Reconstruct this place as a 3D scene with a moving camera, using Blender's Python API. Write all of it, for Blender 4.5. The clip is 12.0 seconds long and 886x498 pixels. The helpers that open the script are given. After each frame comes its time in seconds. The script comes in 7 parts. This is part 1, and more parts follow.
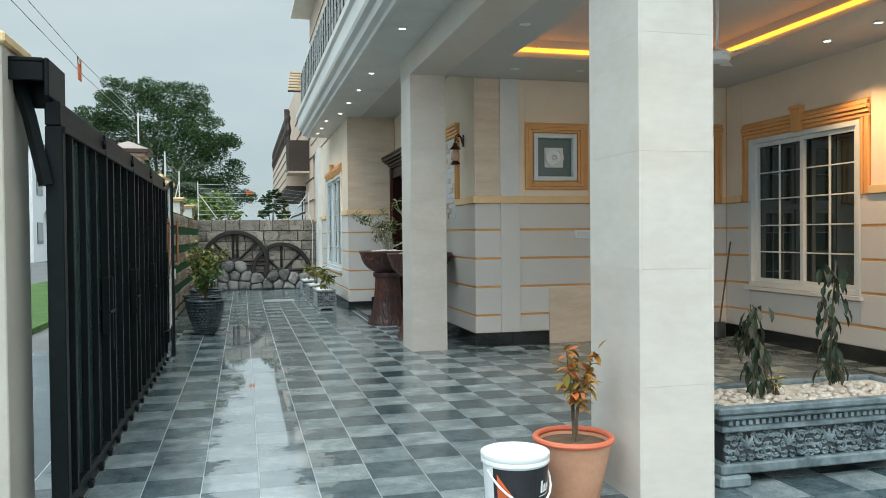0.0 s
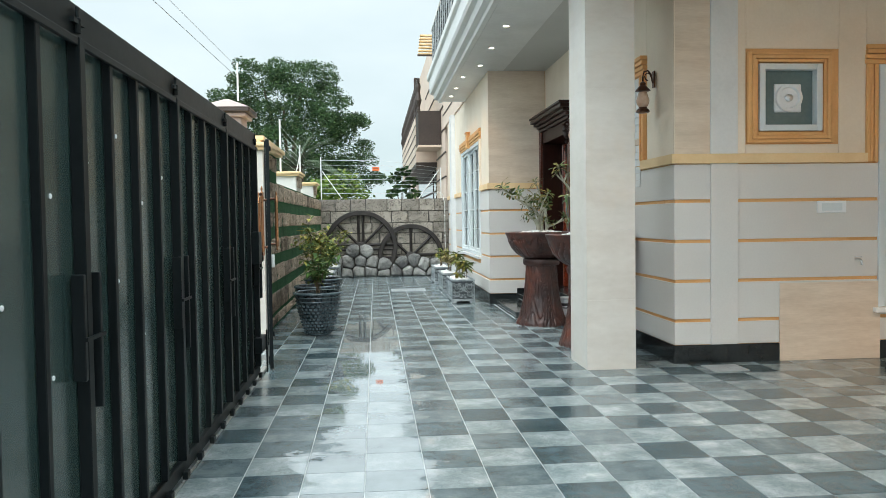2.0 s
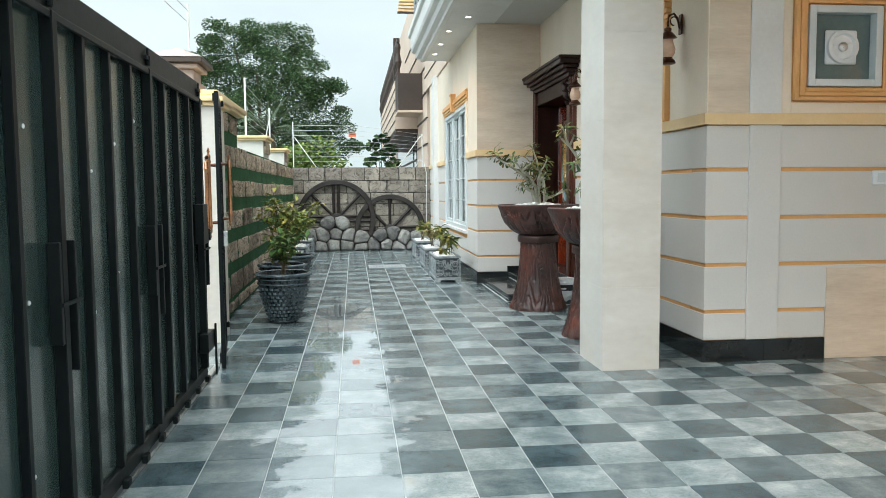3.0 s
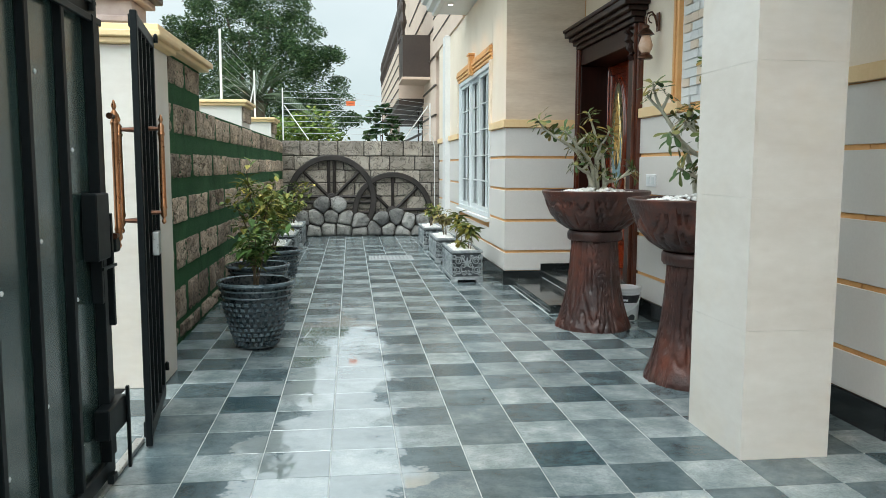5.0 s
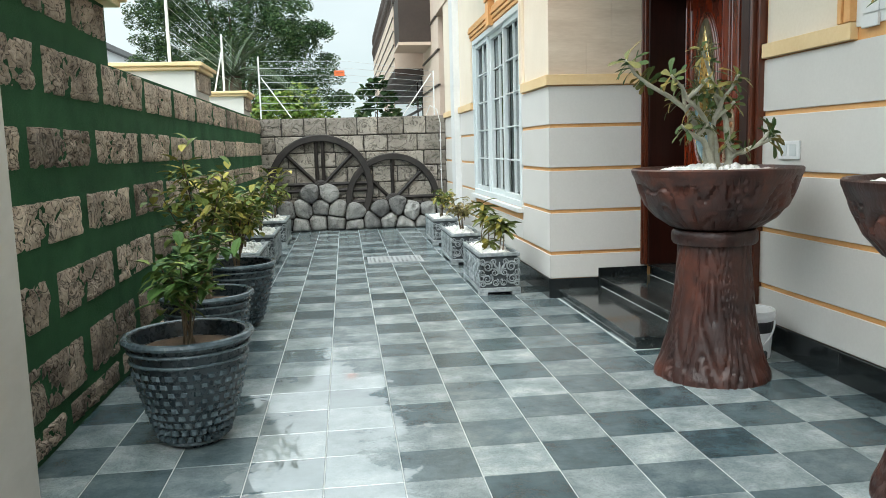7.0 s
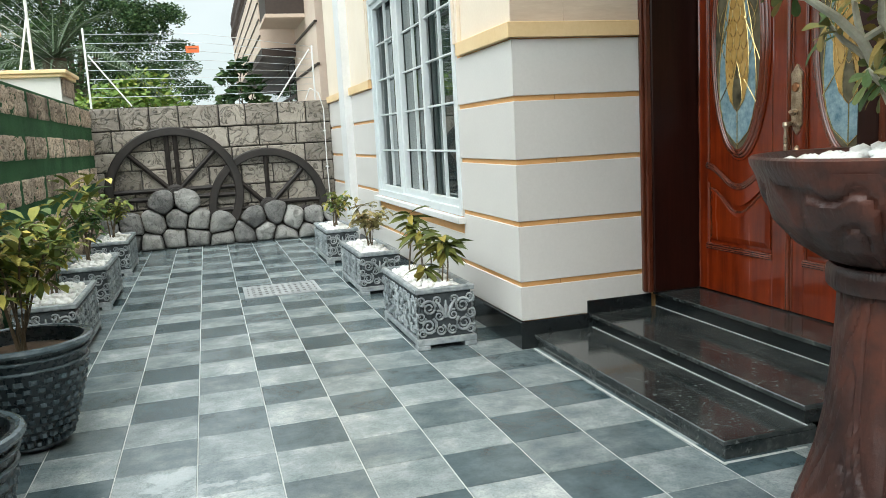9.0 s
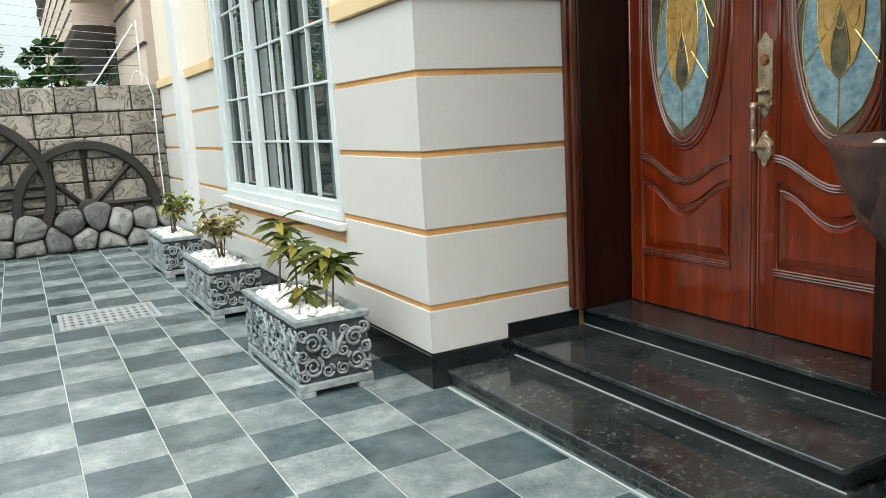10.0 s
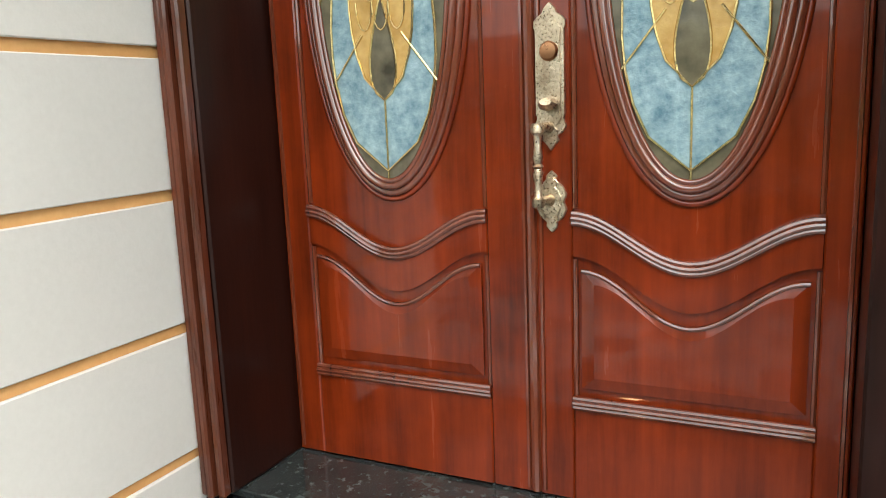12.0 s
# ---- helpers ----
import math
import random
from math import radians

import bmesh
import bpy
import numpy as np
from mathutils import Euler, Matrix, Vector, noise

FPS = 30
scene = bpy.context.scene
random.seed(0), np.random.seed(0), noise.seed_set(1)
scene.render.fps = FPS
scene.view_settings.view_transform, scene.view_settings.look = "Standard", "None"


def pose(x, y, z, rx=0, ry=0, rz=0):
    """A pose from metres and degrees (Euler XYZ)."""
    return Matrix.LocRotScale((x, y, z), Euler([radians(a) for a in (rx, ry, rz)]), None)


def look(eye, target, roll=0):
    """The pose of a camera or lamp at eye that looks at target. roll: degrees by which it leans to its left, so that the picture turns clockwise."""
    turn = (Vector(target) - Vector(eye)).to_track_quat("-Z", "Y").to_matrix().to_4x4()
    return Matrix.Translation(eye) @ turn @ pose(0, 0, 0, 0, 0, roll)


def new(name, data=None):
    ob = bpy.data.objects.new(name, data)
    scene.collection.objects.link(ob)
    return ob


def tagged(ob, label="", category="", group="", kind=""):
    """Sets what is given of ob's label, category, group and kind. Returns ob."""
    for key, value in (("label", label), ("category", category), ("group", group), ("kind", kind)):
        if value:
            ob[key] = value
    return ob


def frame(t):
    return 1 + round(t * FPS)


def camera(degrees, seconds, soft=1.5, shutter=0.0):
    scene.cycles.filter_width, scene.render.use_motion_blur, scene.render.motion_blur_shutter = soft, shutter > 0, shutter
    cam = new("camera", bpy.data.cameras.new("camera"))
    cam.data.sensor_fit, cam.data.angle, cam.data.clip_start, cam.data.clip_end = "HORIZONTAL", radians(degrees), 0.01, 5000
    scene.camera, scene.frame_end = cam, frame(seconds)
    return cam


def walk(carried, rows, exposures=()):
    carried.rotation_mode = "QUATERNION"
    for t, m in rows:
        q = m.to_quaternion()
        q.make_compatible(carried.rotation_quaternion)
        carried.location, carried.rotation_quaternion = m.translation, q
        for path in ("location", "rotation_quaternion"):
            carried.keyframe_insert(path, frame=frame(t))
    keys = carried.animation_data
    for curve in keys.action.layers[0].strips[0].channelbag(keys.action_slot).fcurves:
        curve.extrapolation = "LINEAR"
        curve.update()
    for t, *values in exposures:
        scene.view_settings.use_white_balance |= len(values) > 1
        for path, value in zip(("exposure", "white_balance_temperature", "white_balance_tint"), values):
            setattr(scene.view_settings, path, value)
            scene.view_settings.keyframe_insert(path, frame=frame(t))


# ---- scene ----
cam = camera(59.2, 12.0, soft=0.7)
METRES, EYE, TILT, LEAN, TURN = 13.6, 1.433, -0.65, 0.15, -14.4
ROWS = [
    (0.0, 0.0, 0.0, 0.0, -0.0, -0.41, 0.4),
    (0.5, -0.0096, 0.0466, -0.0017, 4.68, -0.7, 0.64),
    (1.0, -0.0187, 0.0947, -0.0026, 8.37, -0.66, 0.59),
    (1.5, -0.0295, 0.1423, -0.0027, 9.54, -0.91, 0.62),
    (2.0, -0.037, 0.1885, -0.0043, 9.43, -1.51, 0.54),
    (2.5, -0.0465, 0.232, -0.0047, 8.82, -2.52, 0.48),
    (3.0, -0.056, 0.2738, -0.0031, 7.85, -3.7, 0.24),
    (5.0, -0.0957, 0.4274, 0.0008, 7.7, -5.43, -0.37),
    (5.5, -0.1054, 0.4689, 0.0011, 8.31, -5.4, -0.27),
    (6.0, -0.1168, 0.5109, -0.0013, 8.86, -5.92, 0.07),
    (6.5, -0.1254, 0.5526, -0.0013, 8.52, -6.51, 0.66),
    (8.5, -0.1706, 0.7191, -0.0016, 0.56, -7.3, 2.61),
    (9.0, -0.1776, 0.7584, -0.0017, -2.45, -7.62, 2.95),
    (9.5, -0.1851, 0.7977, -0.0027, -8.09, -8.31, 3.12),
    (10.0, -0.1898, 0.8345, -0.0025, -14.25, -8.79, 3.18),
    (10.5, -0.1901, 0.8715, -0.0017, -23.06, -9.12, 3.1),
    (11.0, -0.1862, 0.9066, 0.001, -32.16, -9.28, 3.0),
    (11.5, -0.1715, 0.9397, 0.002, -41.5, -9.55, 2.85),
    (12.0, -0.1546, 0.9693, 0.0026, -49.66, -9.86, 2.65),
]
walk(cam, [(t, pose(0, 0, EYE, TILT, LEAN, TURN) @ pose(METRES * x, METRES * y, METRES * z, 90 + pitch, roll, yaw)) for t, x, y, z, yaw, pitch, roll in ROWS],
     exposures=[(0.0, -0.15, 6350, 8), (0.8, 0.02, 6350, 8), (1.5, 0.30, 6400, 9), (3.0, 0.43, 6500, 10), (5.0, 0.30, 6550, 10), (6.5, 0.42, 6600, 10), (8.5, 0.46, 6700, 11), (10.5, 0.48, 6900, 12), (11.4, 0.75, 7000, 13), (12.0, 1.30, 7050, 13)])

# ---- world, sun, exposure ----
world = bpy.data.worlds.new("overcast_sky")
scene.world = world
world.use_nodes = True
wn, wl = world.node_tree.nodes, world.node_tree.links
wn.clear()
sky = wn.new("ShaderNodeTexSky")
sky.sky_type, sky.sun_disc = "NISHITA", False
sky.sun_elevation, sky.sun_rotation = radians(58), radians(200)
sky.air_density, sky.dust_density = 1.0, 3.0
sky_gain = wn.new("ShaderNodeVectorMath")
sky_gain.operation = "SCALE"
sky_gain.inputs["Scale"].default_value = 0.10
wl.new(sky.outputs[0], sky_gain.inputs[0])
wtc = wn.new("ShaderNodeTexCoord")
wmap = wn.new("ShaderNodeMapping")
wmap.inputs["Scale"].default_value = (1, 1, 2.4)
wl.new(wtc.outputs["Generated"], wmap.inputs["Vector"])
cloud = wn.new("ShaderNodeTexNoise")
cloud.inputs["Scale"].default_value = 2.2
cloud.inputs["Detail"].default_value = 5
wl.new(wmap.outputs[0], cloud.inputs["Vector"])
cramp = wn.new("ShaderNodeValToRGB")
cramp.color_ramp.elements[0].position, cramp.color_ramp.elements[0].color = 0.35, (0.58, 0.70, 0.72, 1)
cramp.color_ramp.elements[1].position, cramp.color_ramp.elements[1].color = 0.70, (0.76, 0.86, 0.88, 1)
wl.new(cloud.outputs[0], cramp.inputs[0])
wmix = wn.new("ShaderNodeMixRGB")
wmix.inputs[0].default_value = 0.88
wl.new(sky_gain.outputs[0], wmix.inputs[1])
wl.new(cramp.outputs[0], wmix.inputs[2])
wsep = wn.new("ShaderNodeSeparateXYZ")
wl.new(wtc.outputs["Generated"], wsep.inputs[0])
wgain = wn.new("ShaderNodeMapRange")  # overcast sky: zenith about three times the horizon
wgain.inputs["From Min"].default_value, wgain.inputs["From Max"].default_value = 0.28, 0.75
wgain.inputs["To Min"].default_value, wgain.inputs["To Max"].default_value = 1.0, 2.9
wgain.interpolation_type = "SMOOTHSTEP"
wdot = wn.new("ShaderNodeVectorMath")  # thin cloud is brighter on the sun's side
wdot.operation = "DOT_PRODUCT"
wdot.inputs[1].default_value = Vector((-0.25, -0.85, 0.25)).normalized()
wl.new(wtc.outputs["Generated"], wdot.inputs[0])
wside = wn.new("ShaderNodeMapRange")
wside.interpolation_type = "SMOOTHSTEP"
wside.inputs["From Min"].default_value, wside.inputs["From Max"].default_value = 0.15, 0.95
wside.inputs["To Min"].default_value, wside.inputs["To Max"].default_value = 1.0, 1.9
wl.new(wdot.outputs["Value"], wside.inputs["Value"])
wmul = wn.new("ShaderNodeMath")
wmul.operation = "MULTIPLY"
wl.new(wsep.outputs[2], wgain.inputs["Value"])
wbg = wn.new("ShaderNodeBackground")
wl.new(wgain.outputs[0], wmul.inputs[0])
wl.new(wside.outputs[0], wmul.inputs[1])
wl.new(wmul.outputs[0], wbg.inputs["Strength"])
wl.new(wmix.outputs[0], wbg.inputs["Color"])
wout = wn.new("ShaderNodeOutputWorld")
wl.new(wbg.outputs[0], wout.inputs[0])

sun = new("sun", bpy.data.lights.new("sun", "SUN"))
sun.data.energy, sun.data.angle, sun.data.color = 0.5, radians(40), (1.0, 0.985, 0.96)
sun.matrix_world = look((-6, -8, 20), (0, 6, 0))


# ---- materials ----
def nodes_of(name):
    m = bpy.data.materials.new(name)
    m.use_nodes = True
    n, l = m.node_tree.nodes, m.node_tree.links
    return m, n, l, n["Principled BSDF"]


def noise_node(n, l, vec, scale, detail=4, rough=0.55, stretch=None):
    t = n.new("ShaderNodeTexNoise")
    t.inputs["Scale"].default_value = scale
    t.inputs["Detail"].default_value = detail
    t.inputs["Roughness"].default_value = rough
    if stretch:
        mp = n.new("ShaderNodeMapping")
        mp.inputs["Scale"].default_value = stretch
        l.new(vec, mp.inputs["Vector"])
        vec = mp.outputs[0]
    l.new(vec, t.inputs["Vector"])
    return t.outputs[0]


def ramp(n, l, fac, stops):
    r = n.new("ShaderNodeValToRGB")
    e = r.color_ramp.elements
    while len(e) < len(stops):
        e.new(0.5)
    for i, (p, c) in enumerate(stops):
        e[i].position = p
        e[i].color = (*c, 1) if len(c) == 3 else c
    l.new(fac, r.inputs[0])
    return r.outputs[0]


def mixc(n, l, fac, a, b, mode="MIX"):
    m = n.new("ShaderNodeMixRGB")
    m.blend_type = mode
    for sock, v in ((m.inputs[0], fac), (m.inputs[1], a), (m.inputs[2], b)):
        if isinstance(v, (int, float)):
            sock.default_value = v if sock == m.inputs[0] else (v, v, v, 1)
        elif isinstance(v, tuple):
            sock.default_value = (*v, 1)
        else:
            l.new(v, sock)
    return m.outputs[0]


def maths(n, l, op, a, b=0.0):
    m = n.new("ShaderNodeMath")
    m.operation = op
    for sock, v in ((m.inputs[0], a), (m.inputs[1], b)):
        if isinstance(v, (int, float)):
            sock.default_value = v
        else:
            l.new(v, sock)
    return m.outputs[0]


def bump(n, l, bsdf, height, dist=0.005, strength=0.6):
    b = n.new("ShaderNodeBump")
    b.inputs["Distance"].default_value = dist
    b.inputs["Strength"].default_value = strength
    l.new(height, b.inputs["Height"])
    l.new(b.outputs[0], bsdf.inputs["Normal"])


def surface(name, c1, c2, rough=0.6, rvar=0.15, coarse=1.5, fine=40, metal=0.0, relief=0.002, stretch=None, per_object=0.0, dirt=None, dirt_amount=0.4, spec=0.5):
    """Two-scale surface: c1/c2 vary with coarse and fine noise; optional dirt blotches."""
    m, n, l, b = nodes_of(name)
    pos = n.new("ShaderNodeNewGeometry").outputs["Position"]
    big = noise_node(n, l, pos, coarse, 3, 0.6, stretch)
    small = noise_node(n, l, pos, fine, 5, 0.6, stretch)
    f = maths(n, l, "ADD", maths(n, l, "MULTIPLY", big, 0.65), maths(n, l, "MULTIPLY", small, 0.35))
    if per_object:
        rnd = n.new("ShaderNodeObjectInfo").outputs["Random"]
        f = maths(n, l, "ADD", f, maths(n, l, "MULTIPLY", maths(n, l, "SUBTRACT", rnd, 0.5), per_object))
    col = ramp(n, l, f, [(0.32, c1), (0.68, c2)])
    if dirt:
        dn = noise_node(n, l, pos, 0.9, 6, 0.7)
        k = ramp(n, l, dn, [(0.52, (0, 0, 0)), (0.78, (dirt_amount,) * 3)])
        col = mixc(n, l, k, col, dirt)
    l.new(col, b.inputs["Base Color"])
    rr = maths(n, l, "ADD", rough - rvar / 2, maths(n, l, "MULTIPLY", small, rvar))
    l.new(rr, b.inputs["Roughness"])
    b.inputs["Metallic"].default_value = metal
    b.inputs["Specular IOR Level"].default_value = spec
    if relief:
        bump(n, l, b, small, relief)
    return m


def glow(name, colour, strength):
    m, n, l, b = nodes_of(name)
    b.inputs["Base Color"].default_value = (*colour, 1)
    b.inputs["Emission Color"].default_value = (*colour, 1)
    b.inputs["Emission Strength"].default_value = strength
    return m


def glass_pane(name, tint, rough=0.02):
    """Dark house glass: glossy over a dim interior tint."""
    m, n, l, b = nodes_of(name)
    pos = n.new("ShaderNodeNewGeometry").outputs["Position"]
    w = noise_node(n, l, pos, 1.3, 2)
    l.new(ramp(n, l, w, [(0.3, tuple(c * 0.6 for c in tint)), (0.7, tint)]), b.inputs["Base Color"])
    b.inputs["Roughness"].default_value = rough
    b.inputs["IOR"].default_value = 1.6
    b.inputs["Coat Weight"].default_value = 0.6
    b.inputs["Coat Roughness"].default_value = 0.01
    bump(n, l, b, w, 0.004, 0.3)
    return m


def tile_material():
    """Wet slate tile: colour by piece, mirror-like water film along the walked strip."""
    m, n, l, b = nodes_of("wet_slate_tile")
    geo = n.new("ShaderNodeNewGeometry")
    pos = geo.outputs["Position"]
    at = n.new("ShaderNodeAttribute")
    at.attribute_name = "shade"
    oi = n.new("ShaderNodeObjectInfo")
    # shade of the piece: attribute for joined tiles, object colour for the single ones
    shade = maths(n, l, "ADD", at.outputs["Fac"], 0.0)
    sep = n.new("ShaderNodeSeparateColor")
    l.new(oi.outputs["Color"], sep.inputs[0])
    shade = maths(n, l, "ADD", shade, maths(n, l, "SUBTRACT", sep.outputs[0], 1.0))
    sx = n.new("ShaderNodeSeparateXYZ")
    l.new(pos, sx.inputs[0])
    cloudy = noise_node(n, l, pos, 5.0, 6, 0.65)
    fine = noise_node(n, l, pos, 60, 5, 0.7)
    speck = noise_node(n, l, pos, 170, 3, 0.7)
    dark = ramp(n, l, cloudy, [(0.3, (0.014, 0.036, 0.047)), (0.72, (0.078, 0.122, 0.137))])
    light = ramp(n, l, cloudy, [(0.3, (0.18, 0.235, 0.252)), (0.5, (0.32, 0.37, 0.38)), (0.72, (0.56, 0.60, 0.60))])
    pits = ramp(n, l, maths(n, l, "ADD", maths(n, l, "MULTIPLY", speck, 0.6), maths(n, l, "MULTIPLY", fine, 0.4)), [(0.36, (0.42, 0.42, 0.42)), (0.54, (1.0, 1.0, 1.0)), (0.68, (1.22, 1.20, 1.16))])
    light = mixc(n, l, 0.8, light, pits, "MULTIPLY")
    col = mixc(n, l, shade, dark, light)
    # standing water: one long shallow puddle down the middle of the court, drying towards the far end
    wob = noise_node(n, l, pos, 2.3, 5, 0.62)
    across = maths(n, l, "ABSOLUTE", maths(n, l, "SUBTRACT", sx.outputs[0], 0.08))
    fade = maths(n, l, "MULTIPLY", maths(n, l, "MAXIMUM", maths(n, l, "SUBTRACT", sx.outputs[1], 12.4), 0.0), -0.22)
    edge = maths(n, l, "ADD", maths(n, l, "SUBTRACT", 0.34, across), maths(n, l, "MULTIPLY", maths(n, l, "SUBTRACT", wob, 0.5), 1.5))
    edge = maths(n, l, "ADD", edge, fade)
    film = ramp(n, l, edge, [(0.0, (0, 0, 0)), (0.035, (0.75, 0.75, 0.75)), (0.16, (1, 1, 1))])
    patch = ramp(n, l, noise_node(n, l, pos, 0.7, 6, 0.7), [(0.42, (0, 0, 0)), (0.6, (1, 1, 1))])
    rough_dry = maths(n, l, "ADD", 0.135, maths(n, l, "MULTIPLY", fine, 0.18))
    rough_dry = maths(n, l, "SUBTRACT", rough_dry, maths(n, l, "MULTIPLY", patch, 0.10))
    r = mixc(n, l, film, rough_dry, 0.03)
    l.new(r, b.inputs["Roughness"])
    col = mixc(n, l, maths(n, l, "MULTIPLY", film, maths(n, l, "ADD", 0.14, maths(n, l, "MULTIPLY", wob, 0.5))), col, (0.54, 0.59, 0.60))  # pale tint painted into the puddle for its bright sky reflection
    l.new(col, b.inputs["Base Color"])
    b.inputs["IOR"].default_value = 1.62
    b.inputs["Coat Weight"].default_value = 0.0
    l.new(maths(n, l, "MULTIPLY", film, 0.9), b.inputs["Coat Weight"])
    b.inputs["Coat Roughness"].default_value = 0.02
    b.inputs["Coat IOR"].default_value = 2.1
    h = maths(n, l, "MULTIPLY", maths(n, l, "ADD", cloudy, maths(n, l, "MULTIPLY", fine, 0.5)), maths(n, l, "SUBTRACT", 1.05, film))
    bump(n, l, b, h, 0.003, 0.5)
    return m


def wood_material(name, c1, c2, rough=0.25, axis=(9, 9, 0.7), coat=0.4):
    m, n, l, b = nodes_of(name)
    pos = n.new("ShaderNodeNewGeometry").outputs["Position"]
    grain = noise_node(n, l, pos, 6, 6, 0.6, axis)
    band = noise_node(n, l, pos, 1.2, 3, 0.5, axis)
    stain = noise_node(n, l, pos, 3.0, 4, 0.6)
    f = maths(n, l, "ADD", maths(n, l, "MULTIPLY", grain, 0.36), maths(n, l, "MULTIPLY", band, 0.30))
    f = maths(n, l, "ADD", f, maths(n, l, "MULTIPLY", stain, 0.34))
    l.new(ramp(n, l, f, [(0.30, c1), (0.66, c2)]), b.inputs["Base Color"])
    l.new(maths(n, l, "ADD", rough - 0.06, maths(n, l, "MULTIPLY", grain, 0.14)), b.inputs["Roughness"])
    b.inputs["Coat Weight"].default_value = coat
    b.inputs["Coat Roughness"].default_value = 0.05
    b.inputs["Coat IOR"].default_value = 1.5 + 0.12 * coat
    b.inputs["Specular IOR Level"].default_value = 0.25
    bump(n, l, b, grain, 0.001, 0.4)
    return m


def bark_material():
    """Moulded wood-grain concrete, dark red-brown paint worn redder in patches."""
    m, n, l, b = nodes_of("wood_grain_concrete")
    tc = n.new("ShaderNodeTexCoord").outputs["Object"]
    blot = noise_node(n, l, tc, 3.2, 5, 0.65)
    col = ramp(n, l, blot, [(0.34, (0.024, 0.012, 0.011)), (0.52, (0.062, 0.024, 0.018)), (0.70, (0.140, 0.040, 0.023))])
    speck = noise_node(n, l, tc, 70, 3, 0.6)
    l.new(mixc(n, l, ramp(n, l, speck, [(0.68, (0, 0, 0)), (0.78, (0.35, 0.35, 0.35))]), col, (0.20, 0.13, 0.11)), b.inputs["Base Color"])
    l.new(maths(n, l, "ADD", 0.26, maths(n, l, "MULTIPLY", blot, 0.3)), b.inputs["Roughness"])
    h = maths(n, l, "ADD", noise_node(n, l, tc, 30, 4), noise_node(n, l, tc, 1.0, 3, 0.5, (70, 70, 9)))
    bump(n, l, b, h, 0.004, 0.8)
    return m


def granite_material():
    """Polished black granite with drifting grey clouds, specks and dusty footmarks."""
    m, n, l, b = nodes_of("black_granite")
    pos = n.new("ShaderNodeNewGeometry").outputs["Position"]
    cloudy = noise_node(n, l, pos, 5.5, 7, 0.72)
    flake = noise_node(n, l, pos, 38, 5, 0.7)
    dust = noise_node(n, l, pos, 1.7, 6, 0.7)
    col = ramp(n, l, cloudy, [(0.36, (0.007, 0.010, 0.011)), (0.55, (0.028, 0.034, 0.034)), (0.72, (0.10, 0.108, 0.104))])
    col = mixc(n, l, ramp(n, l, flake, [(0.58, (0, 0, 0)), (0.66, (0.7, 0.7, 0.7))]), col, (0.15, 0.165, 0.16))
    col = mixc(n, l, ramp(n, l, dust, [(0.46, (0, 0, 0)), (0.74, (0.30, 0.30, 0.30))]), col, (0.15, 0.165, 0.162))
    l.new(col, b.inputs["Base Color"])
    l.new(ramp(n, l, dust, [(0.40, (0.06, 0.06, 0.06)), (0.74, (0.20, 0.20, 0.20))]), b.inputs["Roughness"])
    b.inputs["IOR"].default_value = 1.6
    bump(n, l, b, flake, 0.0004, 0.4)
    return m


def carved_stone(name, c1, c2, scale, lines=0.45):
    """Cast stone with carved crevices, blotches and gritty relief."""
    m, n, l, b = nodes_of(name)
    pos = n.new("ShaderNodeNewGeometry").outputs["Position"]
    t = n.new("ShaderNodeTexNoise")
    t.inputs["Scale"].default_value, t.inputs["Detail"].default_value, t.inputs["Distortion"].default_value = scale, 2.0, 1.8
    l.new(pos, t.inputs["Vector"])
    crack = ramp(n, l, maths(n, l, "ABSOLUTE", maths(n, l, "SUBTRACT", t.outputs[0], 0.5)), [(0.0, (0, 0, 0)), (0.035, (1, 1, 1))])
    grit = noise_node(n, l, pos, 45, 5, 0.7)
    blot = noise_node(n, l, pos, 3.0, 4, 0.6)
    rnd = n.new("ShaderNodeObjectInfo").outputs["Random"]
    f = maths(n, l, "ADD", maths(n, l, "MULTIPLY", blot, 0.55), maths(n, l, "MULTIPLY", grit, 0.3))
    f = maths(n, l, "ADD", f, maths(n, l, "MULTIPLY", rnd, 0.22))
    col = ramp(n, l, f, [(0.35, c1), (0.7, c2)])
    col = mixc(n, l, maths(n, l, "MULTIPLY", maths(n, l, "SUBTRACT", 1.0, crack), lines), col, tuple(c * 0.25 for c in c1))
    l.new(col, b.inputs["Base Color"])
    b.inputs["Roughness"].default_value = 0.8
    h = maths(n, l, "ADD", maths(n, l, "ADD", maths(n, l, "MULTIPLY", crack, lines), maths(n, l, "MULTIPLY", grit, 0.6)), maths(n, l, "MULTIPLY", t.outputs[0], 1.5))
    bump(n, l, b, h, 0.02, 0.9)
    return m


def leaf_material(name, c1, c2, c3):
    m, n, l, b = nodes_of(name)
    isl = n.new("ShaderNodeNewGeometry")
    tint = ramp(n, l, isl.outputs["Random Per Island"], [(0.0, c1), (0.6, c2), (1.0, c3)])
    vein = noise_node(n, l, isl.outputs["Position"], 25, 3)
    l.new(mixc(n, l, maths(n, l, "MULTIPLY", vein, 0.4), tint, c1), b.inputs["Base Color"])
    b.inputs["Roughness"].default_value = 0.55
    b.inputs["Specular IOR Level"].default_value = 0.22
    return m


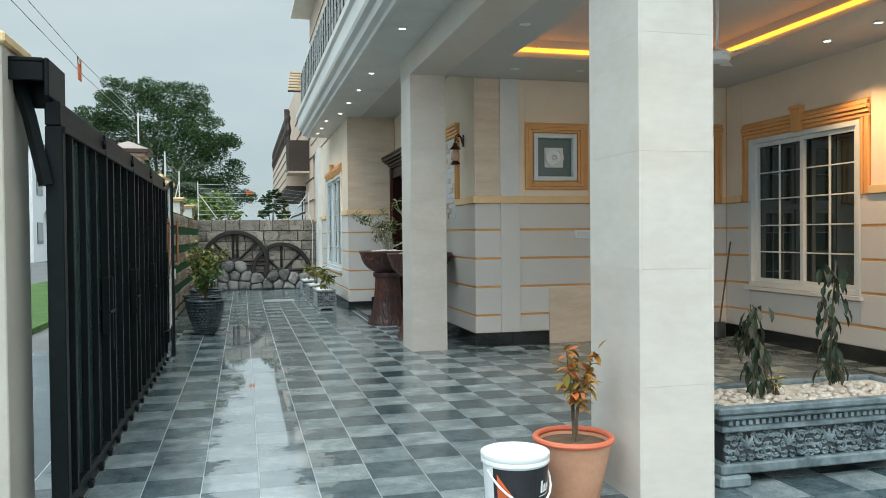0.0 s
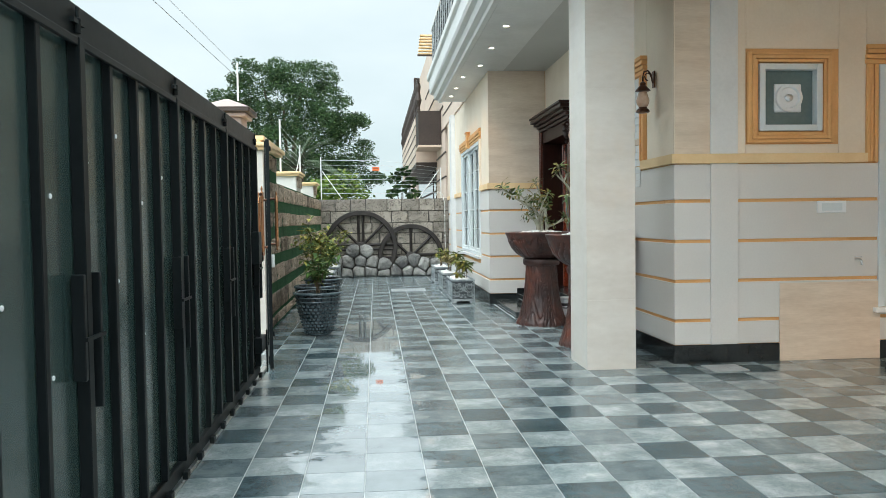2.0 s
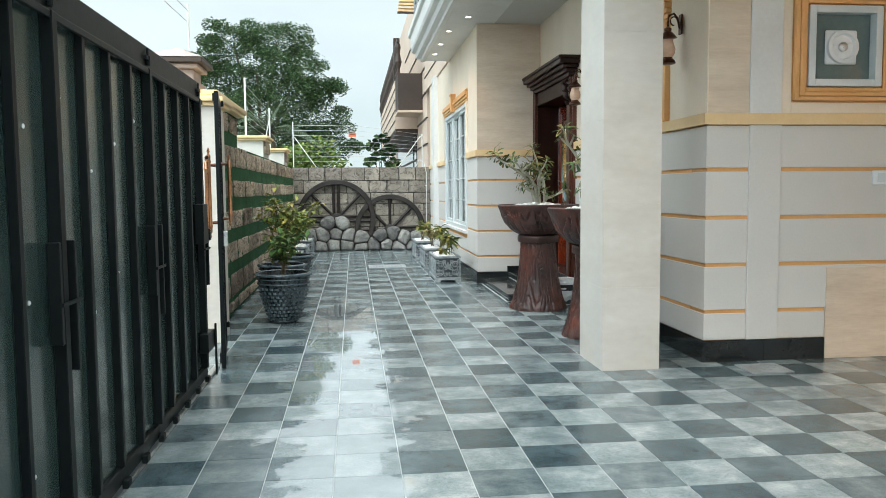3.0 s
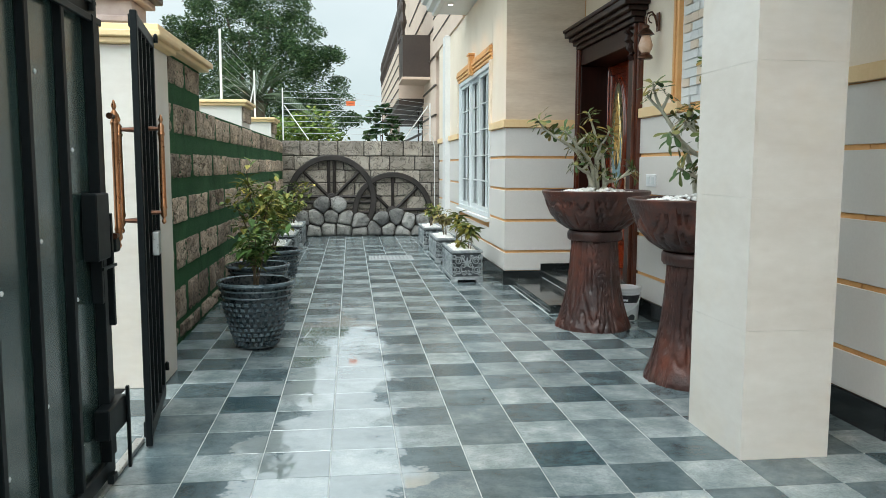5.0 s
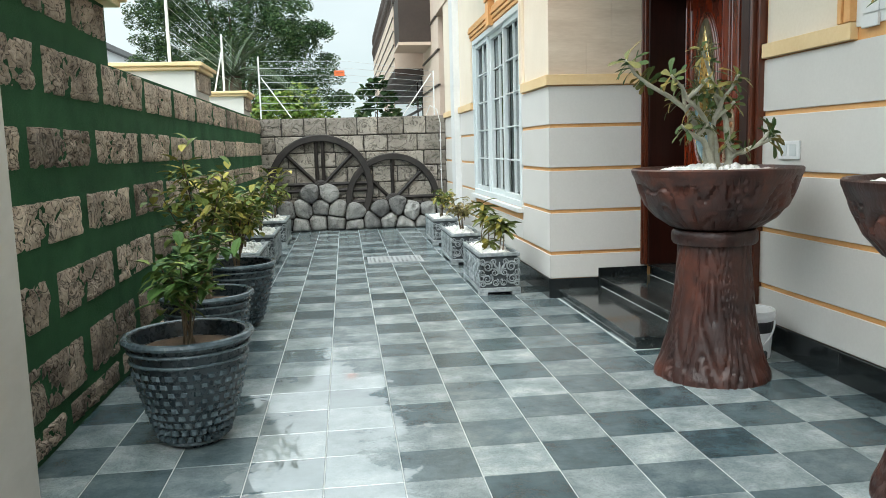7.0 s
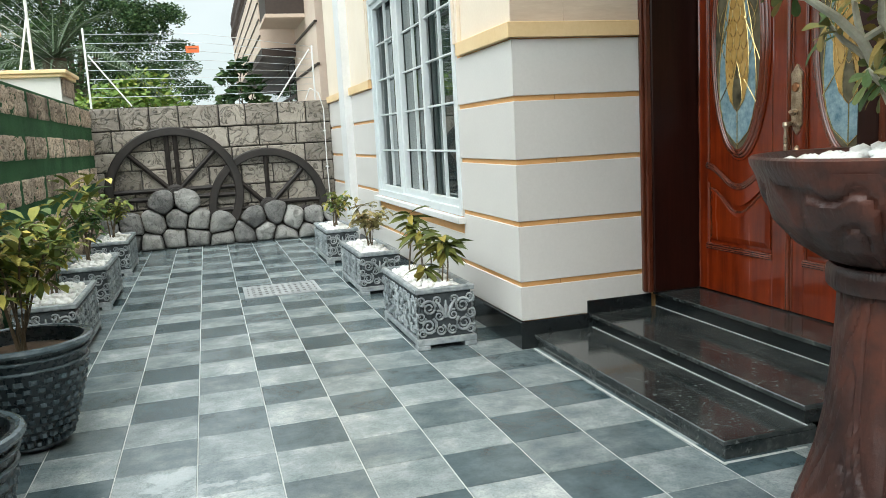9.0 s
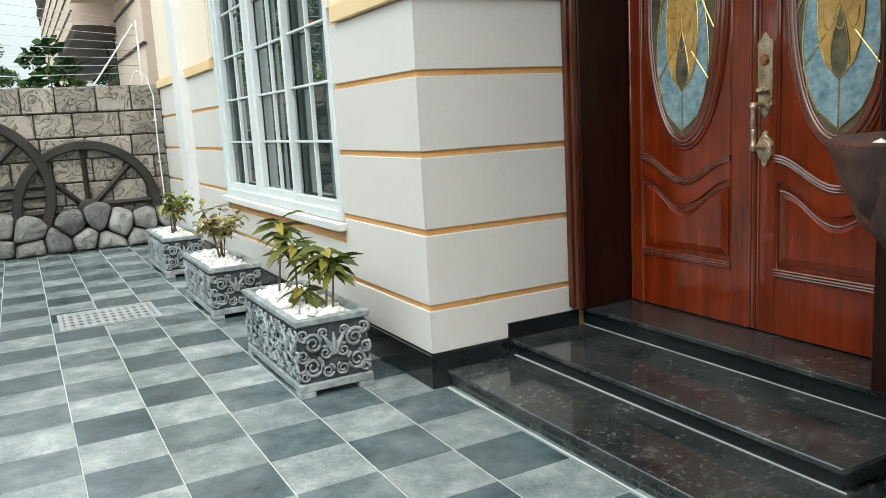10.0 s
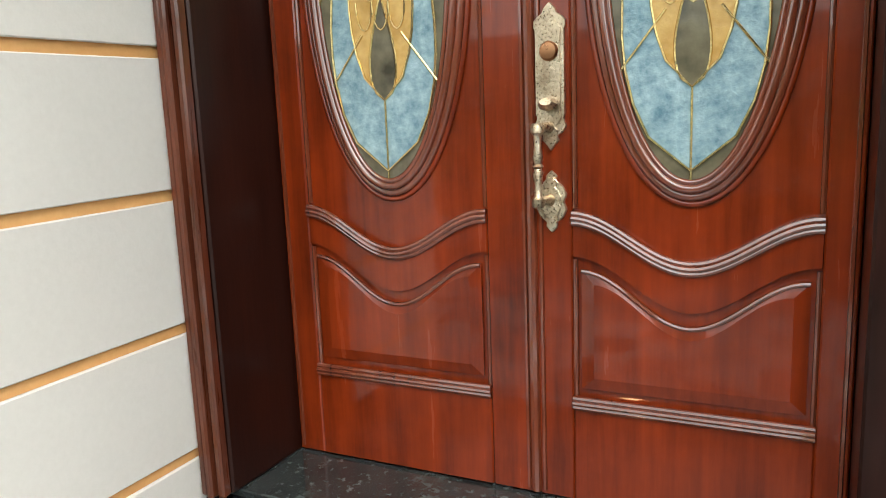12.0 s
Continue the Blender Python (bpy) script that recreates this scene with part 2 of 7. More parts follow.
M = {}
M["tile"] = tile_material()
M["grout"] = surface("pale_grout", (0.40, 0.42, 0.42), (0.58, 0.60, 0.59), 0.7, 0.2, 2, 50)
M["white"] = surface("white_wall_paint", (0.63, 0.60, 0.565), (0.71, 0.68, 0.645), 0.55, 0.15, 0.9, 60, relief=0.0008, per_object=0.15, dirt=(0.60, 0.57, 0.52), dirt_amount=0.22)
M["cream"] = surface("cream_plaster", (0.76, 0.64, 0.50), (0.86, 0.75, 0.62), 0.6, 0.2, 1.1, 45, relief=0.001, dirt=(0.58, 0.50, 0.40), dirt_amount=0.3)
M["gold"] = surface("ochre_trim_paint", (0.70, 0.35, 0.12), (0.82, 0.46, 0.19), 0.5, 0.15, 3, 50, relief=0.0008)
M["band"] = surface("light_ochre_band_paint", (0.76, 0.53, 0.27), (0.85, 0.63, 0.36), 0.5, 0.15, 3, 50, relief=0.0008)
M["sandstone"] = surface("sandstone_cladding", (0.60, 0.47, 0.355), (0.77, 0.645, 0.52), 0.5, 0.2, 1.6, 12, relief=0.0008, stretch=(1, 1, 6), per_object=0.05)
M["marble"] = surface("cream_marble_cladding", (0.58, 0.525, 0.465), (0.69, 0.645, 0.590), 0.38, 0.2, 1.3, 10, relief=0.0006, stretch=(1, 1, 2.5), per_object=0.08, dirt=(0.72, 0.58, 0.42), dirt_amount=0.4)
M["black_granite"] = granite_material()
M["black_tile"] = surface("black_skirting_tile", (0.006, 0.008, 0.009), (0.020, 0.024, 0.025), 0.16, 0.12, 2.2, 35, relief=0.0003)
# white ceiling paint with the shade under the roof greyed into its base colour
M["ceiling"] = surface("shaded_white_ceiling_paint", (0.50, 0.50, 0.48), (0.58, 0.575, 0.555), 0.6, 0.1, 0.8, 30, relief=0.0006)
M["fascia"] = surface("white_eave_paint", (0.66, 0.66, 0.65), (0.78, 0.78, 0.77), 0.5, 0.15, 1.2, 30, relief=0.0006, dirt=(0.48, 0.47, 0.45), dirt_amount=0.5)
M["black"] = surface("black_gate_paint", (0.004, 0.006, 0.007), (0.010, 0.013, 0.014), 0.40, 0.12, 1.2, 25, spec=0.13, relief=0.0001, dirt=(0.025, 0.03, 0.03), dirt_amount=0.25)
M["sheet"] = surface("dark_green_black_sheet", (0.018, 0.040, 0.040), (0.050, 0.082, 0.078), 0.20, 0.04, 0.5, 1.2, spec=1.0, relief=0)
M["post_paint"] = surface("stained_beige_post_paint", (0.44, 0.40, 0.34), (0.55, 0.51, 0.45), 0.6, 0.2, 1.4, 30, relief=0.001, dirt=(0.42, 0.33, 0.24), dirt_amount=0.5)
M["upvc"] = surface("white_window_profile", (0.62, 0.67, 0.68), (0.71, 0.75, 0.76), 0.35, 0.1, 2, 30, relief=0.0003)
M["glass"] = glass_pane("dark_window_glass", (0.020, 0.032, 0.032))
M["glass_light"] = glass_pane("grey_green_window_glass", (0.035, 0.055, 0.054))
M["brass"] = surface("copper_brass", (0.36, 0.16, 0.075), (0.58, 0.29, 0.155), 0.30, 0.2, 6, 60, metal=1.0, relief=0.0006)
M["bronze"] = surface("antique_bronze", (0.28, 0.19, 0.12), (0.82, 0.68, 0.50), 0.30, 0.25, 14, 150, metal=0.9, relief=0.003)
M["galvanised"] = surface("dull_galvanised_metal", (0.24, 0.26, 0.27), (0.42, 0.44, 0.45), 0.55, 0.2, 6, 60, metal=0.2)
M["steel"] = surface("steel", (0.55, 0.56, 0.57), (0.72, 0.73, 0.73), 0.3, 0.2, 4, 60, metal=1.0, relief=0.0005)
M["door_wood"] = wood_material("red_mahogany", (0.028, 0.0037, 0.0015), (0.30, 0.034, 0.0058), 0.24, (4, 4, 0.3), 0.6)
M["frame_wood"] = wood_material("dark_mahogany_frame", (0.006, 0.002, 0.0015), (0.032, 0.008, 0.005), 0.34, coat=0.06)
M["architrave_wood"] = wood_material("brown_mahogany_architrave", (0.028, 0.007, 0.004), (0.15, 0.036, 0.016), 0.28, coat=0.5)
M["moulding_wood"] = wood_material("mahogany_moulding", (0.075, 0.014, 0.006), (0.22, 0.046, 0.020), 0.14, coat=1.0)
M["moulding_wood"].node_tree.nodes["Principled BSDF"].inputs["Coat IOR"].default_value = 1.85
M["bark"] = bark_material()
M["turf"] = surface("green_artificial_turf", (0.014, 0.060, 0.025), (0.042, 0.130, 0.055), 0.9, 0.1, 3, 160, relief=0.01, spec=0.2)
M["rockface"] = carved_stone("moulded_stone_block", (0.15, 0.112, 0.085), (0.80, 0.64, 0.50), 11.0, 0.8)
M["greyblock"] = carved_stone("moulded_grey_block", (0.17, 0.15, 0.125), (0.42, 0.375, 0.32), 5.0, 0.7)
M["boulder"] = carved_stone("grey_boulder", (0.085, 0.085, 0.085), (0.38, 0.375, 0.355), 6.0, 0.4)
M["joint"] = surface("dark_joint_mortar", (0.05, 0.045, 0.04), (0.11, 0.10, 0.09), 0.85, 0.1, 4, 40)
M["wheel"] = surface("dark_brown_cement_wheel", (0.010, 0.008, 0.007), (0.030, 0.023, 0.020), 0.6, 0.2, 4, 30, relief=0.004)
M["potgrey"] = surface("blue_grey_glazed_clay", (0.016, 0.030, 0.038), (0.13, 0.17, 0.19), 0.24, 0.25, 9, 45, relief=0.004)
M["potdark"] = surface("dark_glazed_clay", (0.006, 0.010, 0.013), (0.03, 0.042, 0.05), 0.28, 0.2, 6, 30, relief=0.003)
M["planter"] = surface("silver_washed_cement", (0.12, 0.145, 0.155), (0.42, 0.455, 0.465), 0.5, 0.25, 7, 28, relief=0.004)
M["planter_teal"] = surface("teal_washed_cement", (0.045, 0.068, 0.078), (0.27, 0.33, 0.35), 0.5, 0.25, 6, 22, relief=0.005)
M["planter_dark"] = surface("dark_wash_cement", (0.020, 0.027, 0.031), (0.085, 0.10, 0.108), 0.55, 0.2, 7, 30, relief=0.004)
M["terracotta"] = surface("terracotta", (0.60, 0.29, 0.17), (0.74, 0.41, 0.27), 0.65, 0.2, 3, 40, relief=0.001)
M["terracotta_rim"] = surface("red_terracotta_rim", (0.60, 0.12, 0.06), (0.72, 0.20, 0.10), 0.5, 0.2, 3, 40, relief=0.001)
M["soil"] = surface("brown_soil", (0.06, 0.035, 0.02), (0.20, 0.12, 0.07), 0.9, 0.1, 8, 60, relief=0.01)
M["pebble"] = surface("white_pebbles", (0.74, 0.73, 0.70), (0.86, 0.85, 0.83), 0.6, 0.2, 10, 60, relief=0.001)
M["pebble_tan"] = surface("tan_and_white_pebbles", (0.34, 0.25, 0.18), (0.74, 0.68, 0.60), 0.6, 0.2, 14, 60, relief=0.001)
M["stem"] = surface("grey_green_stem", (0.28, 0.27, 0.20), (0.52, 0.50, 0.40), 0.7, 0.2, 9, 60, relief=0.003)
M["twig"] = surface("brown_twig", (0.07, 0.05, 0.03), (0.18, 0.13, 0.08), 0.8, 0.1, 9, 60, relief=0.003)
M["leaf_green"] = leaf_material("mid_green_leaf", (0.035, 0.085, 0.02), (0.085, 0.16, 0.04), (0.24, 0.28, 0.07))
M["leaf_yellow"] = leaf_material("green_and_yellow_leaf", (0.06, 0.11, 0.025), (0.20, 0.23, 0.05), (0.62, 0.50, 0.12))
M["leaf_dark"] = leaf_material("dark_drooping_leaf", (0.018, 0.030, 0.015), (0.045, 0.055, 0.03), (0.16, 0.13, 0.10))
M["leaf_croton"] = leaf_material("croton_leaf", (0.12, 0.12, 0.02), (0.42, 0.20, 0.04), (0.66, 0.10, 0.04))
M["leaf_rosette"] = leaf_material("succulent_leaf", (0.035, 0.075, 0.022), (0.10, 0.15, 0.05), (0.36, 0.24, 0.07))
M["leaf_tuft"] = leaf_material("olive_tuft_leaf", (0.045, 0.065, 0.014), (0.12, 0.14, 0.03), (0.36, 0.28, 0.05))
M["leaf_pale"] = leaf_material("variegated_pale_leaf", (0.16, 0.15, 0.05), (0.36, 0.30, 0.12), (0.50, 0.38, 0.20))
M["leaf_tree"] = leaf_material("tree_leaf", (0.014, 0.040, 0.014), (0.042, 0.092, 0.030), (0.14, 0.20, 0.075))
M["leaf_bush"] = leaf_material("light_bush_leaf", (0.06, 0.12, 0.02), (0.14, 0.22, 0.04), (0.34, 0.36, 0.08))
M["leaf_palm"] = leaf_material("palm_leaf", (0.06, 0.09, 0.05), (0.11, 0.15, 0.09), (0.18, 0.21, 0.13))
M["trunk"] = surface("tree_bark", (0.06, 0.045, 0.03), (0.15, 0.11, 0.08), 0.85, 0.1, 4, 25, relief=0.02)
M["plastic"] = surface("white_plastic", (0.78, 0.80, 0.81), (0.85, 0.86, 0.87), 0.35, 0.1, 3, 40, relief=0.0004)
M["ink"] = surface("black_label_print", (0.012, 0.013, 0.016), (0.03, 0.03, 0.035), 0.4, 0.1, 6, 40, relief=0)
M["orange"] = surface("orange_print", (0.62, 0.10, 0.03), (0.74, 0.16, 0.05), 0.45, 0.1, 6, 40, relief=0)
M["copper"] = surface("dark_copper", (0.05, 0.025, 0.015), (0.14, 0.06, 0.035), 0.3, 0.2, 8, 60, metal=0.8)
M["lamp_glass"] = surface("amber_lamp_glass", (0.58, 0.34, 0.22), (0.80, 0.58, 0.44), 0.08, 0.05, 6, 20, relief=0)
M["lead"] = surface("gilt_leading", (0.62, 0.45, 0.18), (0.80, 0.62, 0.32), 0.25, 0.1, 10, 60, metal=0.9)
M["glass_blue"] = surface("blue_textured_glass", (0.10, 0.20, 0.25), (0.36, 0.50, 0.55), 0.10, 0.1, 22, 60, relief=0.006)
M["glass_amber"] = surface("amber_glass", (0.40, 0.21, 0.05), (0.66, 0.42, 0.15), 0.07, 0.05, 9, 40, relief=0.003)
M["glass_clear"] = surface("smoky_bevelled_glass", (0.04, 0.038, 0.025), (0.20, 0.17, 0.11), 0.06, 0.05, 5, 20, relief=0.002)
M["asphalt"] = surface("asphalt", (0.10, 0.10, 0.10), (0.17, 0.17, 0.17), 0.7, 0.2, 1, 40, relief=0.004)
M["grass"] = surface("grass", (0.03, 0.08, 0.015), (0.09, 0.17, 0.03), 0.9, 0.1, 2, 60, relief=0.02)
M["log"] = wood_material("brown_log", (0.10, 0.05, 0.03), (0.26, 0.14, 0.08), 0.5, (6, 6, 0.6), 0.0)
M["house_far"] = surface("far_house_paint", (0.70, 0.71, 0.72), (0.80, 0.80, 0.80), 0.7, 0.1, 0.6, 8, relief=0)
M["peach"] = surface("peach_house_paint", (0.60, 0.46, 0.37), (0.70, 0.57, 0.47), 0.7, 0.1, 0.7, 12, relief=0)
M["pinkstone"] = surface("pinkish_pillar_stone", (0.33, 0.25, 0.225), (0.47, 0.375, 0.34), 0.6, 0.15, 2, 18, relief=0.002)
M["brownpaint"] = surface("dark_brown_paint", (0.030, 0.019, 0.015), (0.060, 0.040, 0.031), 0.5, 0.1, 1, 20, relief=0)
M["led"] = glow("warm_led_disc", (1.0, 0.90, 0.72), 9.0)
M["cove"] = glow("amber_cove_strip", (1.0, 0.34, 0.03), 3.4)
M["sign"] = surface("orange_warning_plate", (0.72, 0.13, 0.03), (0.80, 0.20, 0.06), 0.5, 0.1, 2, 20, relief=0)


# ---- mesh helpers ----
def mesh_of(name, bm):
    me = bpy.data.meshes.new(name)
    bm.normal_update()
    bm.to_mesh(me)
    bm.free()
    return me


def smooth(ob, angle=40):
    me = ob.data
    me.polygons.foreach_set("use_smooth", [True] * len(me.polygons))
    me.set_sharp_from_angle(angle=radians(angle))
    return ob


def part(name, bm, material, parent, label="", at=None, round_shade=False):
    ob = new(name, mesh_of(name, bm))
    ob.data.materials.append(material)
    ob.parent = parent
    if at is not None:
        ob.matrix_basis = at
    if round_shade:
        smooth(ob)
    return tagged(ob, label)


def struct(name, bm, material, label="", category="", round_shade=False):
    ob = new(name, mesh_of(name, bm))
    ob.data.materials.append(material)
    if round_shade:
        smooth(ob)
    return tagged(ob, label, category, "", "structure")


def thing(name, label, category, m, group=""):
    ob = new(name)
    ob.empty_display_size = 0.05
    ob.matrix_basis = m
    return tagged(ob, label, category, group)


def box(bm, x0, x1, y0, y1, z0, z1, bevel=0.0):
    vs = [bm.verts.new((x, y, z)) for x in (x0, x1) for y in (y0, y1) for z in (z0, z1)]
    fs = [bm.faces.new([vs[i] for i in f]) for f in ((0, 1, 3, 2), (4, 6, 7, 5), (0, 4, 5, 1), (2, 3, 7, 6), (0, 2, 6, 4), (1, 5, 7, 3))]
    if bevel:
        es = list({e for f in fs for e in f.edges})
        bmesh.ops.bevel(bm, geom=es, offset=bevel, segments=1, affect="EDGES")
    return bm


def boxes(*specs, bevel=0.0):
    bm = bmesh.new()
    for s in specs:
        box(bm, *s, bevel=bevel)
    return bm


def lathe(profile, n=28, bm=None, wobble=None, centre=(0, 0, 0)):
    bm = bm or bmesh.new()
    rings = []
    for i, (r, z) in enumerate(profile):
        ring = []
        for k in range(n):
            a = 2 * math.pi * k / n
            rr = r * (1 + (wobble(a, z) if wobble else 0))
            ring.append(bm.verts.new((centre[0] + rr * math.cos(a), centre[1] + rr * math.sin(a), centre[2] + z)))
        rings.append(ring)
    for a, b in zip(rings, rings[1:]):
        for k in range(n):
            bm.faces.new((a[k], a[(k + 1) % n], b[(k + 1) % n], b[k]))
    bm.faces.new(rings[0][::-1])
    bm.faces.new(rings[-1])
    return bm


def tube(bm, pts, radius, n=6, closed=False, squash=1.0):
    """A round bar along pts; radius is a number or one number for each point."""
    pts = [Vector(p) for p in pts]
    rad = radius if isinstance(radius, (list, tuple)) else [radius] * len(pts)
    rings = []
    up = Vector((0, 0, 1))
    for i, p in enumerate(pts):
        a = pts[i - 1] if (i or closed) else p
        b = pts[(i + 1) % len(pts)] if (i < len(pts) - 1 or closed) else p
        d = (b - a).normalized()
        ref = up if abs(d.dot(up)) < 0.95 else Vector((1, 0, 0))
        s = d.cross(ref).normalized()
        u = s.cross(d).normalized()
        rings.append([bm.verts.new(p + (s * math.cos(2 * math.pi * k / n) * squash + u * math.sin(2 * math.pi * k / n)) * rad[i]) for k in range(n)])
    pairs = list(zip(rings, rings[1:])) + ([(rings[-1], rings[0])] if closed else [])
    for a, b in pairs:
        for k in range(n):
            bm.faces.new((a[k], b[k], b[(k + 1) % n], a[(k + 1) % n]))
    if not closed:
        bm.faces.new(rings[0])
        bm.faces.new(rings[-1][::-1])
    return bm


def stone(bm, centre, size, rng, flat=0.8, sub=2):
    """An irregular rounded stone."""
    m = Matrix.Translation(centre) @ Matrix.Rotation(rng.uniform(0, 6.28), 4, "Z") @ Matrix.Diagonal((size[0], size[1], size[2], 1))
    got = bmesh.ops.create_icosphere(bm, subdivisions=sub, radius=1, matrix=m)
    off = Vector((rng.uniform(0, 99), rng.uniform(0, 99), 0))
    for v in got["verts"]:
        d = v.co - Vector(centre)
        v.co += d * 0.35 * noise.noise(v.co * (1.2 / max(size)) + off)
    return bm


POINTED = ((0.0, 0.12), (0.35, 0.85), (0.7, 0.8), (1.0, 0.0))
BLUNT = ((0.0, 0.14), (0.45, 0.62), (0.78, 1.0), (0.94, 0.72), (1.0, 0.0))


def leaf(bm, base, along, up, length, width, fold=0.25, bend=0.25, form=POINTED):
    """One folded leaf; form gives its width along the midrib."""
    d = Vector(along).normalized()
    s = d.cross(Vector(up))
    if s.length < 1e-3:
        s = d.cross(Vector((1, 0, 0)))
    s.normalize()
    u = s.cross(d).normalized()
    rows = []
    for f, w in form:
        c = Vector(base) + d * length * f - u * length * bend * f * f
        if w:
            rows.append((bm.verts.new(c + s * width * w / 2 + u * width * fold * w), bm.verts.new(c), bm.verts.new(c - s * width * w / 2 + u * width * fold * w)))
        else:
            tip = bm.verts.new(c)
            rows.append((tip,))
    for a, b in zip(rows, rows[1:]):
        if len(b) == 3:
            bm.faces.new((a[0], b[0], b[1], a[1]))
            bm.faces.new((a[1], b[1], b[2], a[2]))
        else:
            bm.faces.new((a[0], b[0], a[1]))
            bm.faces.new((a[1], b[0], a[2]))


def sphere_dir(rng, lo=-0.3, hi=1.0):
    z = rng.uniform(lo, hi)
    a = rng.uniform(0, 2 * math.pi)
    r = math.sqrt(max(0, 1 - z * z))
    return Vector((r * math.cos(a), r * math.sin(a), z))


# ---- large structure ----
WX, RY, BX, BY, DX = 1.95, 14.84, 2.86, 9.50, 3.115   # wing face, wing return, bay side, bay front, door plane
END, BACK, EAST = 21.70, 21.70, 6.50
SOFFIT, CEIL = 3.68, 3.42
COURSES = ((0.172, 0.385), (0.408, 0.748), (0.771, 1.112), (1.135, 1.480), (1.503, 1.828))
BAND = (1.828, 1.915)

ground = bmesh.new()
bmesh.ops.create_grid(ground, x_segments=2, y_segments=2, size=600)
for v in ground.verts:
    v.co.z = -0.12
tagged(struct("ground", ground, M["asphalt"]), "grey paved ground around the houses", "ground")
floor = struct("floor", boxes((-1.22, EAST, -9.0, BACK, -0.11, -0.003)), M["grout"], "pale grout bed under wet slate floor tiles", "floor")


def holes_wall(axis, at, thick, u0, u1, z0, z1, holes, bm=None):
    """Wall in the plane axis=at, thickened to at+thick, with rectangular holes (u0, u1, z0, z1)."""
    bm = bm or bmesh.new()
    us = sorted({u0, u1, *[h[0] for h in holes], *[h[1] for h in holes]})
    for a, b in zip(us, us[1:]):
        cuts = sorted((h[2], h[3]) for h in holes if h[0] <= a + 1e-6 and h[1] >= b - 1e-6)
        z = z0
        for c0, c1 in cuts + [(z1, z1)]:
            if c0 > z + 1e-6:
                lo, hi = sorted((at, at + thick))
                if axis == "x":
                    box(bm, lo, hi, a, b, z, c0)
                else:
                    box(bm, a, b, lo, hi, z, c0)
            z = max(z, c1)
    return bm


def panels(wall, axis, at, proud, spans, z0, z1, material, name="panel", step=None, edge=0.003):
    """Rows of raised panels on a wall; spans are (u0, u1); proud is signed."""
    if name == "panel":
        z1 -= 0.007  # opens the ochre groove above the panel
    for u0, u1 in spans:
        n = max(1, round((u1 - u0) / step)) if step else 1
        for i in range(n):
            a, b = u0 + (u1 - u0) * i / n, u0 + (u1 - u0) * (i + 1) / n
            lo, hi = sorted((at, at + proud))
            bm = bmesh.new()
            if axis == "x":
                box(bm, lo, hi, a + 0.0006, b - 0.0006, z0, z1, bevel=edge)
            else:
                box(bm, a + 0.0006, b - 0.0006, lo, hi, z0, z1, bevel=edge)
            part(name, bm, material, wall)


# wing of the house, side towards the court; core in ochre shows as the grooves
WIN1 = (15.88, 18.68, 0.72, 2.70)
wing = struct("wall_wing_side", holes_wall("x", WX + 0.014, 0.25, RY + 0.014, END, 0.0, SOFFIT, [WIN1]), M["gold"], "white rusticated house wall with ochre grooves", "wall")
for z0, z1 in COURSES:
    spans = [(RY, WIN1[0]), (WIN1[1], END)] if z1 > WIN1[2] else [(RY, END)]
    if z0 < WIN1[2] < z1:
        panels(wing, "x", WX + 0.014, -0.014, [(RY, WIN1[0] - 0.02), (WIN1[1] + 0.02, END)], z0, z1, M["white"])
        panels(wing, "x", WX + 0.014, -0.014, [(WIN1[0] - 0.02, WIN1[1] + 0.02)], z0, 0.60 if z0 < 0.6 else z0 + 0.01, M["white"])
    else:
        panels(wing, "x", WX + 0.014, -0.014, spans, z0, z1, M["white"])
panels(wing, "x", WX + 0.014, -0.008, [(RY, WIN1[0] - 0.1), (WIN1[1] + 0.1, END)], BAND[1], SOFFIT, M["cream"], "plaster")
panels(wing, "x", WX + 0.014, -0.008, [(WIN1[0] - 0.1, WIN1[1] + 0.1)], 2.92, SOFFIT, M["cream"], "plaster")
panels(wing, "x", WX + 0.014, -0.046, [(RY - 0.03, WIN1[0] - 0.1), (WIN1[1] + 0.1, END)], BAND[0], BAND[1], M["band"], "band")
panels(wing, "x", WX + 0.014, -0.026, [(RY - 0.012, END)], 0.0, 0.168, M["black_tile"], "plinth", 0.9)

# return of the wing beside the entrance
ret = struct("wall_wing_return", holes_wall("y", RY + 0.016, 0.25, WX + 0.268, BX + 0.5, 0.0, SOFFIT, []), M["gold"], "white rusticated wall beside the entrance", "wall")
for z0, z1 in COURSES:
    panels(ret, "y", RY + 0.014, -0.014, [(WX, BX - 0.035)], z0, z1, M["white"])
panels(ret, "y", RY + 0.014, -0.046, [(WX - 0.03, BX - 0.035)], BAND[0], BAND[1], M["band"], "band")
z = BAND[1]
for k, h in enumerate((0.30, 0.31, 0.29, 0.30, 0.30, 0.265)):
    cut = (WX, WX + (0.55 if k % 2 else 0.33), BX)
    for a, b in zip(cut, cut[1:]):
        panels(ret, "y", RY + 0.014, -0.014, [(a, b)], z + 0.0002, z + h - 0.0002, M["sandstone"], "stone", None, 0.0006)
    z += h
panels(ret, "y", RY + 0.014, -0.026, [(WX - 0.012, 2.38)], 0.0, 0.168, M["black_tile"], "plinth")
panels(ret, "y", RY + 0.014, -0.026, [(2.381, BX - 0.035)], 0.0, 0.25, M["black_tile"], "plinth")

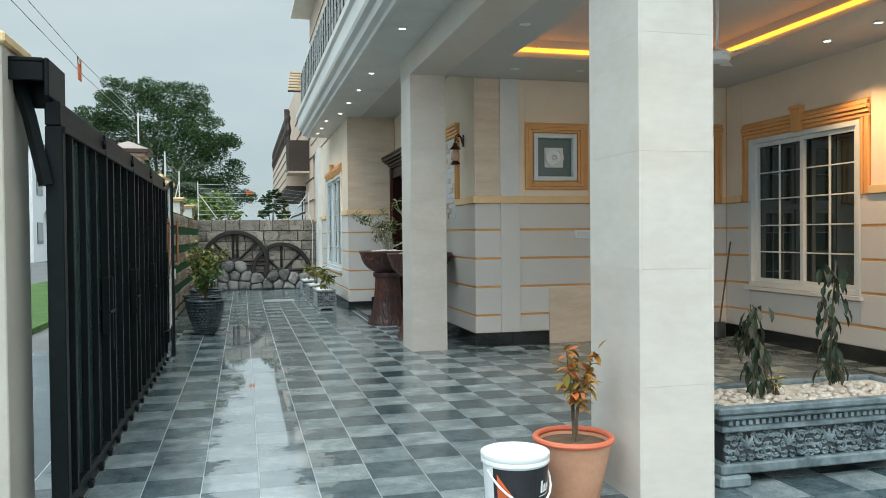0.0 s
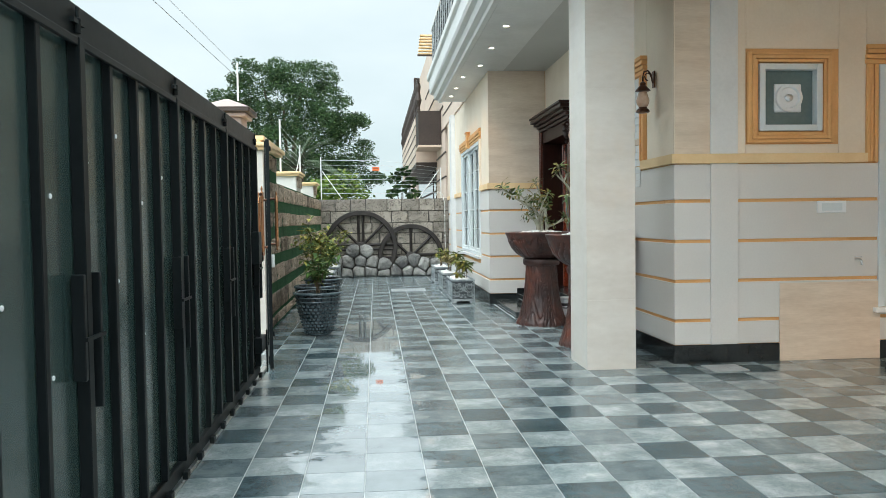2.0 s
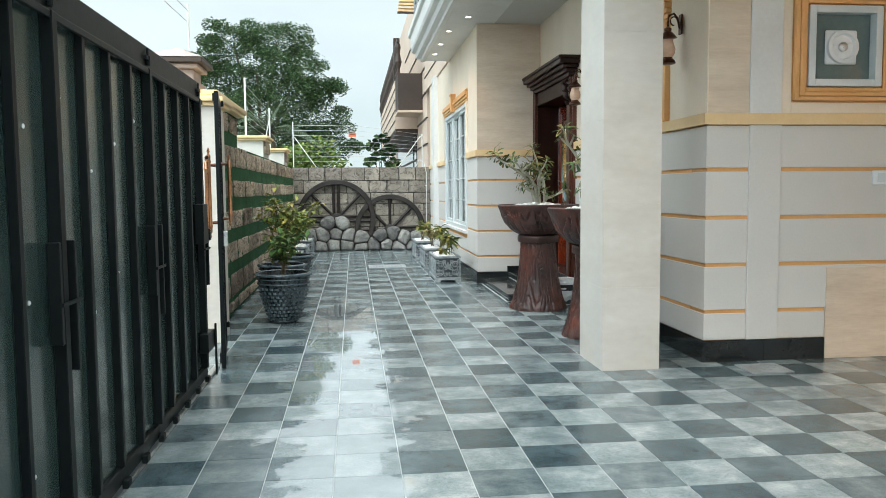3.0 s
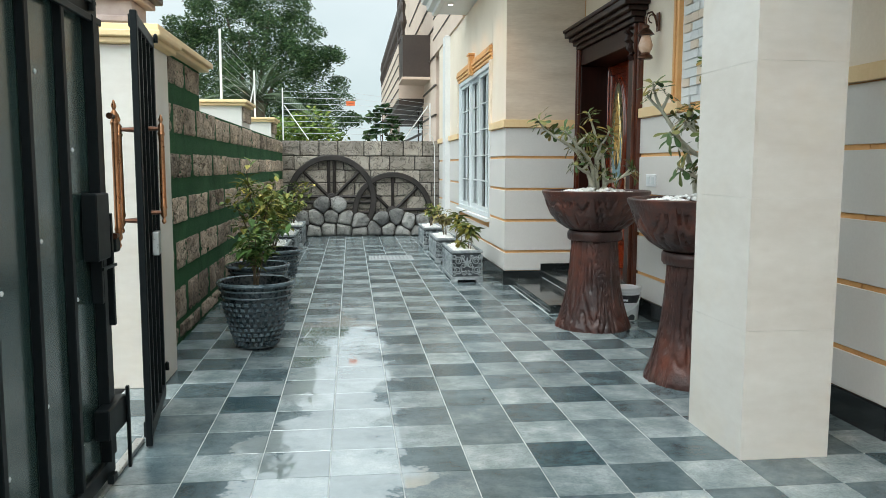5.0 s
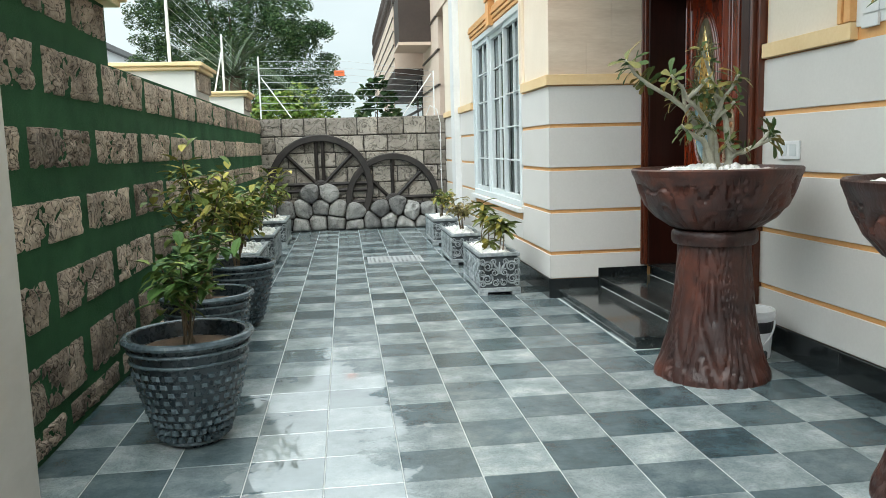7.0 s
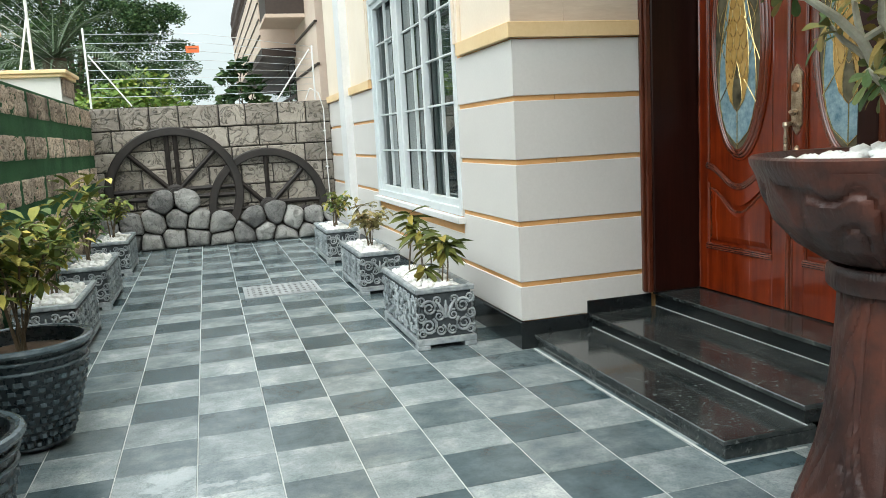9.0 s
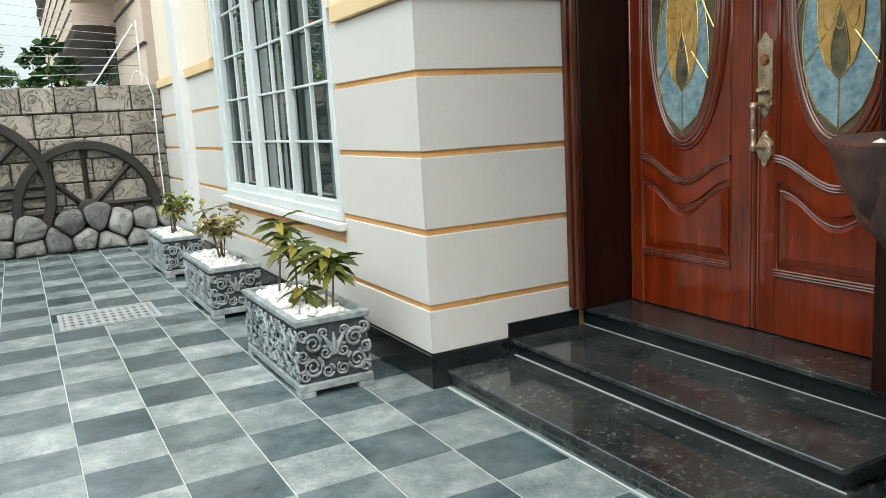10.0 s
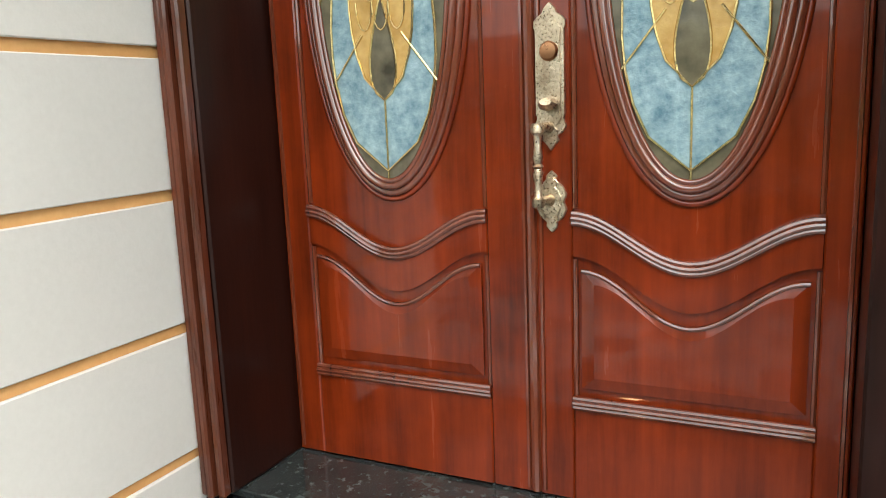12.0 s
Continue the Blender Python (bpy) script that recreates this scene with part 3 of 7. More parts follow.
# bay of the house: side towards the court (door at its far end) and front towards the car porch
DOOR = (13.10, 14.84, 0.0, 2.70)
bay = struct("wall_bay_side", holes_wall("x", BX + 0.014, 0.24, BY + 0.268, RY + 0.012, 0.0, SOFFIT, [DOOR]), M["gold"], "white rusticated wall beside the entrance door", "wall")
PANEL = (10.38, 12.08, 1.94, 2.72)
for z0, z1 in COURSES:
    panels(bay, "x", BX + 0.014, -0.014, [(BY, DOOR[0] - 0.04)], z0, z1, M["white"])
panels(bay, "x", BX + 0.014, -0.046, [(BY - 0.03, PANEL[0] - 0.05), (PANEL[1] + 0.05, DOOR[0] - 0.1)], BAND[0], BAND[1], M["band"], "band")
panels(bay, "x", BX + 0.014, -0.008, [(BY, PANEL[0] - 0.16), (PANEL[1] + 0.16, DOOR[0] - 0.1)], BAND[1], SOFFIT, M["cream"], "plaster")
panels(bay, "x", BX + 0.014, -0.008, [(PANEL[0] - 0.16, PANEL[1] + 0.16)], 2.95, SOFFIT, M["cream"], "plaster")
panels(bay, "x", BX + 0.014, -0.008, [(DOOR[0] - 0.1, RY)], 2.9, SOFFIT, M["cream"], "plaster")
panels(bay, "x", BX + 0.014, -0.026, [(BY - 0.012, DOOR[0] - 0.06)], 0.0, 0.168, M["black_tile"], "plinth", 0.9)

EXH = (3.655, 4.255, 2.12, 2.73)
WIN2 = (4.82, 6.30, 0.48, 2.73)
front = struct("wall_bay_front", holes_wall("y", BY + 0.014, 0.25, BX + 0.016, EAST + 0.3, 0.0, SOFFIT, [EXH, WIN2]), M["gold"], "white and cream house wall under the car porch", "wall")
for k, (z0, z1) in enumerate(COURSES):
    ends = [(BX, 3.205), (3.462, 3.86)] if z1 < 0.72 else [(BX, 3.205), (3.462, WIN2[0])]
    if z0 > 1.4 and z0 < 1.6:
        ends = [(BX, 3.205), (3.462, WIN2[0])]
    panels(front, "y", BY + 0.014, -0.014, ends, z0, z1, M["white"])
    if z1 < WIN2[2]:
        panels(front, "y", BY + 0.014, -0.014, [(WIN2[0], EAST)], z0, z1, M["white"])
    elif z0 > WIN2[2] or z1 > WIN2[2]:
        panels(front, "y", BY + 0.014, -0.014, [(WIN2[1], EAST)], z0, z1, M["white"])
panels(front, "y", BY + 0.014, -0.010, [(WIN2[0], WIN2[1])], 0.408, 0.47, M["white"])
panels(front, "y", BY + 0.014, -0.026, [(3.205, 3.462)], 0.17, BAND[0], M["white"], "pilaster")
panels(front, "y", BY + 0.014, -0.018, [(3.205, 3.462)], BAND[1], CEIL, M["fascia"], "pilaster")
panels(front, "y", BY + 0.014, -0.044, [(BX - 0.032, WIN2[0] - 0.12), (WIN2[1] + 0.12, EAST)], BAND[0], BAND[1], M["band"], "band")
for (u0, u1), zz in (((BX, 3.205), (BAND[1], CEIL)), ((3.462, 3.54), (BAND[1], CEIL)), ((4.43, 4.70), (BAND[1], CEIL)), ((3.54, 4.43), (2.87, CEIL)), ((4.70, 6.42), (2.90, CEIL)), ((6.42, EAST), (BAND[1], CEIL)), ((3.54, 4.43), (BAND[1], 2.0))):
    panels(front, "y", BY + 0.014, -0.008, [(u0, u1)], zz[0], zz[1], M["sandstone"] if u0 == BX else M["cream"], "plaster")
panels(front, "y", BY + 0.014, -0.026, [(BX - 0.012, 3.86), (4.845, EAST)], 0.0, 0.168, M["black_tile"], "plinth", 0.5)
panels(front, "y", BY + 0.014, -0.022, [(3.862, 4.843)], 0.0, 0.722, M["sandstone"], "stone")

WIN3 = (7.08, 9.0, 0.72, 2.64)
east = struct("wall_porch_side", holes_wall("x", EAST + 0.014, 0.25, -9.0, BY + 0.014, 0.0, CEIL + 0.3, [WIN3]), M["gold"], "white and cream wall along the car porch", "wall")
for z0, z1 in COURSES:
    spans = [(-4.0, WIN3[0]), (WIN3[1], BY)] if z1 > WIN3[2] and z0 < WIN3[3] else [(-4.0, BY)]
    panels(east, "x", EAST + 0.014, -0.014, spans, z0, z1, M["white"])
panels(east, "x", EAST + 0.014, -0.014, [(WIN3[0], WIN3[1])], 0.408, 0.665, M["white"])
panels(east, "x", EAST + 0.014, -0.044, [(-4.0, WIN3[0] - 0.14), (WIN3[1] + 0.14, BY)], BAND[0], BAND[1], M["band"], "band")
panels(east, "x", EAST + 0.014, -0.008, [(-4.0, WIN3[0] - 0.14), (WIN3[1] + 0.14, BY)], BAND[1], CEIL, M["cream"], "plaster")
panels(east, "x", EAST + 0.014, -0.008, [(WIN3[0] - 0.14, WIN3[1] + 0.14)], 2.86, CEIL, M["cream"], "plaster")
panels(east, "x", EAST + 0.014, -0.026, [(-4.0, BY)], 0.0, 0.168, M["black_tile"], "plinth")
struct("wall_behind", boxes((-1.3, EAST + 0.3, -9.3, -9.0, 0, 1.4)), M["cream"], "plain cream wall closing the court", "wall")

# soffit, eave moulding and porch ceiling
eave = bmesh.new()
prof = ((1.52, 3.68), (1.50, 3.655), (1.44, 3.655), (1.43, 3.70), (1.36, 3.72), (1.34, 3.80), (1.28, 3.82), (1.26, 3.86), (1.255, 4.06), (1.215, 4.09), (1.21, 4.17), (1.28, 4.19), (1.28, 4.22), (2.2, 4.22), (2.2, 3.68))
ends = [[eave.verts.new((x, y, z)) for x, z in prof] for y in (3.2, 18.05)]
for i in range(len(prof)):
    eave.faces.new((ends[0][i], ends[0][(i + 1) % len(prof)], ends[1][(i + 1) % len(prof)], ends[1][i]))
eave.faces.new(ends[0][::-1])
eave.faces.new(ends[1])
struct("eave", eave, M["fascia"], "white moulded eave of the balcony", "eave")
struct("ceiling_soffit", boxes((1.53, BX + 0.25, 3.21, 18.04, SOFFIT + 0.003, 4.2)), M["ceiling"], "white soffit over the entrance, toned grey for shade", "ceiling")
struct("beam", boxes((2.0, 2.44, 3.3, 9.92, 3.39, SOFFIT), bevel=0.006), M["marble"], "cream clad beam over the pillars", "beam")
CV = (2.93, 5.42, 4.6, 8.30)
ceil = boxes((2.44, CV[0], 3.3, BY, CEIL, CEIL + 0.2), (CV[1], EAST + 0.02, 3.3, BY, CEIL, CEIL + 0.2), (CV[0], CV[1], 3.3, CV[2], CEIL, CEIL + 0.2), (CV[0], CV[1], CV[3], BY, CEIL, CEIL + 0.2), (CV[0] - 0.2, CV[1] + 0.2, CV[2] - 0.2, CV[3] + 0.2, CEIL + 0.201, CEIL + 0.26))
struct("ceiling_porch", ceil, M["ceiling"], "white porch ceiling with a recessed tray, toned grey for shade", "ceiling")
cove = thing("cove_light", "amber light strip round the recessed ceiling tray", "light", pose(0, 0, 0))
for s in ((CV[0] + 0.004, CV[0] + 0.02, CV[2], CV[3], CEIL + 0.06, CEIL + 0.105), (CV[1] - 0.02, CV[1] - 0.004, CV[2], CV[3], CEIL + 0.06, CEIL + 0.105), (CV[0] + 0.02, CV[1] - 0.02, CV[3] - 0.02, CV[3] - 0.004, CEIL + 0.06, CEIL + 0.105)):
    part("strip", boxes(s), M["cove"], cove)

# house body above and behind, closing the building
struct("upper_wall", boxes((2.35, 7.0, 5.0, 21.7, 4.22, 7.6)), M["cream"], "cream upper storey wall set back behind the balcony", "wall")
upper = struct("upper_wing", boxes((1.93, 2.34, 18.25, 22.6, SOFFIT, 7.6)), M["peach"], "peach upper storey side wall with thin lines", "wall")
for k in range(8):
    part("line", boxes((1.915, 2.0, 18.235, 22.6, 4.0 + 0.42 * k, 4.02 + 0.42 * k)), M["brownpaint"], upper)
struct("roof_slab", boxes((1.4, 7.2, 4.8, 22.6, 7.6, 7.75)), M["fascia"], "flat roof slab", "roof")
struct("house_core", boxes((3.6, 6.8, 9.9, 21.7, 0, 4.2)), M["cream"], "closed rooms of the house", "wall")
struct("downpipe_strip", boxes((WX - 0.09, WX + 0.01, 19.95, 20.3, 0, SOFFIT), bevel=0.004), M["fascia"], "white pilaster strip at the end of the wing", "pilaster")

# pillars of the porch, clad in cream stone slabs
for y0, y1 in ((3.68, 4.27), (9.33, 9.90)):
    pil = struct("pillar", boxes((2.012, 2.428, y0 + 0.012, y1 - 0.012, 0, 3.39)), M["grout"], "cream marble-clad porch pillar", "pillar")
    for k, (z0, z1) in enumerate(((0, 0.62), (0.62, 1.24), (1.24, 1.86), (1.86, 2.48), (2.48, 3.10), (3.10, 3.39))):
        e = 0.0005
        for s in ((2.0, 2.0125, y0, y1, z0 + e, z1 - e), (2.4275, 2.44, y0, y1, z0 + e, z1 - e), (2.013, 2.427, y0, y0 + 0.0125, z0 + e, z1 - e), (2.013, 2.427, y1 - 0.0125, y1, z0 + e, z1 - e)):
            part("slab", boxes(s), M["marble"], pil)


# ---- windows ----
def window(name, axis, at, u0, u1, z0, z1, sashes, cols, rows, label, inner=1, transom=None, glass="glass"):
    """White window in the hole; inner is the direction into the house along the axis."""
    def bx(a, b, c, d, d0, d1, bevel=0.004):
        lo, hi = sorted((at + inner * d0, at + inner * d1))
        return boxes((lo, hi, a, b, c, d), bevel=bevel) if axis == "x" else boxes((a, b, lo, hi, c, d), bevel=bevel)
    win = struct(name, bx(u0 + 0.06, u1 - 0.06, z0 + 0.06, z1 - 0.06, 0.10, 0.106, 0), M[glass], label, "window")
    f = 0.06
    for a, b, c, d in ((u0, u0 + f, z0, z1), (u1 - f, u1, z0, z1), (u0 + f, u1 - f, z0, z0 + f), (u0 + f, u1 - f, z1 - f, z1)):
        part("window_frame", bx(a, b, c, d, -0.012, 0.12), M["upvc"], win)
    zones = [(z0 + f, z1 - f, rows)]
    if transom:
        zones = [(z0 + f, transom - 0.04, 4), (transom + 0.04, z1 - f, 2)]
        part("transom", bx(u0 + f, u1 - f, transom - 0.04, transom + 0.04, -0.008, 0.12), M["upvc"], win)
    w = (u1 - u0 - 2 * f) / sashes
    for c0, c1, nr in zones:
        for i in range(sashes):
            a, b = u0 + f + i * w, u0 + f + (i + 1) * w
            d0 = 0.015 + 0.03 * (i % 2)
            for s in ((a, a + 0.05, c0, c1), (b - 0.05, b, c0, c1), (a + 0.05, b - 0.05, c0, c0 + 0.05), (a + 0.05, b - 0.05, c1 - 0.05, c1)):
                part("sash", bx(*s, d0, d0 + 0.05, 0.003), M["upvc"], win)
            for k in range(1, cols):
                m = a + 0.05 + (w - 0.1) * k / cols
                part("muntin", bx(m - 0.008, m + 0.008, c0 + 0.05, c1 - 0.05, d0 + 0.02, d0 + 0.048, 0.003), M["upvc"], win)
            for k in range(1, nr):
                m = c0 + 0.05 + (c1 - c0 - 0.1) * k / nr
                part("muntin", bx(a + 0.05, b - 0.05, m - 0.008, m + 0.008, d0 + 0.022, d0 + 0.046, 0.003), M["upvc"], win)
    part("window_sill", bx(u0 - 0.05, u1 + 0.05, z0 - 0.05, z0 - 0.004, -0.055, 0.0), M["fascia"], win, "pale stone window sill")
    return win


def head_trim(win, axis, at, u0, u1, z, out, drop, key=True, sides="gold"):
    """Stepped ochre moulding over a window, sides down to the band and a keystone."""
    def bx(a, b, c, d, p):
        lo, hi = sorted((at, at + out * p))
        return boxes((lo, hi, a, b, c, d), bevel=0.004) if axis == "x" else boxes((a, b, lo, hi, c, d), bevel=0.004)
    for k, p in enumerate((0.02, 0.035, 0.05, 0.04)):
        part("moulding", bx(u0 - 0.14 + 0.004 * k, u1 + 0.14 - 0.004 * k, z + 0.045 * k, z + 0.045 * k + 0.040, p), M["gold"], win, "ochre moulded window head")
    for a, b in ((u0 - 0.13, u0 - 0.012), (u1 + 0.012, u1 + 0.13)):
        for k, p in enumerate((0.03, 0.018, 0.03)):
            part("side_trim", bx(a + 0.04 * k, a + 0.04 * k + 0.034, drop, z - 0.002, p), M[sides], win)
    if key:
        c = (u0 + u1) / 2
        part("keystone", bx(c - 0.08, c + 0.08, z - 0.03, z + 0.24, 0.075), M["gold"], win)
        part("keystone_cap", bx(c - 0.10, c + 0.10, z + 0.241, z + 0.275, 0.09), M["gold"], win)


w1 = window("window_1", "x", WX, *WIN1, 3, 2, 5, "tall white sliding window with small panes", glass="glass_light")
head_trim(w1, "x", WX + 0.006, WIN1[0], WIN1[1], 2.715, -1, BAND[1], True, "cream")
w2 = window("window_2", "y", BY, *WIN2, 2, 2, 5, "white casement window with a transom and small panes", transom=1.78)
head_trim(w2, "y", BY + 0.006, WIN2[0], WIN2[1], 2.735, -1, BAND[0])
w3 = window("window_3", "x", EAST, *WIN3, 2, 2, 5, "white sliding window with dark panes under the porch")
head_trim(w3, "x", EAST + 0.006, WIN3[0], WIN3[1], 2.66, -1, BAND[0])

# exhaust fan window with a broad ochre frame
ex = struct("window_4", boxes((EXH[0] + 0.05, EXH[1] - 0.05, BY + 0.05, BY + 0.056, EXH[2] + 0.05, EXH[3] - 0.05)), surface("grey_green_pane", (0.10, 0.15, 0.15), (0.17, 0.22, 0.22), 0.1, 0.1, 2, 20, relief=0), "small white window with an exhaust fan in an ochre frame", "window")
a, b, c, d = EXH
for s in ((a, a + 0.055, c, d), (b - 0.055, b, c, d), (a + 0.055, b - 0.055, c, c + 0.055), (a + 0.055, b - 0.055, d - 0.055, d)):
    part("window_frame", boxes((s[0], s[1], BY - 0.035, BY + 0.05, s[2], s[3]), bevel=0.004), M["upvc"], ex)
for k, (o, p) in enumerate(((0.012, 0.03), (0.045, 0.05), (0.078, 0.04))):
    for s in ((a - o - 0.03, a - o, c - o - 0.03, d + o + 0.03), (b + o, b + o + 0.03, c - o - 0.03, d + o + 0.03), (a - o, b + o, c - o - 0.03, c - o), (a - o, b + o, d + o, d + o + 0.03)):
        part("moulding", boxes((s[0], s[1], BY - p, BY + 0.006, s[2], s[3]), bevel=0.004), M["gold"], ex)
cx, cz = (a + b) / 2, (c + d) / 2
turn = pose(cx, BY + 0.048, cz, 90)
part("fan_housing", boxes((cx - 0.13, cx + 0.13, BY + 0.030, BY + 0.049, cz - 0.13, cz + 0.13), bevel=0.008), M["plastic"], ex, "white square fan housing")
part("fan_ring", lathe(((0.09, 0), (0.125, 0.01), (0.125, 0.05), (0.10, 0.055), (0.09, 0.03)), 28), M["plastic"], ex, "", turn, True)
part("fan_hub", lathe(((0.035, 0), (0.035, 0.05), (0.02, 0.06)), 16), M["steel"], ex, "", turn, True)
for k in range(5):
    bm = bmesh.new()
    box(bm, -0.02, 0.02, 0.03, 0.088, 0.024, 0.028)
    part("blade", bm, M["plastic"], ex, "", turn @ pose(0, 0, 0, 0, 15, 72 * k))

# mosaic panel of small proud stone tiles in an ochre frame on the bay side
mos = struct("mosaic_panel", boxes((BX, BX + 0.02, PANEL[0] - 0.05, PANEL[1] + 0.05, PANEL[2] - 0.05, PANEL[3] + 0.05)), M["fascia"], "panel of uneven white stone mosaic in an ochre frame", "wall panel")
rng = random.Random(4)
brick_meshes = []
for k in range(4):
    bm = boxes((-0.010 - 0.004 * k, 0.0, 0.003, 0.127, 0.003, 0.067), bevel=0.003)
    me = mesh_of("mosaic_tile", bm)
    me.materials.append(M["fascia"] if k < 3 else M["sandstone"])
    brick_meshes.append(me)
for r in range(-5, 11):
    for q in range(13):
        y = PANEL[0] + q * 0.13
        z = PANEL[2] + r * 0.071
        if z < PANEL[2] - 0.01 - (0.30 if q < 6 else 0.10) + 0.07 * ((q * 5) % 3):
            continue
        ob = new("mosaic_tile", brick_meshes[rng.randrange(4)])
        ob.location, ob.parent = (BX - 0.0002, y, z), mos
for u0, u1 in ((PANEL[0] - 0.16, PANEL[0] - 0.05), (PANEL[1] + 0.05, PANEL[1] + 0.16)):
    for k, p in enumerate((0.04, 0.028, 0.04)):
        part("side_trim", boxes((BX - p, BX + 0.01, u0 + 0.037 * k, u0 + 0.037 * k + 0.034, BAND[1] + 0.002, 2.77), bevel=0.004), M["gold"], mos)
for k in range(4):
    part("moulding", boxes((BX - 0.03 - 0.012 * k, BX + 0.01, PANEL[0] - 0.18, PANEL[1] + 0.18, 2.775 + 0.045 * k, 2.815 + 0.045 * k), bevel=0.004), M["gold"], mos)

# boundary wall with turf rows, garden side
gw = struct("wall_boundary", boxes((-1.45, -1.160, 11.33, BACK + 0.25, 0, 1.87), (-1.45, -1.160, 11.33, 13.25, 1.87, 2.22)), M["turf"], "boundary wall of stone blocks with green turf strips between", "wall")
part("back_face", boxes((-1.47, -1.452, 11.33, BACK + 0.2, 0, 1.86)), M["cream"], gw)
rows = ((0.02, 0.15, 1), (0.17, 0.45, 0), (0.56, 0.80, 1), (0.92, 1.15, 0), (1.27, 1.49, 1), (1.615, 1.872, 0))


def carved_block(rng, w, h, nu=34, nv=11):
    """Moulded block facing +x, w long and h high: rounded rim, rough face and a few carved curving cuts."""
    cuts = []
    for k in range(7):
        cuts.append((rng.uniform(0.05, 0.95) * w, rng.uniform(-0.2, 1.2) * h, rng.uniform(0.07, 0.30), rng.uniform(0.012, 0.022)))
    off = Vector((rng.uniform(0, 99), rng.uniform(0, 99), 0))
    v, f = [], []
    for j in range(nv + 1):
        for i in range(nu + 1):
            y, z = w * i / nu, h * j / nv
            rim = min(y, w - y, z, h - z)
            x = 0.040 * min(1.0, rim / 0.03) ** 0.5
            x += 0.018 * noise.noise(Vector((y * 9, z * 9, 0)) + off) + 0.010 * noise.noise(Vector((y * 28, z * 28, 0)) + off)
            for cy, cz, r, d in cuts:
                if abs(math.hypot(y - cy, z - cz) - r) < 0.014:
                    x -= d
            wave = 0.006 * noise.noise(Vector((y * 6, 7.7, 0)) + off)
            v.append((x if rim > 0 else -0.03, y, z + (wave if j in (0, nv) else 0)))
    for j in range(nv):
        for i in range(nu):
            a = j * (nu + 1) + i
            f.append((a, a + 1, a + nu + 2, a + nu + 1))
    me = bpy.data.meshes.new("stone_block")
    me.from_pydata(v, [], f)
    me.polygons.foreach_set("use_smooth", [True] * len(f))
    me.materials.append(M["rockface"])
    return me


rng = random.Random(9)
block_meshes = [carved_block(rng, 0.86, 0.25) for k in range(9)]
for k, (z0, z1, odd) in enumerate(rows):
    y = 11.225 - (0.0, 0.62, 0.10, 0.55, 0.25, 0.03)[k]
    while y < BACK - 0.05:
        w = rng.uniform(0.80, 0.90)
        a, b = max(11.34, y), min(BACK - 0.01, y + w)
        if b - a > 0.08:
            ob = new("stone_block", block_meshes[rng.randrange(9)])
            ob.parent = gw
            ob.location, ob.scale = (-1.174, a, z0), (0.75, (b - a) / 0.86, (z1 - z0 + rng.uniform(-0.01, 0.01)) / 0.25)
        y += w + rng.uniform(0.08, 0.12)
for k in range(3):
    ob = new("stone_block", block_meshes[3 + k])
    ob.parent = gw
    ob.location, ob.scale = (-1.174, 11.36 + 0.645 * k, 1.985), (0.75, 0.65, 0.90)
part("coping", boxes((-1.5, -1.08, 11.33, 13.32, 2.215, 2.25), (-1.53, -1.05, 11.33, 13.36, 2.2505, 2.30), bevel=0.006), M["band"], gw, "ochre coping")


def boundary_pillar(x0, x1, y0, y1, z0, z1, label, mat="white"):
    p = thing("boundary_pillar", label, "pillar", pose((x0 + x1) / 2, (y0 + y1) / 2, z0))
    hx, hy, h = (x1 - x0) / 2, (y1 - y0) / 2, z1 - z0
    part("shaft", boxes((-hx, hx, -hy, hy, 0, h), bevel=0.006), M[mat], p)
    part("cap", boxes((-hx - 0.05, hx + 0.05, -hy - 0.05, hy + 0.05, h, h + 0.035), (-hx - 0.08, hx + 0.08, -hy - 0.08, hy + 0.08, h + 0.0355, h + 0.075), bevel=0.006), M["band"], p, "ochre cap")
    return p, hx, hy, h


for y0 in (16.25, 19.95):
    p, hx, hy, h = boundary_pillar(-1.95, -1.19, y0, y0 + 0.75, 1.874, 2.14, "white boundary pillar with an ochre cap")
    part("stone_block", boxes((hx + 0.0005, hx + 0.03, -hy + 0.03, hy - 0.03, 0.07, h - 0.01), bevel=0.01), M["rockface"], p)
p, hx, hy, h = boundary_pillar(-1.62, -1.0, 10.88, 11.32, 0, 2.10, "cream gate pillar with an ochre cap", "marble")

# back wall of moulded blocks with two half wheels and boulders
bw = struct("wall_back", boxes((-1.46, WX + 0.3, BACK + 0.03, BACK + 0.25, 0, 1.88)), M["joint"], "grey moulded block wall at the end of the court", "wall")
rng = random.Random(5)
z = 0.0
r = 0
while z < 1.86:
    h = (0.28, 0.24, 0.26, 0.27, 0.25, 0.28, 0.30)[r]
    x = -1.2 - 0.2 * (r % 2)
    while x < WX:
        w = rng.uniform(0.34, 0.52)
        a, b = max(-1.2, x), min(WX - 0.002, x + w - 0.016)
        if b - a > 0.05:
            bm = bmesh.new()
            box(bm, a, b, BACK - 0.012 - rng.uniform(0, 0.018), BACK + 0.031, z + 0.008, min(z + h - 0.006, 1.885), bevel=0.012)
            part("block", bm, M["greyblock"], bw)
        x += w
    z += h
    r += 1


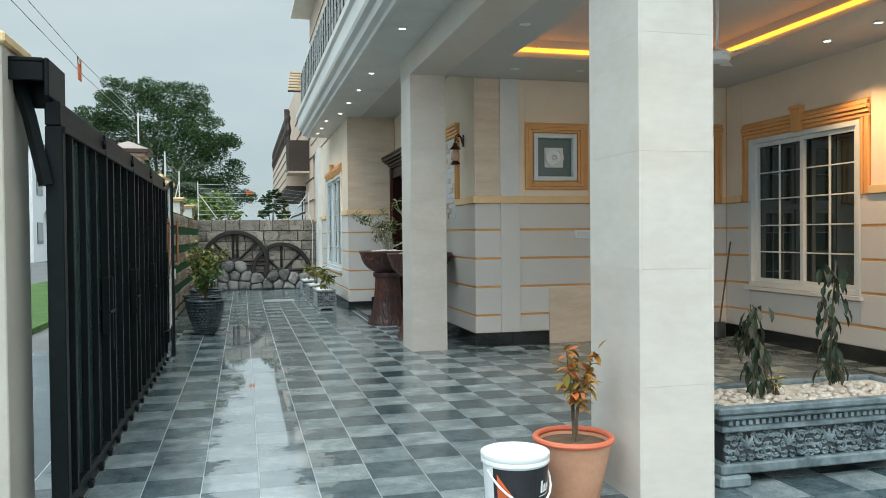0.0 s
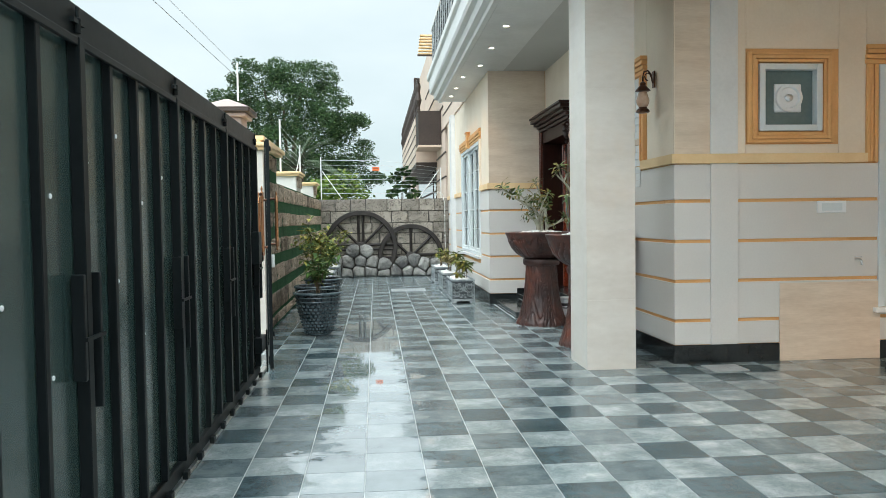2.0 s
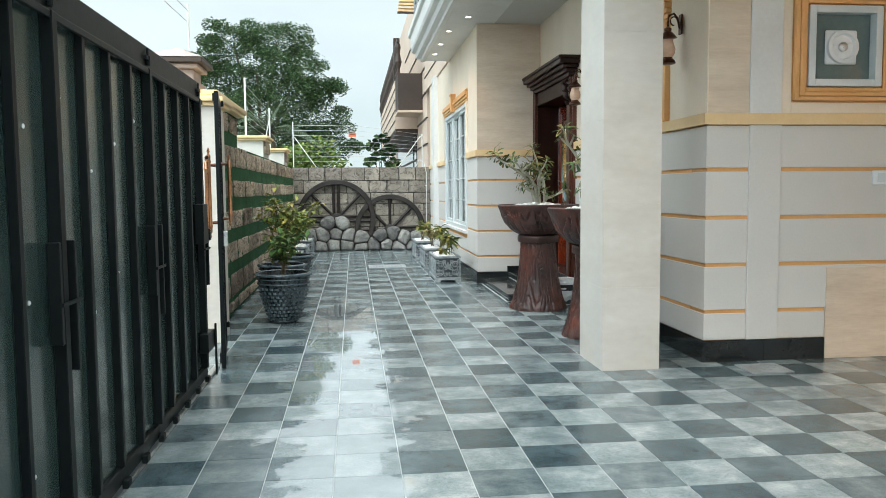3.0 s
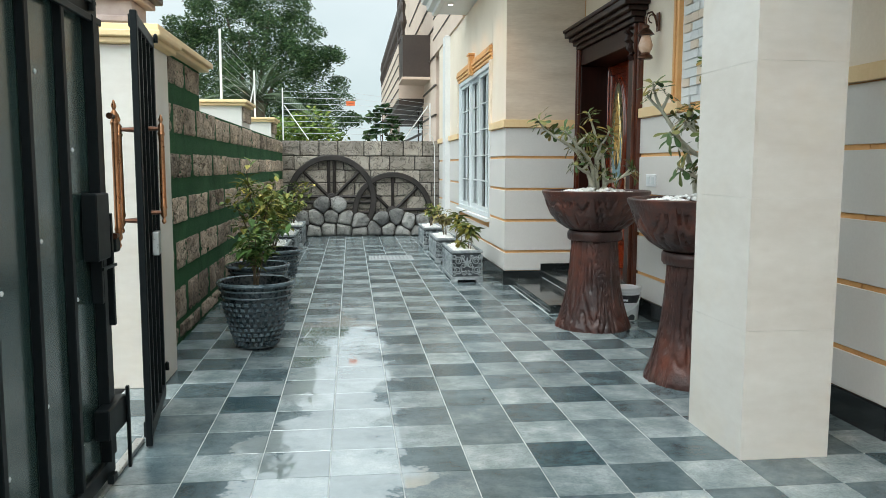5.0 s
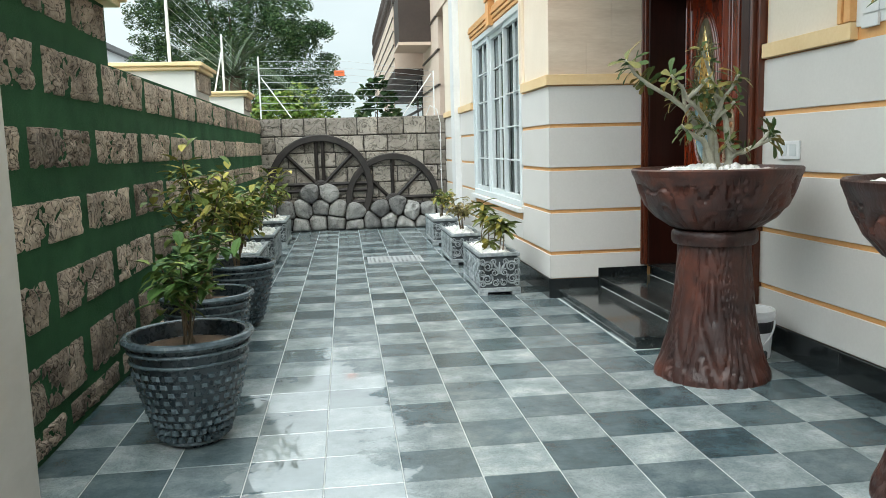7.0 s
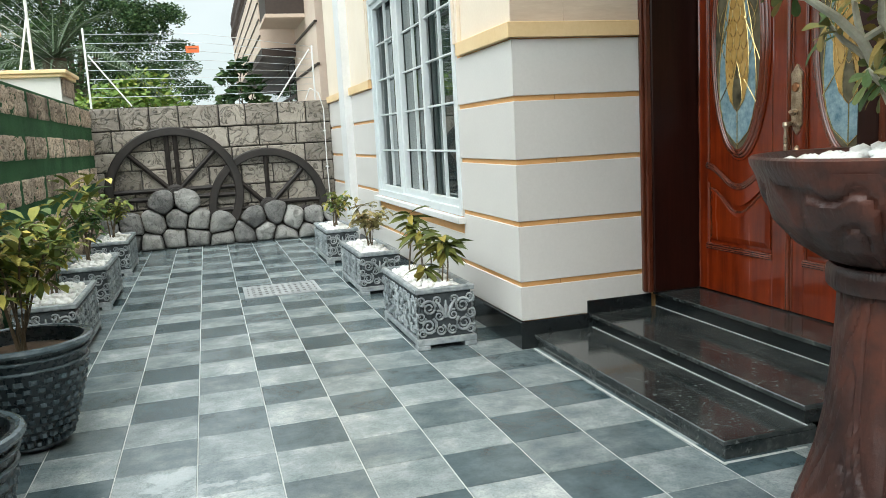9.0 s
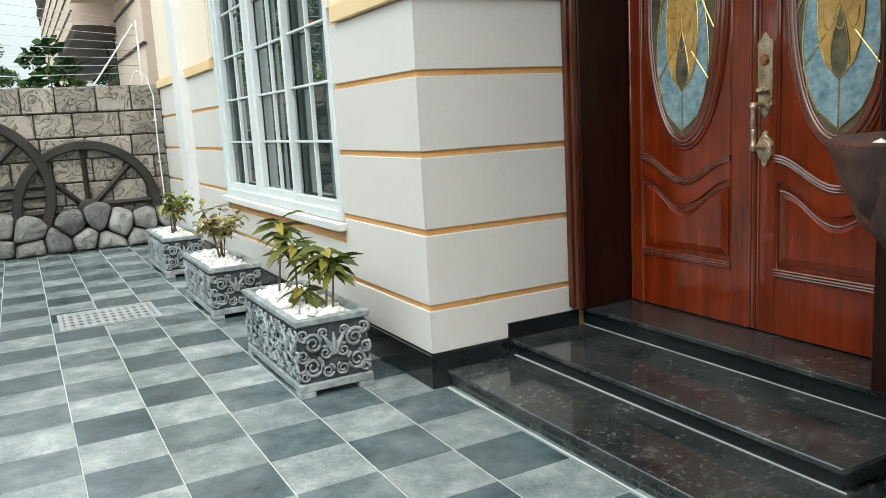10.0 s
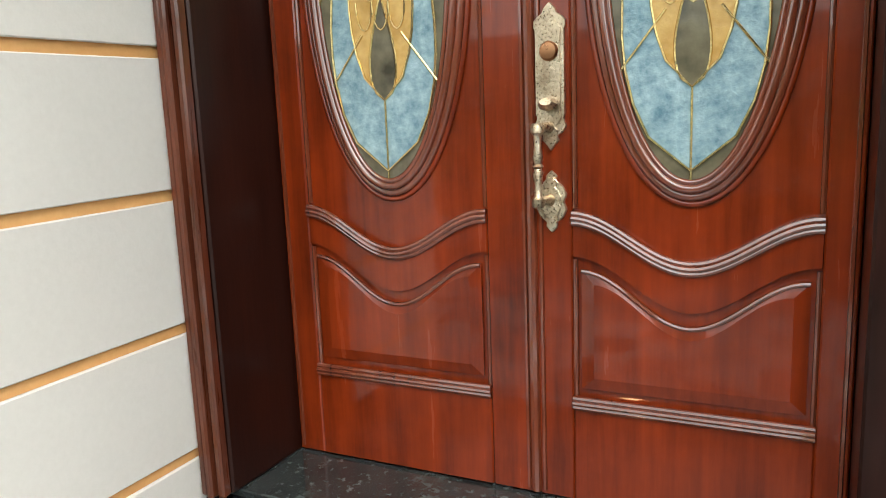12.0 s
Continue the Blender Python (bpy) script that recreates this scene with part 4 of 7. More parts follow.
# floor tiles: checkered wet slate
TX, TY, TP = 0.075, 0.030, 0.3215
tile_mesh = mesh_of("floor_tile", boxes((-TP / 2 + 0.0025, TP / 2 - 0.0025, -TP / 2 + 0.0025, TP / 2 - 0.0025, -0.004, 0.0), bevel=0.0015))
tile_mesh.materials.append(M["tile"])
rng = random.Random(11)
rest_v, rest_f, rest_s = [], [], []
i0, i1 = math.ceil((-1.2 - TX) / TP), math.floor((EAST - TX) / TP)
single = 0
for j in range(-28, 68):
    for i in range(i0 - 1, i1 + 1):
        cx, cy = TX + (i + 0.5) * TP, TY + (j + 0.5) * TP
        if cy > BACK - 0.1 or cy < -8.8:
            continue
        dark = (i + j) % 2 == 0
        shade = (rng.uniform(0.0, 0.30) if dark else rng.uniform(0.60, 1.0))
        if rng.random() < 0.06:
            shade = rng.uniform(0.3, 0.6)
        if -1.2 < cx < 2.0 and 9.6 < cy < 18.2 and single < 300:
            ob = new("floor_tile", tile_mesh)
            ob.location, ob.parent = (cx, cy, 0), floor
            ob.color = (1 + shade, 1, 1, 1)
            single += 1
        else:
            h = TP / 2 - 0.0025
            n0 = len(rest_v)
            rest_v += [(cx - h, cy - h, 0), (cx + h, cy - h, 0), (cx + h, cy + h, 0), (cx - h, cy + h, 0), (cx - h, cy - h, -0.004), (cx + h, cy - h, -0.004), (cx + h, cy + h, -0.004), (cx - h, cy + h, -0.004)]
            rest_f += [tuple(n0 + q for q in f) for f in ((0, 1, 2, 3), (4, 5, 1, 0), (5, 6, 2, 1), (6, 7, 3, 2), (7, 4, 0, 3))]
            rest_s += [shade] * 8
me = bpy.data.meshes.new("floor_tiles")
me.from_pydata(rest_v, [], rest_f)
me.attributes.new("shade", "FLOAT", "POINT").data.foreach_set("value", rest_s)
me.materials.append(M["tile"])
ob = new("floor_tiles", me)
ob.parent = floor
tagged(ob, "checkered wet slate floor tiles", "", "", "stuff")

# entrance steps in black granite
st = struct("entrance_steps", boxes((2.04, BX + 0.05, 13.04, RY - 0.014, 0, 0.062)), M["black_granite"], "black granite entrance steps", "steps")
part("riser", boxes((2.41, BX + 0.05, 13.04, RY - 0.014, 0.085, 0.145)), M["black_tile"], st)
part("riser", boxes((2.85, DX + 0.2, 13.06, RY - 0.014, 0.17, 0.245)), M["black_tile"], st)
part("tread", boxes((2.02, 2.45, 13.02, RY - 0.014, 0.0625, 0.0845), bevel=0.004), M["black_granite"], st)
part("tread", boxes((2.39, 2.88, 13.02, RY - 0.014, 0.1455, 0.1695), bevel=0.004), M["black_granite"], st)
part("tread", boxes((2.83, DX + 0.2, 13.05, RY - 0.014, 0.2455, 0.2695), bevel=0.004), M["black_granite"], st)


# ---- entrance door ----
def leaf_shape(z0, z1, yc, half, wave, n=24):
    """Outline of a panel with a wavy top; wave(u) gives the drop at u in -1..1."""
    top = [(yc + half * (1 - 2 * i / n), z1 - wave(1 - 2 * i / n)) for i in range(n + 1)]
    return [(yc - half, z0), (yc + half, z0)] + top


def extrude_yz(outline, x0, x1, rim=0.0):
    """Plate in the y-z plane between x0 and x1 (x1 is the visible face), its rim drawn in by rim."""
    bm = bmesh.new()
    c = (sum(p[0] for p in outline) / len(outline), sum(p[1] for p in outline) / len(outline))
    back = [bm.verts.new((x0, y, z)) for y, z in outline]
    mid = [bm.verts.new((x1 + (x0 - x1) * 0.35, y, z)) for y, z in outline]
    face = []
    for y, z in outline:
        d = Vector((c[0] - y, c[1] - z))
        d = d.normalized() * rim
        face.append(bm.verts.new((x1, y + d.x, z + d.y)))
    n = len(outline)
    for a, b in ((back, mid), (mid, face)):
        for i in range(n):
            bm.faces.new((a[i], a[(i + 1) % n], b[(i + 1) % n], b[i]))
    bm.faces.new(face)
    bm.faces.new(back[::-1])
    bmesh.ops.recalc_face_normals(bm, faces=bm.faces)
    return bm


def swing(u):
    return 0.5 * (1 + math.cos(math.pi * u))


def ellipse(yc, zc, a, b, x, n=48):
    return [(x, yc + a * math.cos(2 * math.pi * k / n), zc + b * math.sin(2 * math.pi * k / n)) for k in range(n)]


def lens(yc, z0, z1, half, x, n=14, skew=0.6):
    """Closed pointed-oval line, widest above its middle."""
    right = [(x, yc + half * math.sin(math.pi * (i / n) ** skew), z0 + (z1 - z0) * i / n) for i in range(n + 1)]
    left = [(x, 2 * yc - p[1], p[2]) for p in right[-2:0:-1]]
    return right + left


def oval_ring(yc, zc, a, b, x, r, n=72, m=10):
    """Closed round bead along an ellipse in the y-z plane."""
    bm = bmesh.new()
    rings = []
    for k in range(n):
        t = 2 * math.pi * k / n
        nrm = Vector((0, b * math.cos(t), a * math.sin(t))).normalized()
        c = Vector((x, yc + a * math.cos(t), zc + b * math.sin(t)))
        rings.append([bm.verts.new(c + nrm * r * math.cos(2 * math.pi * q / m) + Vector((r * math.sin(2 * math.pi * q / m), 0, 0))) for q in range(m)])
    for k in range(n):
        p, q = rings[k], rings[(k + 1) % n]
        for i in range(m):
            bm.faces.new((p[i], p[(i + 1) % m], q[(i + 1) % m], q[i]))
    bmesh.ops.recalc_face_normals(bm, faces=bm.faces)
    return bm


door = struct("door_1", boxes((2.80, 3.16, 14.750, 14.835, 0.27, 2.52), bevel=0.006), M["frame_wood"], "carved red mahogany double door with oval leaded glass", "door")
part("jamb", boxes((2.80, 3.16, 13.105, 13.210, 0.27, 2.52), bevel=0.006), M["frame_wood"], door)
part("head", boxes((2.80, 3.16, 13.105, 14.835, 2.521, 2.70), bevel=0.006), M["frame_wood"], door)
for k, (p, z0, z1) in enumerate(((0.03, 2.701, 2.745), (0.07, 2.7455, 2.79), (0.12, 2.7905, 2.83), (0.17, 2.8305, 2.885), (0.19, 2.8855, 2.92))):
    part("cornice", boxes((2.79 - p, 2.862, 13.02 - p, 14.836, z0, z1), bevel=0.006), M["frame_wood"], door, "stepped dark wood cornice")
for k, (a, b, p) in enumerate(((13.015, 13.045, 0.045), (13.05, 13.075, 0.075), (13.08, 13.104, 0.06))):
    part("architrave", boxes((2.862 - p, 2.90, a, b, 0.172 if k else 0.171, 2.70), bevel=0.006), M["architrave_wood"], door)
for k, (a, b, p) in enumerate(((14.756, 14.780, 0.035), (14.784, 14.806, 0.05), (14.81, 14.834, 0.04))):
    part("architrave", boxes((2.80 - p, 2.80, a, b, 0.27, 2.70), bevel=0.006), M["architrave_wood"], door)
for k in range(4):
    bm = bmesh.new()
    tube(bm, [(2.77 - 0.03 * math.sin(k * 1.3), 13.06, 2.66 - 0.075 * k), (2.74 - 0.02 * math.cos(k), 13.06, 2.62 - 0.075 * k), (2.775, 13.06, 2.585 - 0.075 * k)], [0.026, 0.034, 0.022], 8)
    part("bracket_scroll", bm, M["frame_wood"], door)

for yc, ya, yb in ((14.372, 13.965, 14.748), (13.570, 13.212, 13.952)):
    hw = 0.285
    body = part("door_leaf", boxes((DX + 0.013, DX + 0.045, ya, yb, 0.274, 2.515), bevel=0.002), M["door_wood"], door, "red-brown mahogany door leaf")
    # framing proud of the sunk ground: stiles and rails, the middle rail wavy on both edges
    for y0, y1 in ((ya + 0.001, yc - hw), (yc + hw, yb - 0.001)):
        part("stile", boxes((DX, DX + 0.0128, y0, y1, 0.275, 2.514), bevel=0.004), M["door_wood"], body)
    part("rail", boxes((DX, DX + 0.0128, yc - hw + 0.0005, yc + hw - 0.0005, 0.275, 0.565), bevel=0.004), M["door_wood"], body)
    part("rail", boxes((DX, DX + 0.0128, yc - hw + 0.0005, yc + hw - 0.0005, 2.40, 2.514), bevel=0.004), M["door_wood"], body)
    us = [k / 14 for k in range(-14, 15)]
    low = [(yc + (hw - 0.0005) * u, 0.938 - 0.128 * swing(u)) for u in us]
    top = [(yc + (hw - 0.0005) * u, 1.047 - 0.115 * swing(u)) for u in us]
    part("rail", extrude_yz(low + top[::-1], DX + 0.0128, DX, 0.002), M["door_wood"], body, "", None, True)
    # grooves beside the stiles
    for y in (ya + 0.016, yb - 0.016):
        bm = bmesh.new()
        tube(bm, [(DX - 0.001, y, 0.29), (DX - 0.001, y, 2.50)], 0.006, 6)
        part("bead", bm, M["moulding_wood"], body, "", None, True)
    for y in (yc - hw + 0.006, yc + hw - 0.006):
        for z0, z1 in ((0.567, 0.930), (1.06, 2.398)):
            bm = bmesh.new()
            tube(bm, [(DX + 0.009, y, z0), (DX + 0.009, y, z1)], 0.007, 8)
            part("bead", bm, M["moulding_wood"], body, "", None, True)
    # lower raised panel with a bevelled rim and a wavy top
    outer = leaf_shape(0.590, 0.905, yc, hw - 0.022, lambda u: 0.128 * swing(u))
    inner = leaf_shape(0.622, 0.868, yc, hw - 0.056, lambda u: 0.122 * swing(u))
    bm = bmesh.new()
    vo = [bm.verts.new((DX + 0.011, y, z)) for y, z in outer]
    vb = [bm.verts.new((DX + 0.004, y, z)) for y, z in outer]
    vi = [bm.verts.new((DX - 0.004, y, z)) for y, z in inner]
    for p, q in ((vo, vb), (vb, vi)):
        for k in range(len(p)):
            bm.faces.new((p[k], p[(k + 1) % len(p)], q[(k + 1) % len(p)], q[k]))
    bm.faces.new(vi)
    bmesh.ops.recalc_face_normals(bm, faces=bm.faces)
    part("panel", bm, M["door_wood"], body)
    # reeded mouldings on the wave and the bottom rail, thin roll on the panel's wavy edge
    for o in (0, 1, 2):
        bm = bmesh.new()
        tube(bm, [(DX - 0.003 - 0.004 * (o == 1), yc + hw * u, 1.048 - 0.012 * o - 0.115 * swing(u)) for u in us], 0.0075, 8)
        part("moulding", bm, M["moulding_wood"], body, "polished carved wave moulding", None, True)
        bm = bmesh.new()
        tube(bm, [(DX - 0.003 - 0.004 * (o == 1), yc - hw, 0.562 - 0.012 * o), (DX - 0.003 - 0.004 * (o == 1), yc + hw, 0.562 - 0.012 * o)], 0.0075, 8)
        part("moulding", bm, M["moulding_wood"], body, "", None, True)
    bm = bmesh.new()
    tube(bm, [(DX + 0.001, yc + (hw - 0.024) * u, 0.901 - 0.128 * swing(u)) for u in us], 0.0065, 8)
    part("moulding", bm, M["moulding_wood"], body, "", None, True)
    # oval light
    zc, a, b = 1.715, 0.212, 0.600
    for o, (da, r, px, mat) in enumerate(((0.022, 0.012, -0.006, "moulding_wood"), (0.004, 0.012, 0.004, "moulding_wood"), (-0.012, 0.008, 0.005, "moulding_wood"), (0.040, 0.008, -0.010, "door_wood"))):
        bm = oval_ring(yc, zc, a + da, b + da, DX - px, r)
        part("oval_rim", bm, M[mat], body, "polished oval rim", None, True)
    pane = bmesh.new()
    pane.faces.new([pane.verts.new(p) for p in ellipse(yc, zc, a - 0.014, b - 0.014, DX - 0.003)][::-1])
    pane = part("oval_glass", pane, M["glass_clear"], body, "leaded oval glass in amber, blue and clear")
    for z0, z1, half, x, mat in ((1.155, 2.24, 0.160, 0.0045, "glass_blue"), (1.345, 2.20, 0.098, 0.006, "glass_amber"), (1.345, 1.62, 0.040, 0.0075, "glass_clear")):
        bm = bmesh.new()
        bm.faces.new([bm.verts.new((DX - x, p[1], p[2])) for p in lens(yc, z0, z1, half, 0)][::-1])
        bmesh.ops.recalc_face_normals(bm, faces=bm.faces)
        part("glass_piece", bm, M[mat], pane)
    # overlapping petal lines, like a fan of feathers opening upwards
    for row in range(8):
        z = 1.53 + 0.075 * row
        n = 2 if row % 2 else 3
        w = 0.050 + 0.004 * row
        for q in range(n):
            y = yc + (q - (n - 1) / 2) * w
            bm = bmesh.new()
            tube(bm, [(DX - 0.0085, y + 0.5 * w * math.cos(math.pi * (1 + k / 8)), z + 0.075 + 0.075 * math.sin(math.pi * (1 + k / 8))) for k in range(9)], 0.0026, 5)
            part("leading", bm, M["lead"], pane)
    for s in (-1, 1):
        for z0, z1, y1 in ((1.52, 1.36, 0.185), (1.86, 1.60, 0.198), (1.98, 2.16, 0.150)):
            bm = bmesh.new()
            tube(bm, [(DX - 0.008, yc + s * 0.060, z0), (DX - 0.008, yc + s * y1, z1)], 0.003, 5)
            part("leading", bm, M["lead"], pane)
        # side sprays
        for q in range(3):
            bm = bmesh.new()
            tube(bm, [(DX - 0.008, yc + s * (0.085 + 0.018 * q + 0.05 * math.sin(math.pi * k / 8)), 1.62 + 0.10 * q + 0.026 * k) for k in range(9)], 0.0026, 5)
            part("leading", bm, M["lead"], pane)
    for z0, z1, half in ((1.155, 2.24, 0.160), (1.345, 2.20, 0.098), (1.345, 1.62, 0.040)):
        bm = bmesh.new()
        tube(bm, lens(yc, z0, z1, half, DX - 0.0075), 0.0034, 5, True)
        part("leading", bm, M["lead"], pane)
    bm = bmesh.new()
    tube(bm, [(DX - 0.007, yc, 1.125), (DX - 0.007, yc, 1.345)], 0.003, 5)
    part("leading", bm, M["lead"], pane)
bm = bmesh.new()
tube(bm, [(DX - 0.004, 13.959, 0.285), (DX - 0.004, 13.959, 2.51)], 0.013, 8)
part("meeting_strip", bm, M["moulding_wood"], door, "", None, True)


LONG_PLATE = ((0, 0.03), (0.04, 0.26), (0.07, 0.52), (0.10, 0.46), (0.13, 0.80), (0.17, 1.0), (0.22, 0.84), (0.25, 0.92), (0.82, 0.92), (0.84, 1.0), (0.88, 1.0), (0.91, 0.74), (0.93, 0.46), (0.96, 0.36), (0.98, 0.20), (1, 0.03))
SHORT_PLATE = ((0, 0.03), (0.08, 0.36), (0.16, 0.32), (0.25, 0.76), (0.38, 1.0), (0.50, 0.82), (0.62, 1.0), (0.75, 0.76), (0.84, 0.32), (0.92, 0.36), (1, 0.03))


def ornate(yc, z0, z1, half, form):
    right = [(yc + half * w, z0 + (z1 - z0) * f) for f, w in form]
    return right + [(2 * yc - y, z) for y, z in right[::-1]]


hnd = part("door_handle", extrude_yz(ornate(13.905, 1.205, 1.560, 0.040, LONG_PLATE), DX - 0.001, DX - 0.010, 0.002), M["bronze"], door, "ornate antique bronze handle set")
part("raised_field", extrude_yz(ornate(13.905, 1.235, 1.535, 0.030, LONG_PLATE), DX - 0.010, DX - 0.014, 0.002), M["bronze"], hnd)
part("lower_plate", extrude_yz(ornate(13.905, 1.000, 1.155, 0.039, SHORT_PLATE), DX - 0.001, DX - 0.010, 0.002), M["bronze"], hnd)
part("raised_field", extrude_yz(ornate(13.905, 1.020, 1.135, 0.026, SHORT_PLATE), DX - 0.010, DX - 0.014, 0.002), M["bronze"], hnd)
part("keyhole", lathe(((0.022, 0), (0.024, 0.004), (0.020, 0.010), (0.012, 0.011)), 18), M["brass"], hnd, "", pose(DX - 0.013, 13.905, 1.445, 0, -90), True)
part("grip", lathe(((0.012, 0), (0.017, 0.006), (0.017, 0.022), (0.010, 0.030), (0.009, 0.055), (0.013, 0.085), (0.009, 0.096), (0.014, 0.102), (0.009, 0.108), (0.013, 0.119), (0.009, 0.150), (0.010, 0.176), (0.017, 0.184), (0.017, 0.200), (0.012, 0.206)), 16), M["bronze"], hnd, "turned bronze grip", pose(DX - 0.058, 13.922, 1.068), True)
for z in (1.082, 1.262):
    bm = bmesh.new()
    tube(bm, [(DX - 0.010, 13.908, z), (DX - 0.03, 13.914, z + 0.004), (DX - 0.058, 13.922, z)], [0.016, 0.010, 0.012], 10)
    part("standoff", bm, M["bronze"], hnd, "", None, True)
bm = bmesh.new()
tube(bm, [(DX - 0.010, 13.905, 1.325), (DX - 0.03, 13.905, 1.318), (DX - 0.045, 13.905, 1.325)], [0.012, 0.016, 0.010], 8, squash=1.6)
part("thumb_latch", bm, M["bronze"], hnd, "", None, True)
for z in (1.49, 1.39, 1.25, 1.05, 1.12):
    bm = bmesh.new()
    for s in (-1, 1):
        tube(bm, [(DX - 0.012, 13.905 + s * (0.006 + 0.014 * math.sin(t * 1.1)), z + 0.018 * math.cos(t * 1.3)) for t in range(6)], 0.0028, 5)
    part("scroll", bm, M["bronze"], hnd, "", None, True)


# ---- sliding gate of black sheet ----
GX = -0.87
gate = thing("sliding_gate", "black sheet-metal sliding gate with vertical ribs", "gate", pose(GX, 6.8, 0))
gy = lambda y: y - 6.8
part("sheet", boxes((-0.018, -0.010, gy(4.25), gy(9.39), 0.07, 2.03)), M["sheet"], gate, "dull green-black metal sheet")
part("top_rail", boxes((-0.06, 0.012, gy(4.18), gy(9.42), 1.985, 2.105), bevel=0.006), M["black"], gate)
part("top_lip", boxes((0.0125, 0.03, gy(4.20), gy(9.42), 1.955, 1.983), bevel=0.003), M["black"], gate)
part("bottom_rail", boxes((-0.06, 0.012, gy(4.18), gy(9.42), 0.045, 0.125), bevel=0.006), M["black"], gate)
part("floor_track", boxes((-0.03, 0.012, gy(3.6), gy(9.9), 0.001, 0.022), bevel=0.003), M["steel"], gate, "steel floor track")
part("end_post", boxes((-0.06, 0.02, gy(4.18), gy(4.25), 0.126, 1.984), bevel=0.005), M["black"], gate)
part("end_post", boxes((-0.06, 0.02, gy(9.34), gy(9.42), 0.126, 1.984), bevel=0.005), M["black"], gate)
for k in range(1, 17):
    y = 4.08 + 0.3275 * k
    hinge = k % 4 == 0
    w = 0.024 if hinge else 0.017
    part("rib", boxes((-0.0095, 0.034 if hinge else 0.022, gy(y) - w, gy(y) + w, 0.126, 1.984), bevel=0.003), M["black"], gate)
    for q in range(3):
        part("rivet", lathe(((0.009, 0), (0.009, 0.003), (0.003, 0.006)), 6), M["plastic"], gate, "bright rivet head", pose(-0.0098, gy(y + 0.09 + 0.02 * q), 0.28 + 0.58 * q + 0.13 * (k % 3), 0, 90))
    if hinge:
        bolt = part("pivot_bolt", lathe(((0.012, 0), (0.012, 0.05), (0.006, 0.055), (0.006, 0.09)), 10), M["black"], gate, "", pose(0.02, gy(y), 2.0))
        part("bolt_arm", boxes((-0.008, 0.008, -0.05, 0.05, 0.03, 0.045)), M["black"], bolt)
        for dy in (-0.075, 0.075):
            part("flush_bolt", boxes((0.003, 0.046, gy(y + dy) - 0.012, gy(y + dy) + 0.012, 0.82 if dy < 0 else 0.70, 1.18), bevel=0.003), M["black"], gate)
        part("bolt_link", boxes((0.0465, 0.056, gy(y) - 0.09, gy(y) + 0.09, 0.955, 0.968)), M["black"], gate)
    part("guide", boxes((0.0125, 0.04, gy(y) - 0.03, gy(y) + 0.03, 0.03, 0.07), bevel=0.004), M["black"], gate)
part("lock_case", boxes((0.0, 0.06, gy(9.16), gy(9.32), 1.00, 1.27), bevel=0.005), M["black"], gate)
part("lock_tongue", boxes((0.0, 0.05, gy(9.425), gy(9.49), 1.01, 1.09), bevel=0.004), M["black"], gate)
part("lower_lock", boxes((0.0, 0.06, gy(9.20), gy(9.45), 0.25, 0.38), bevel=0.005), M["black"], gate)
part("drop_bolt", boxes((0.061, 0.075, gy(9.43), gy(9.45), 0.05, 0.42), bevel=0.003), M["black"], gate)


def pull_handle(parent, x, y, z0, z1, out, dirx=True):
    """Turned brass pull bar on two standoffs with finials."""
    h = z1 - z0
    prof = ((0.004, 0), (0.012, 0.012), (0.006, 0.03), (0.016, 0.045), (0.014, 0.075), (0.019, 0.085), (0.016, 0.10), (0.014, h - 0.10), (0.019, h - 0.085), (0.014, h - 0.075), (0.016, h - 0.045), (0.006, h - 0.03), (0.012, h - 0.014), (0.003, h + 0.012))
    hd = part("pull_handle", lathe(prof, 12), M["brass"], parent, "turned brass pull handle", pose(x + (out if dirx else 0), y + (0 if dirx else out), z0), True)
    for z in (0.06, h - 0.06):
        bm = bmesh.new()
        tube(bm, [(0, 0, z), (-out if dirx else 0, 0 if dirx else -out, z)], [0.008, 0.014], 8)
        part("standoff", bm, M["copper"], hd)
    return hd


pull_handle(gate, 0.045, gy(9.42), 1.02, 1.65, 0.07, False)
# open wicket leaf beyond the gate
wick = thing("wicket_gate", "narrow black metal wicket leaf standing open", "gate", pose(-0.795, 9.80, 0, 0, 0, 8))
part("frame_post", boxes((-0.032, 0.0, 0.0, 0.05, 0.01, 2.10), bevel=0.004), M["black"], wick)
part("frame_post", boxes((-0.045, 0.0, 0.73, 0.78, 0.04, 2.09), bevel=0.004), M["black"], wick)
part("frame_rail", boxes((-0.045, 0.0, 0.051, 0.729, 2.03, 2.09), bevel=0.004), M["black"], wick)
part("frame_rail", boxes((-0.045, 0.0, 0.051, 0.729, 0.04, 0.12), bevel=0.004), M["black"], wick)
part("sheet", boxes((-0.030, -0.024, 0.051, 0.729, 0.121, 2.029)), M["sheet"], wick)
for y in (0.20, 0.38, 0.56):
    part("rib", boxes((-0.0235, -0.002, y - 0.014, y + 0.014, 0.121, 2.029), bevel=0.003), M["black"], wick)
part("lock_case", boxes((0.001, 0.035, 0.30, 0.42, 0.92, 1.04), bevel=0.004), M["steel"], wick)
for z in (0.2, 2.06):
    part("hinge_bolt", lathe(((0.012, 0), (0.012, 0.04), (0.005, 0.05)), 8), M["black"], wick, "", pose(0.012, 0.75, z))
pull_handle(wick, 0.0, 0.34, 1.08, 1.63, 0.06)
pull_handle(wick, -0.032, 0.025, 1.06, 1.61, -0.07)

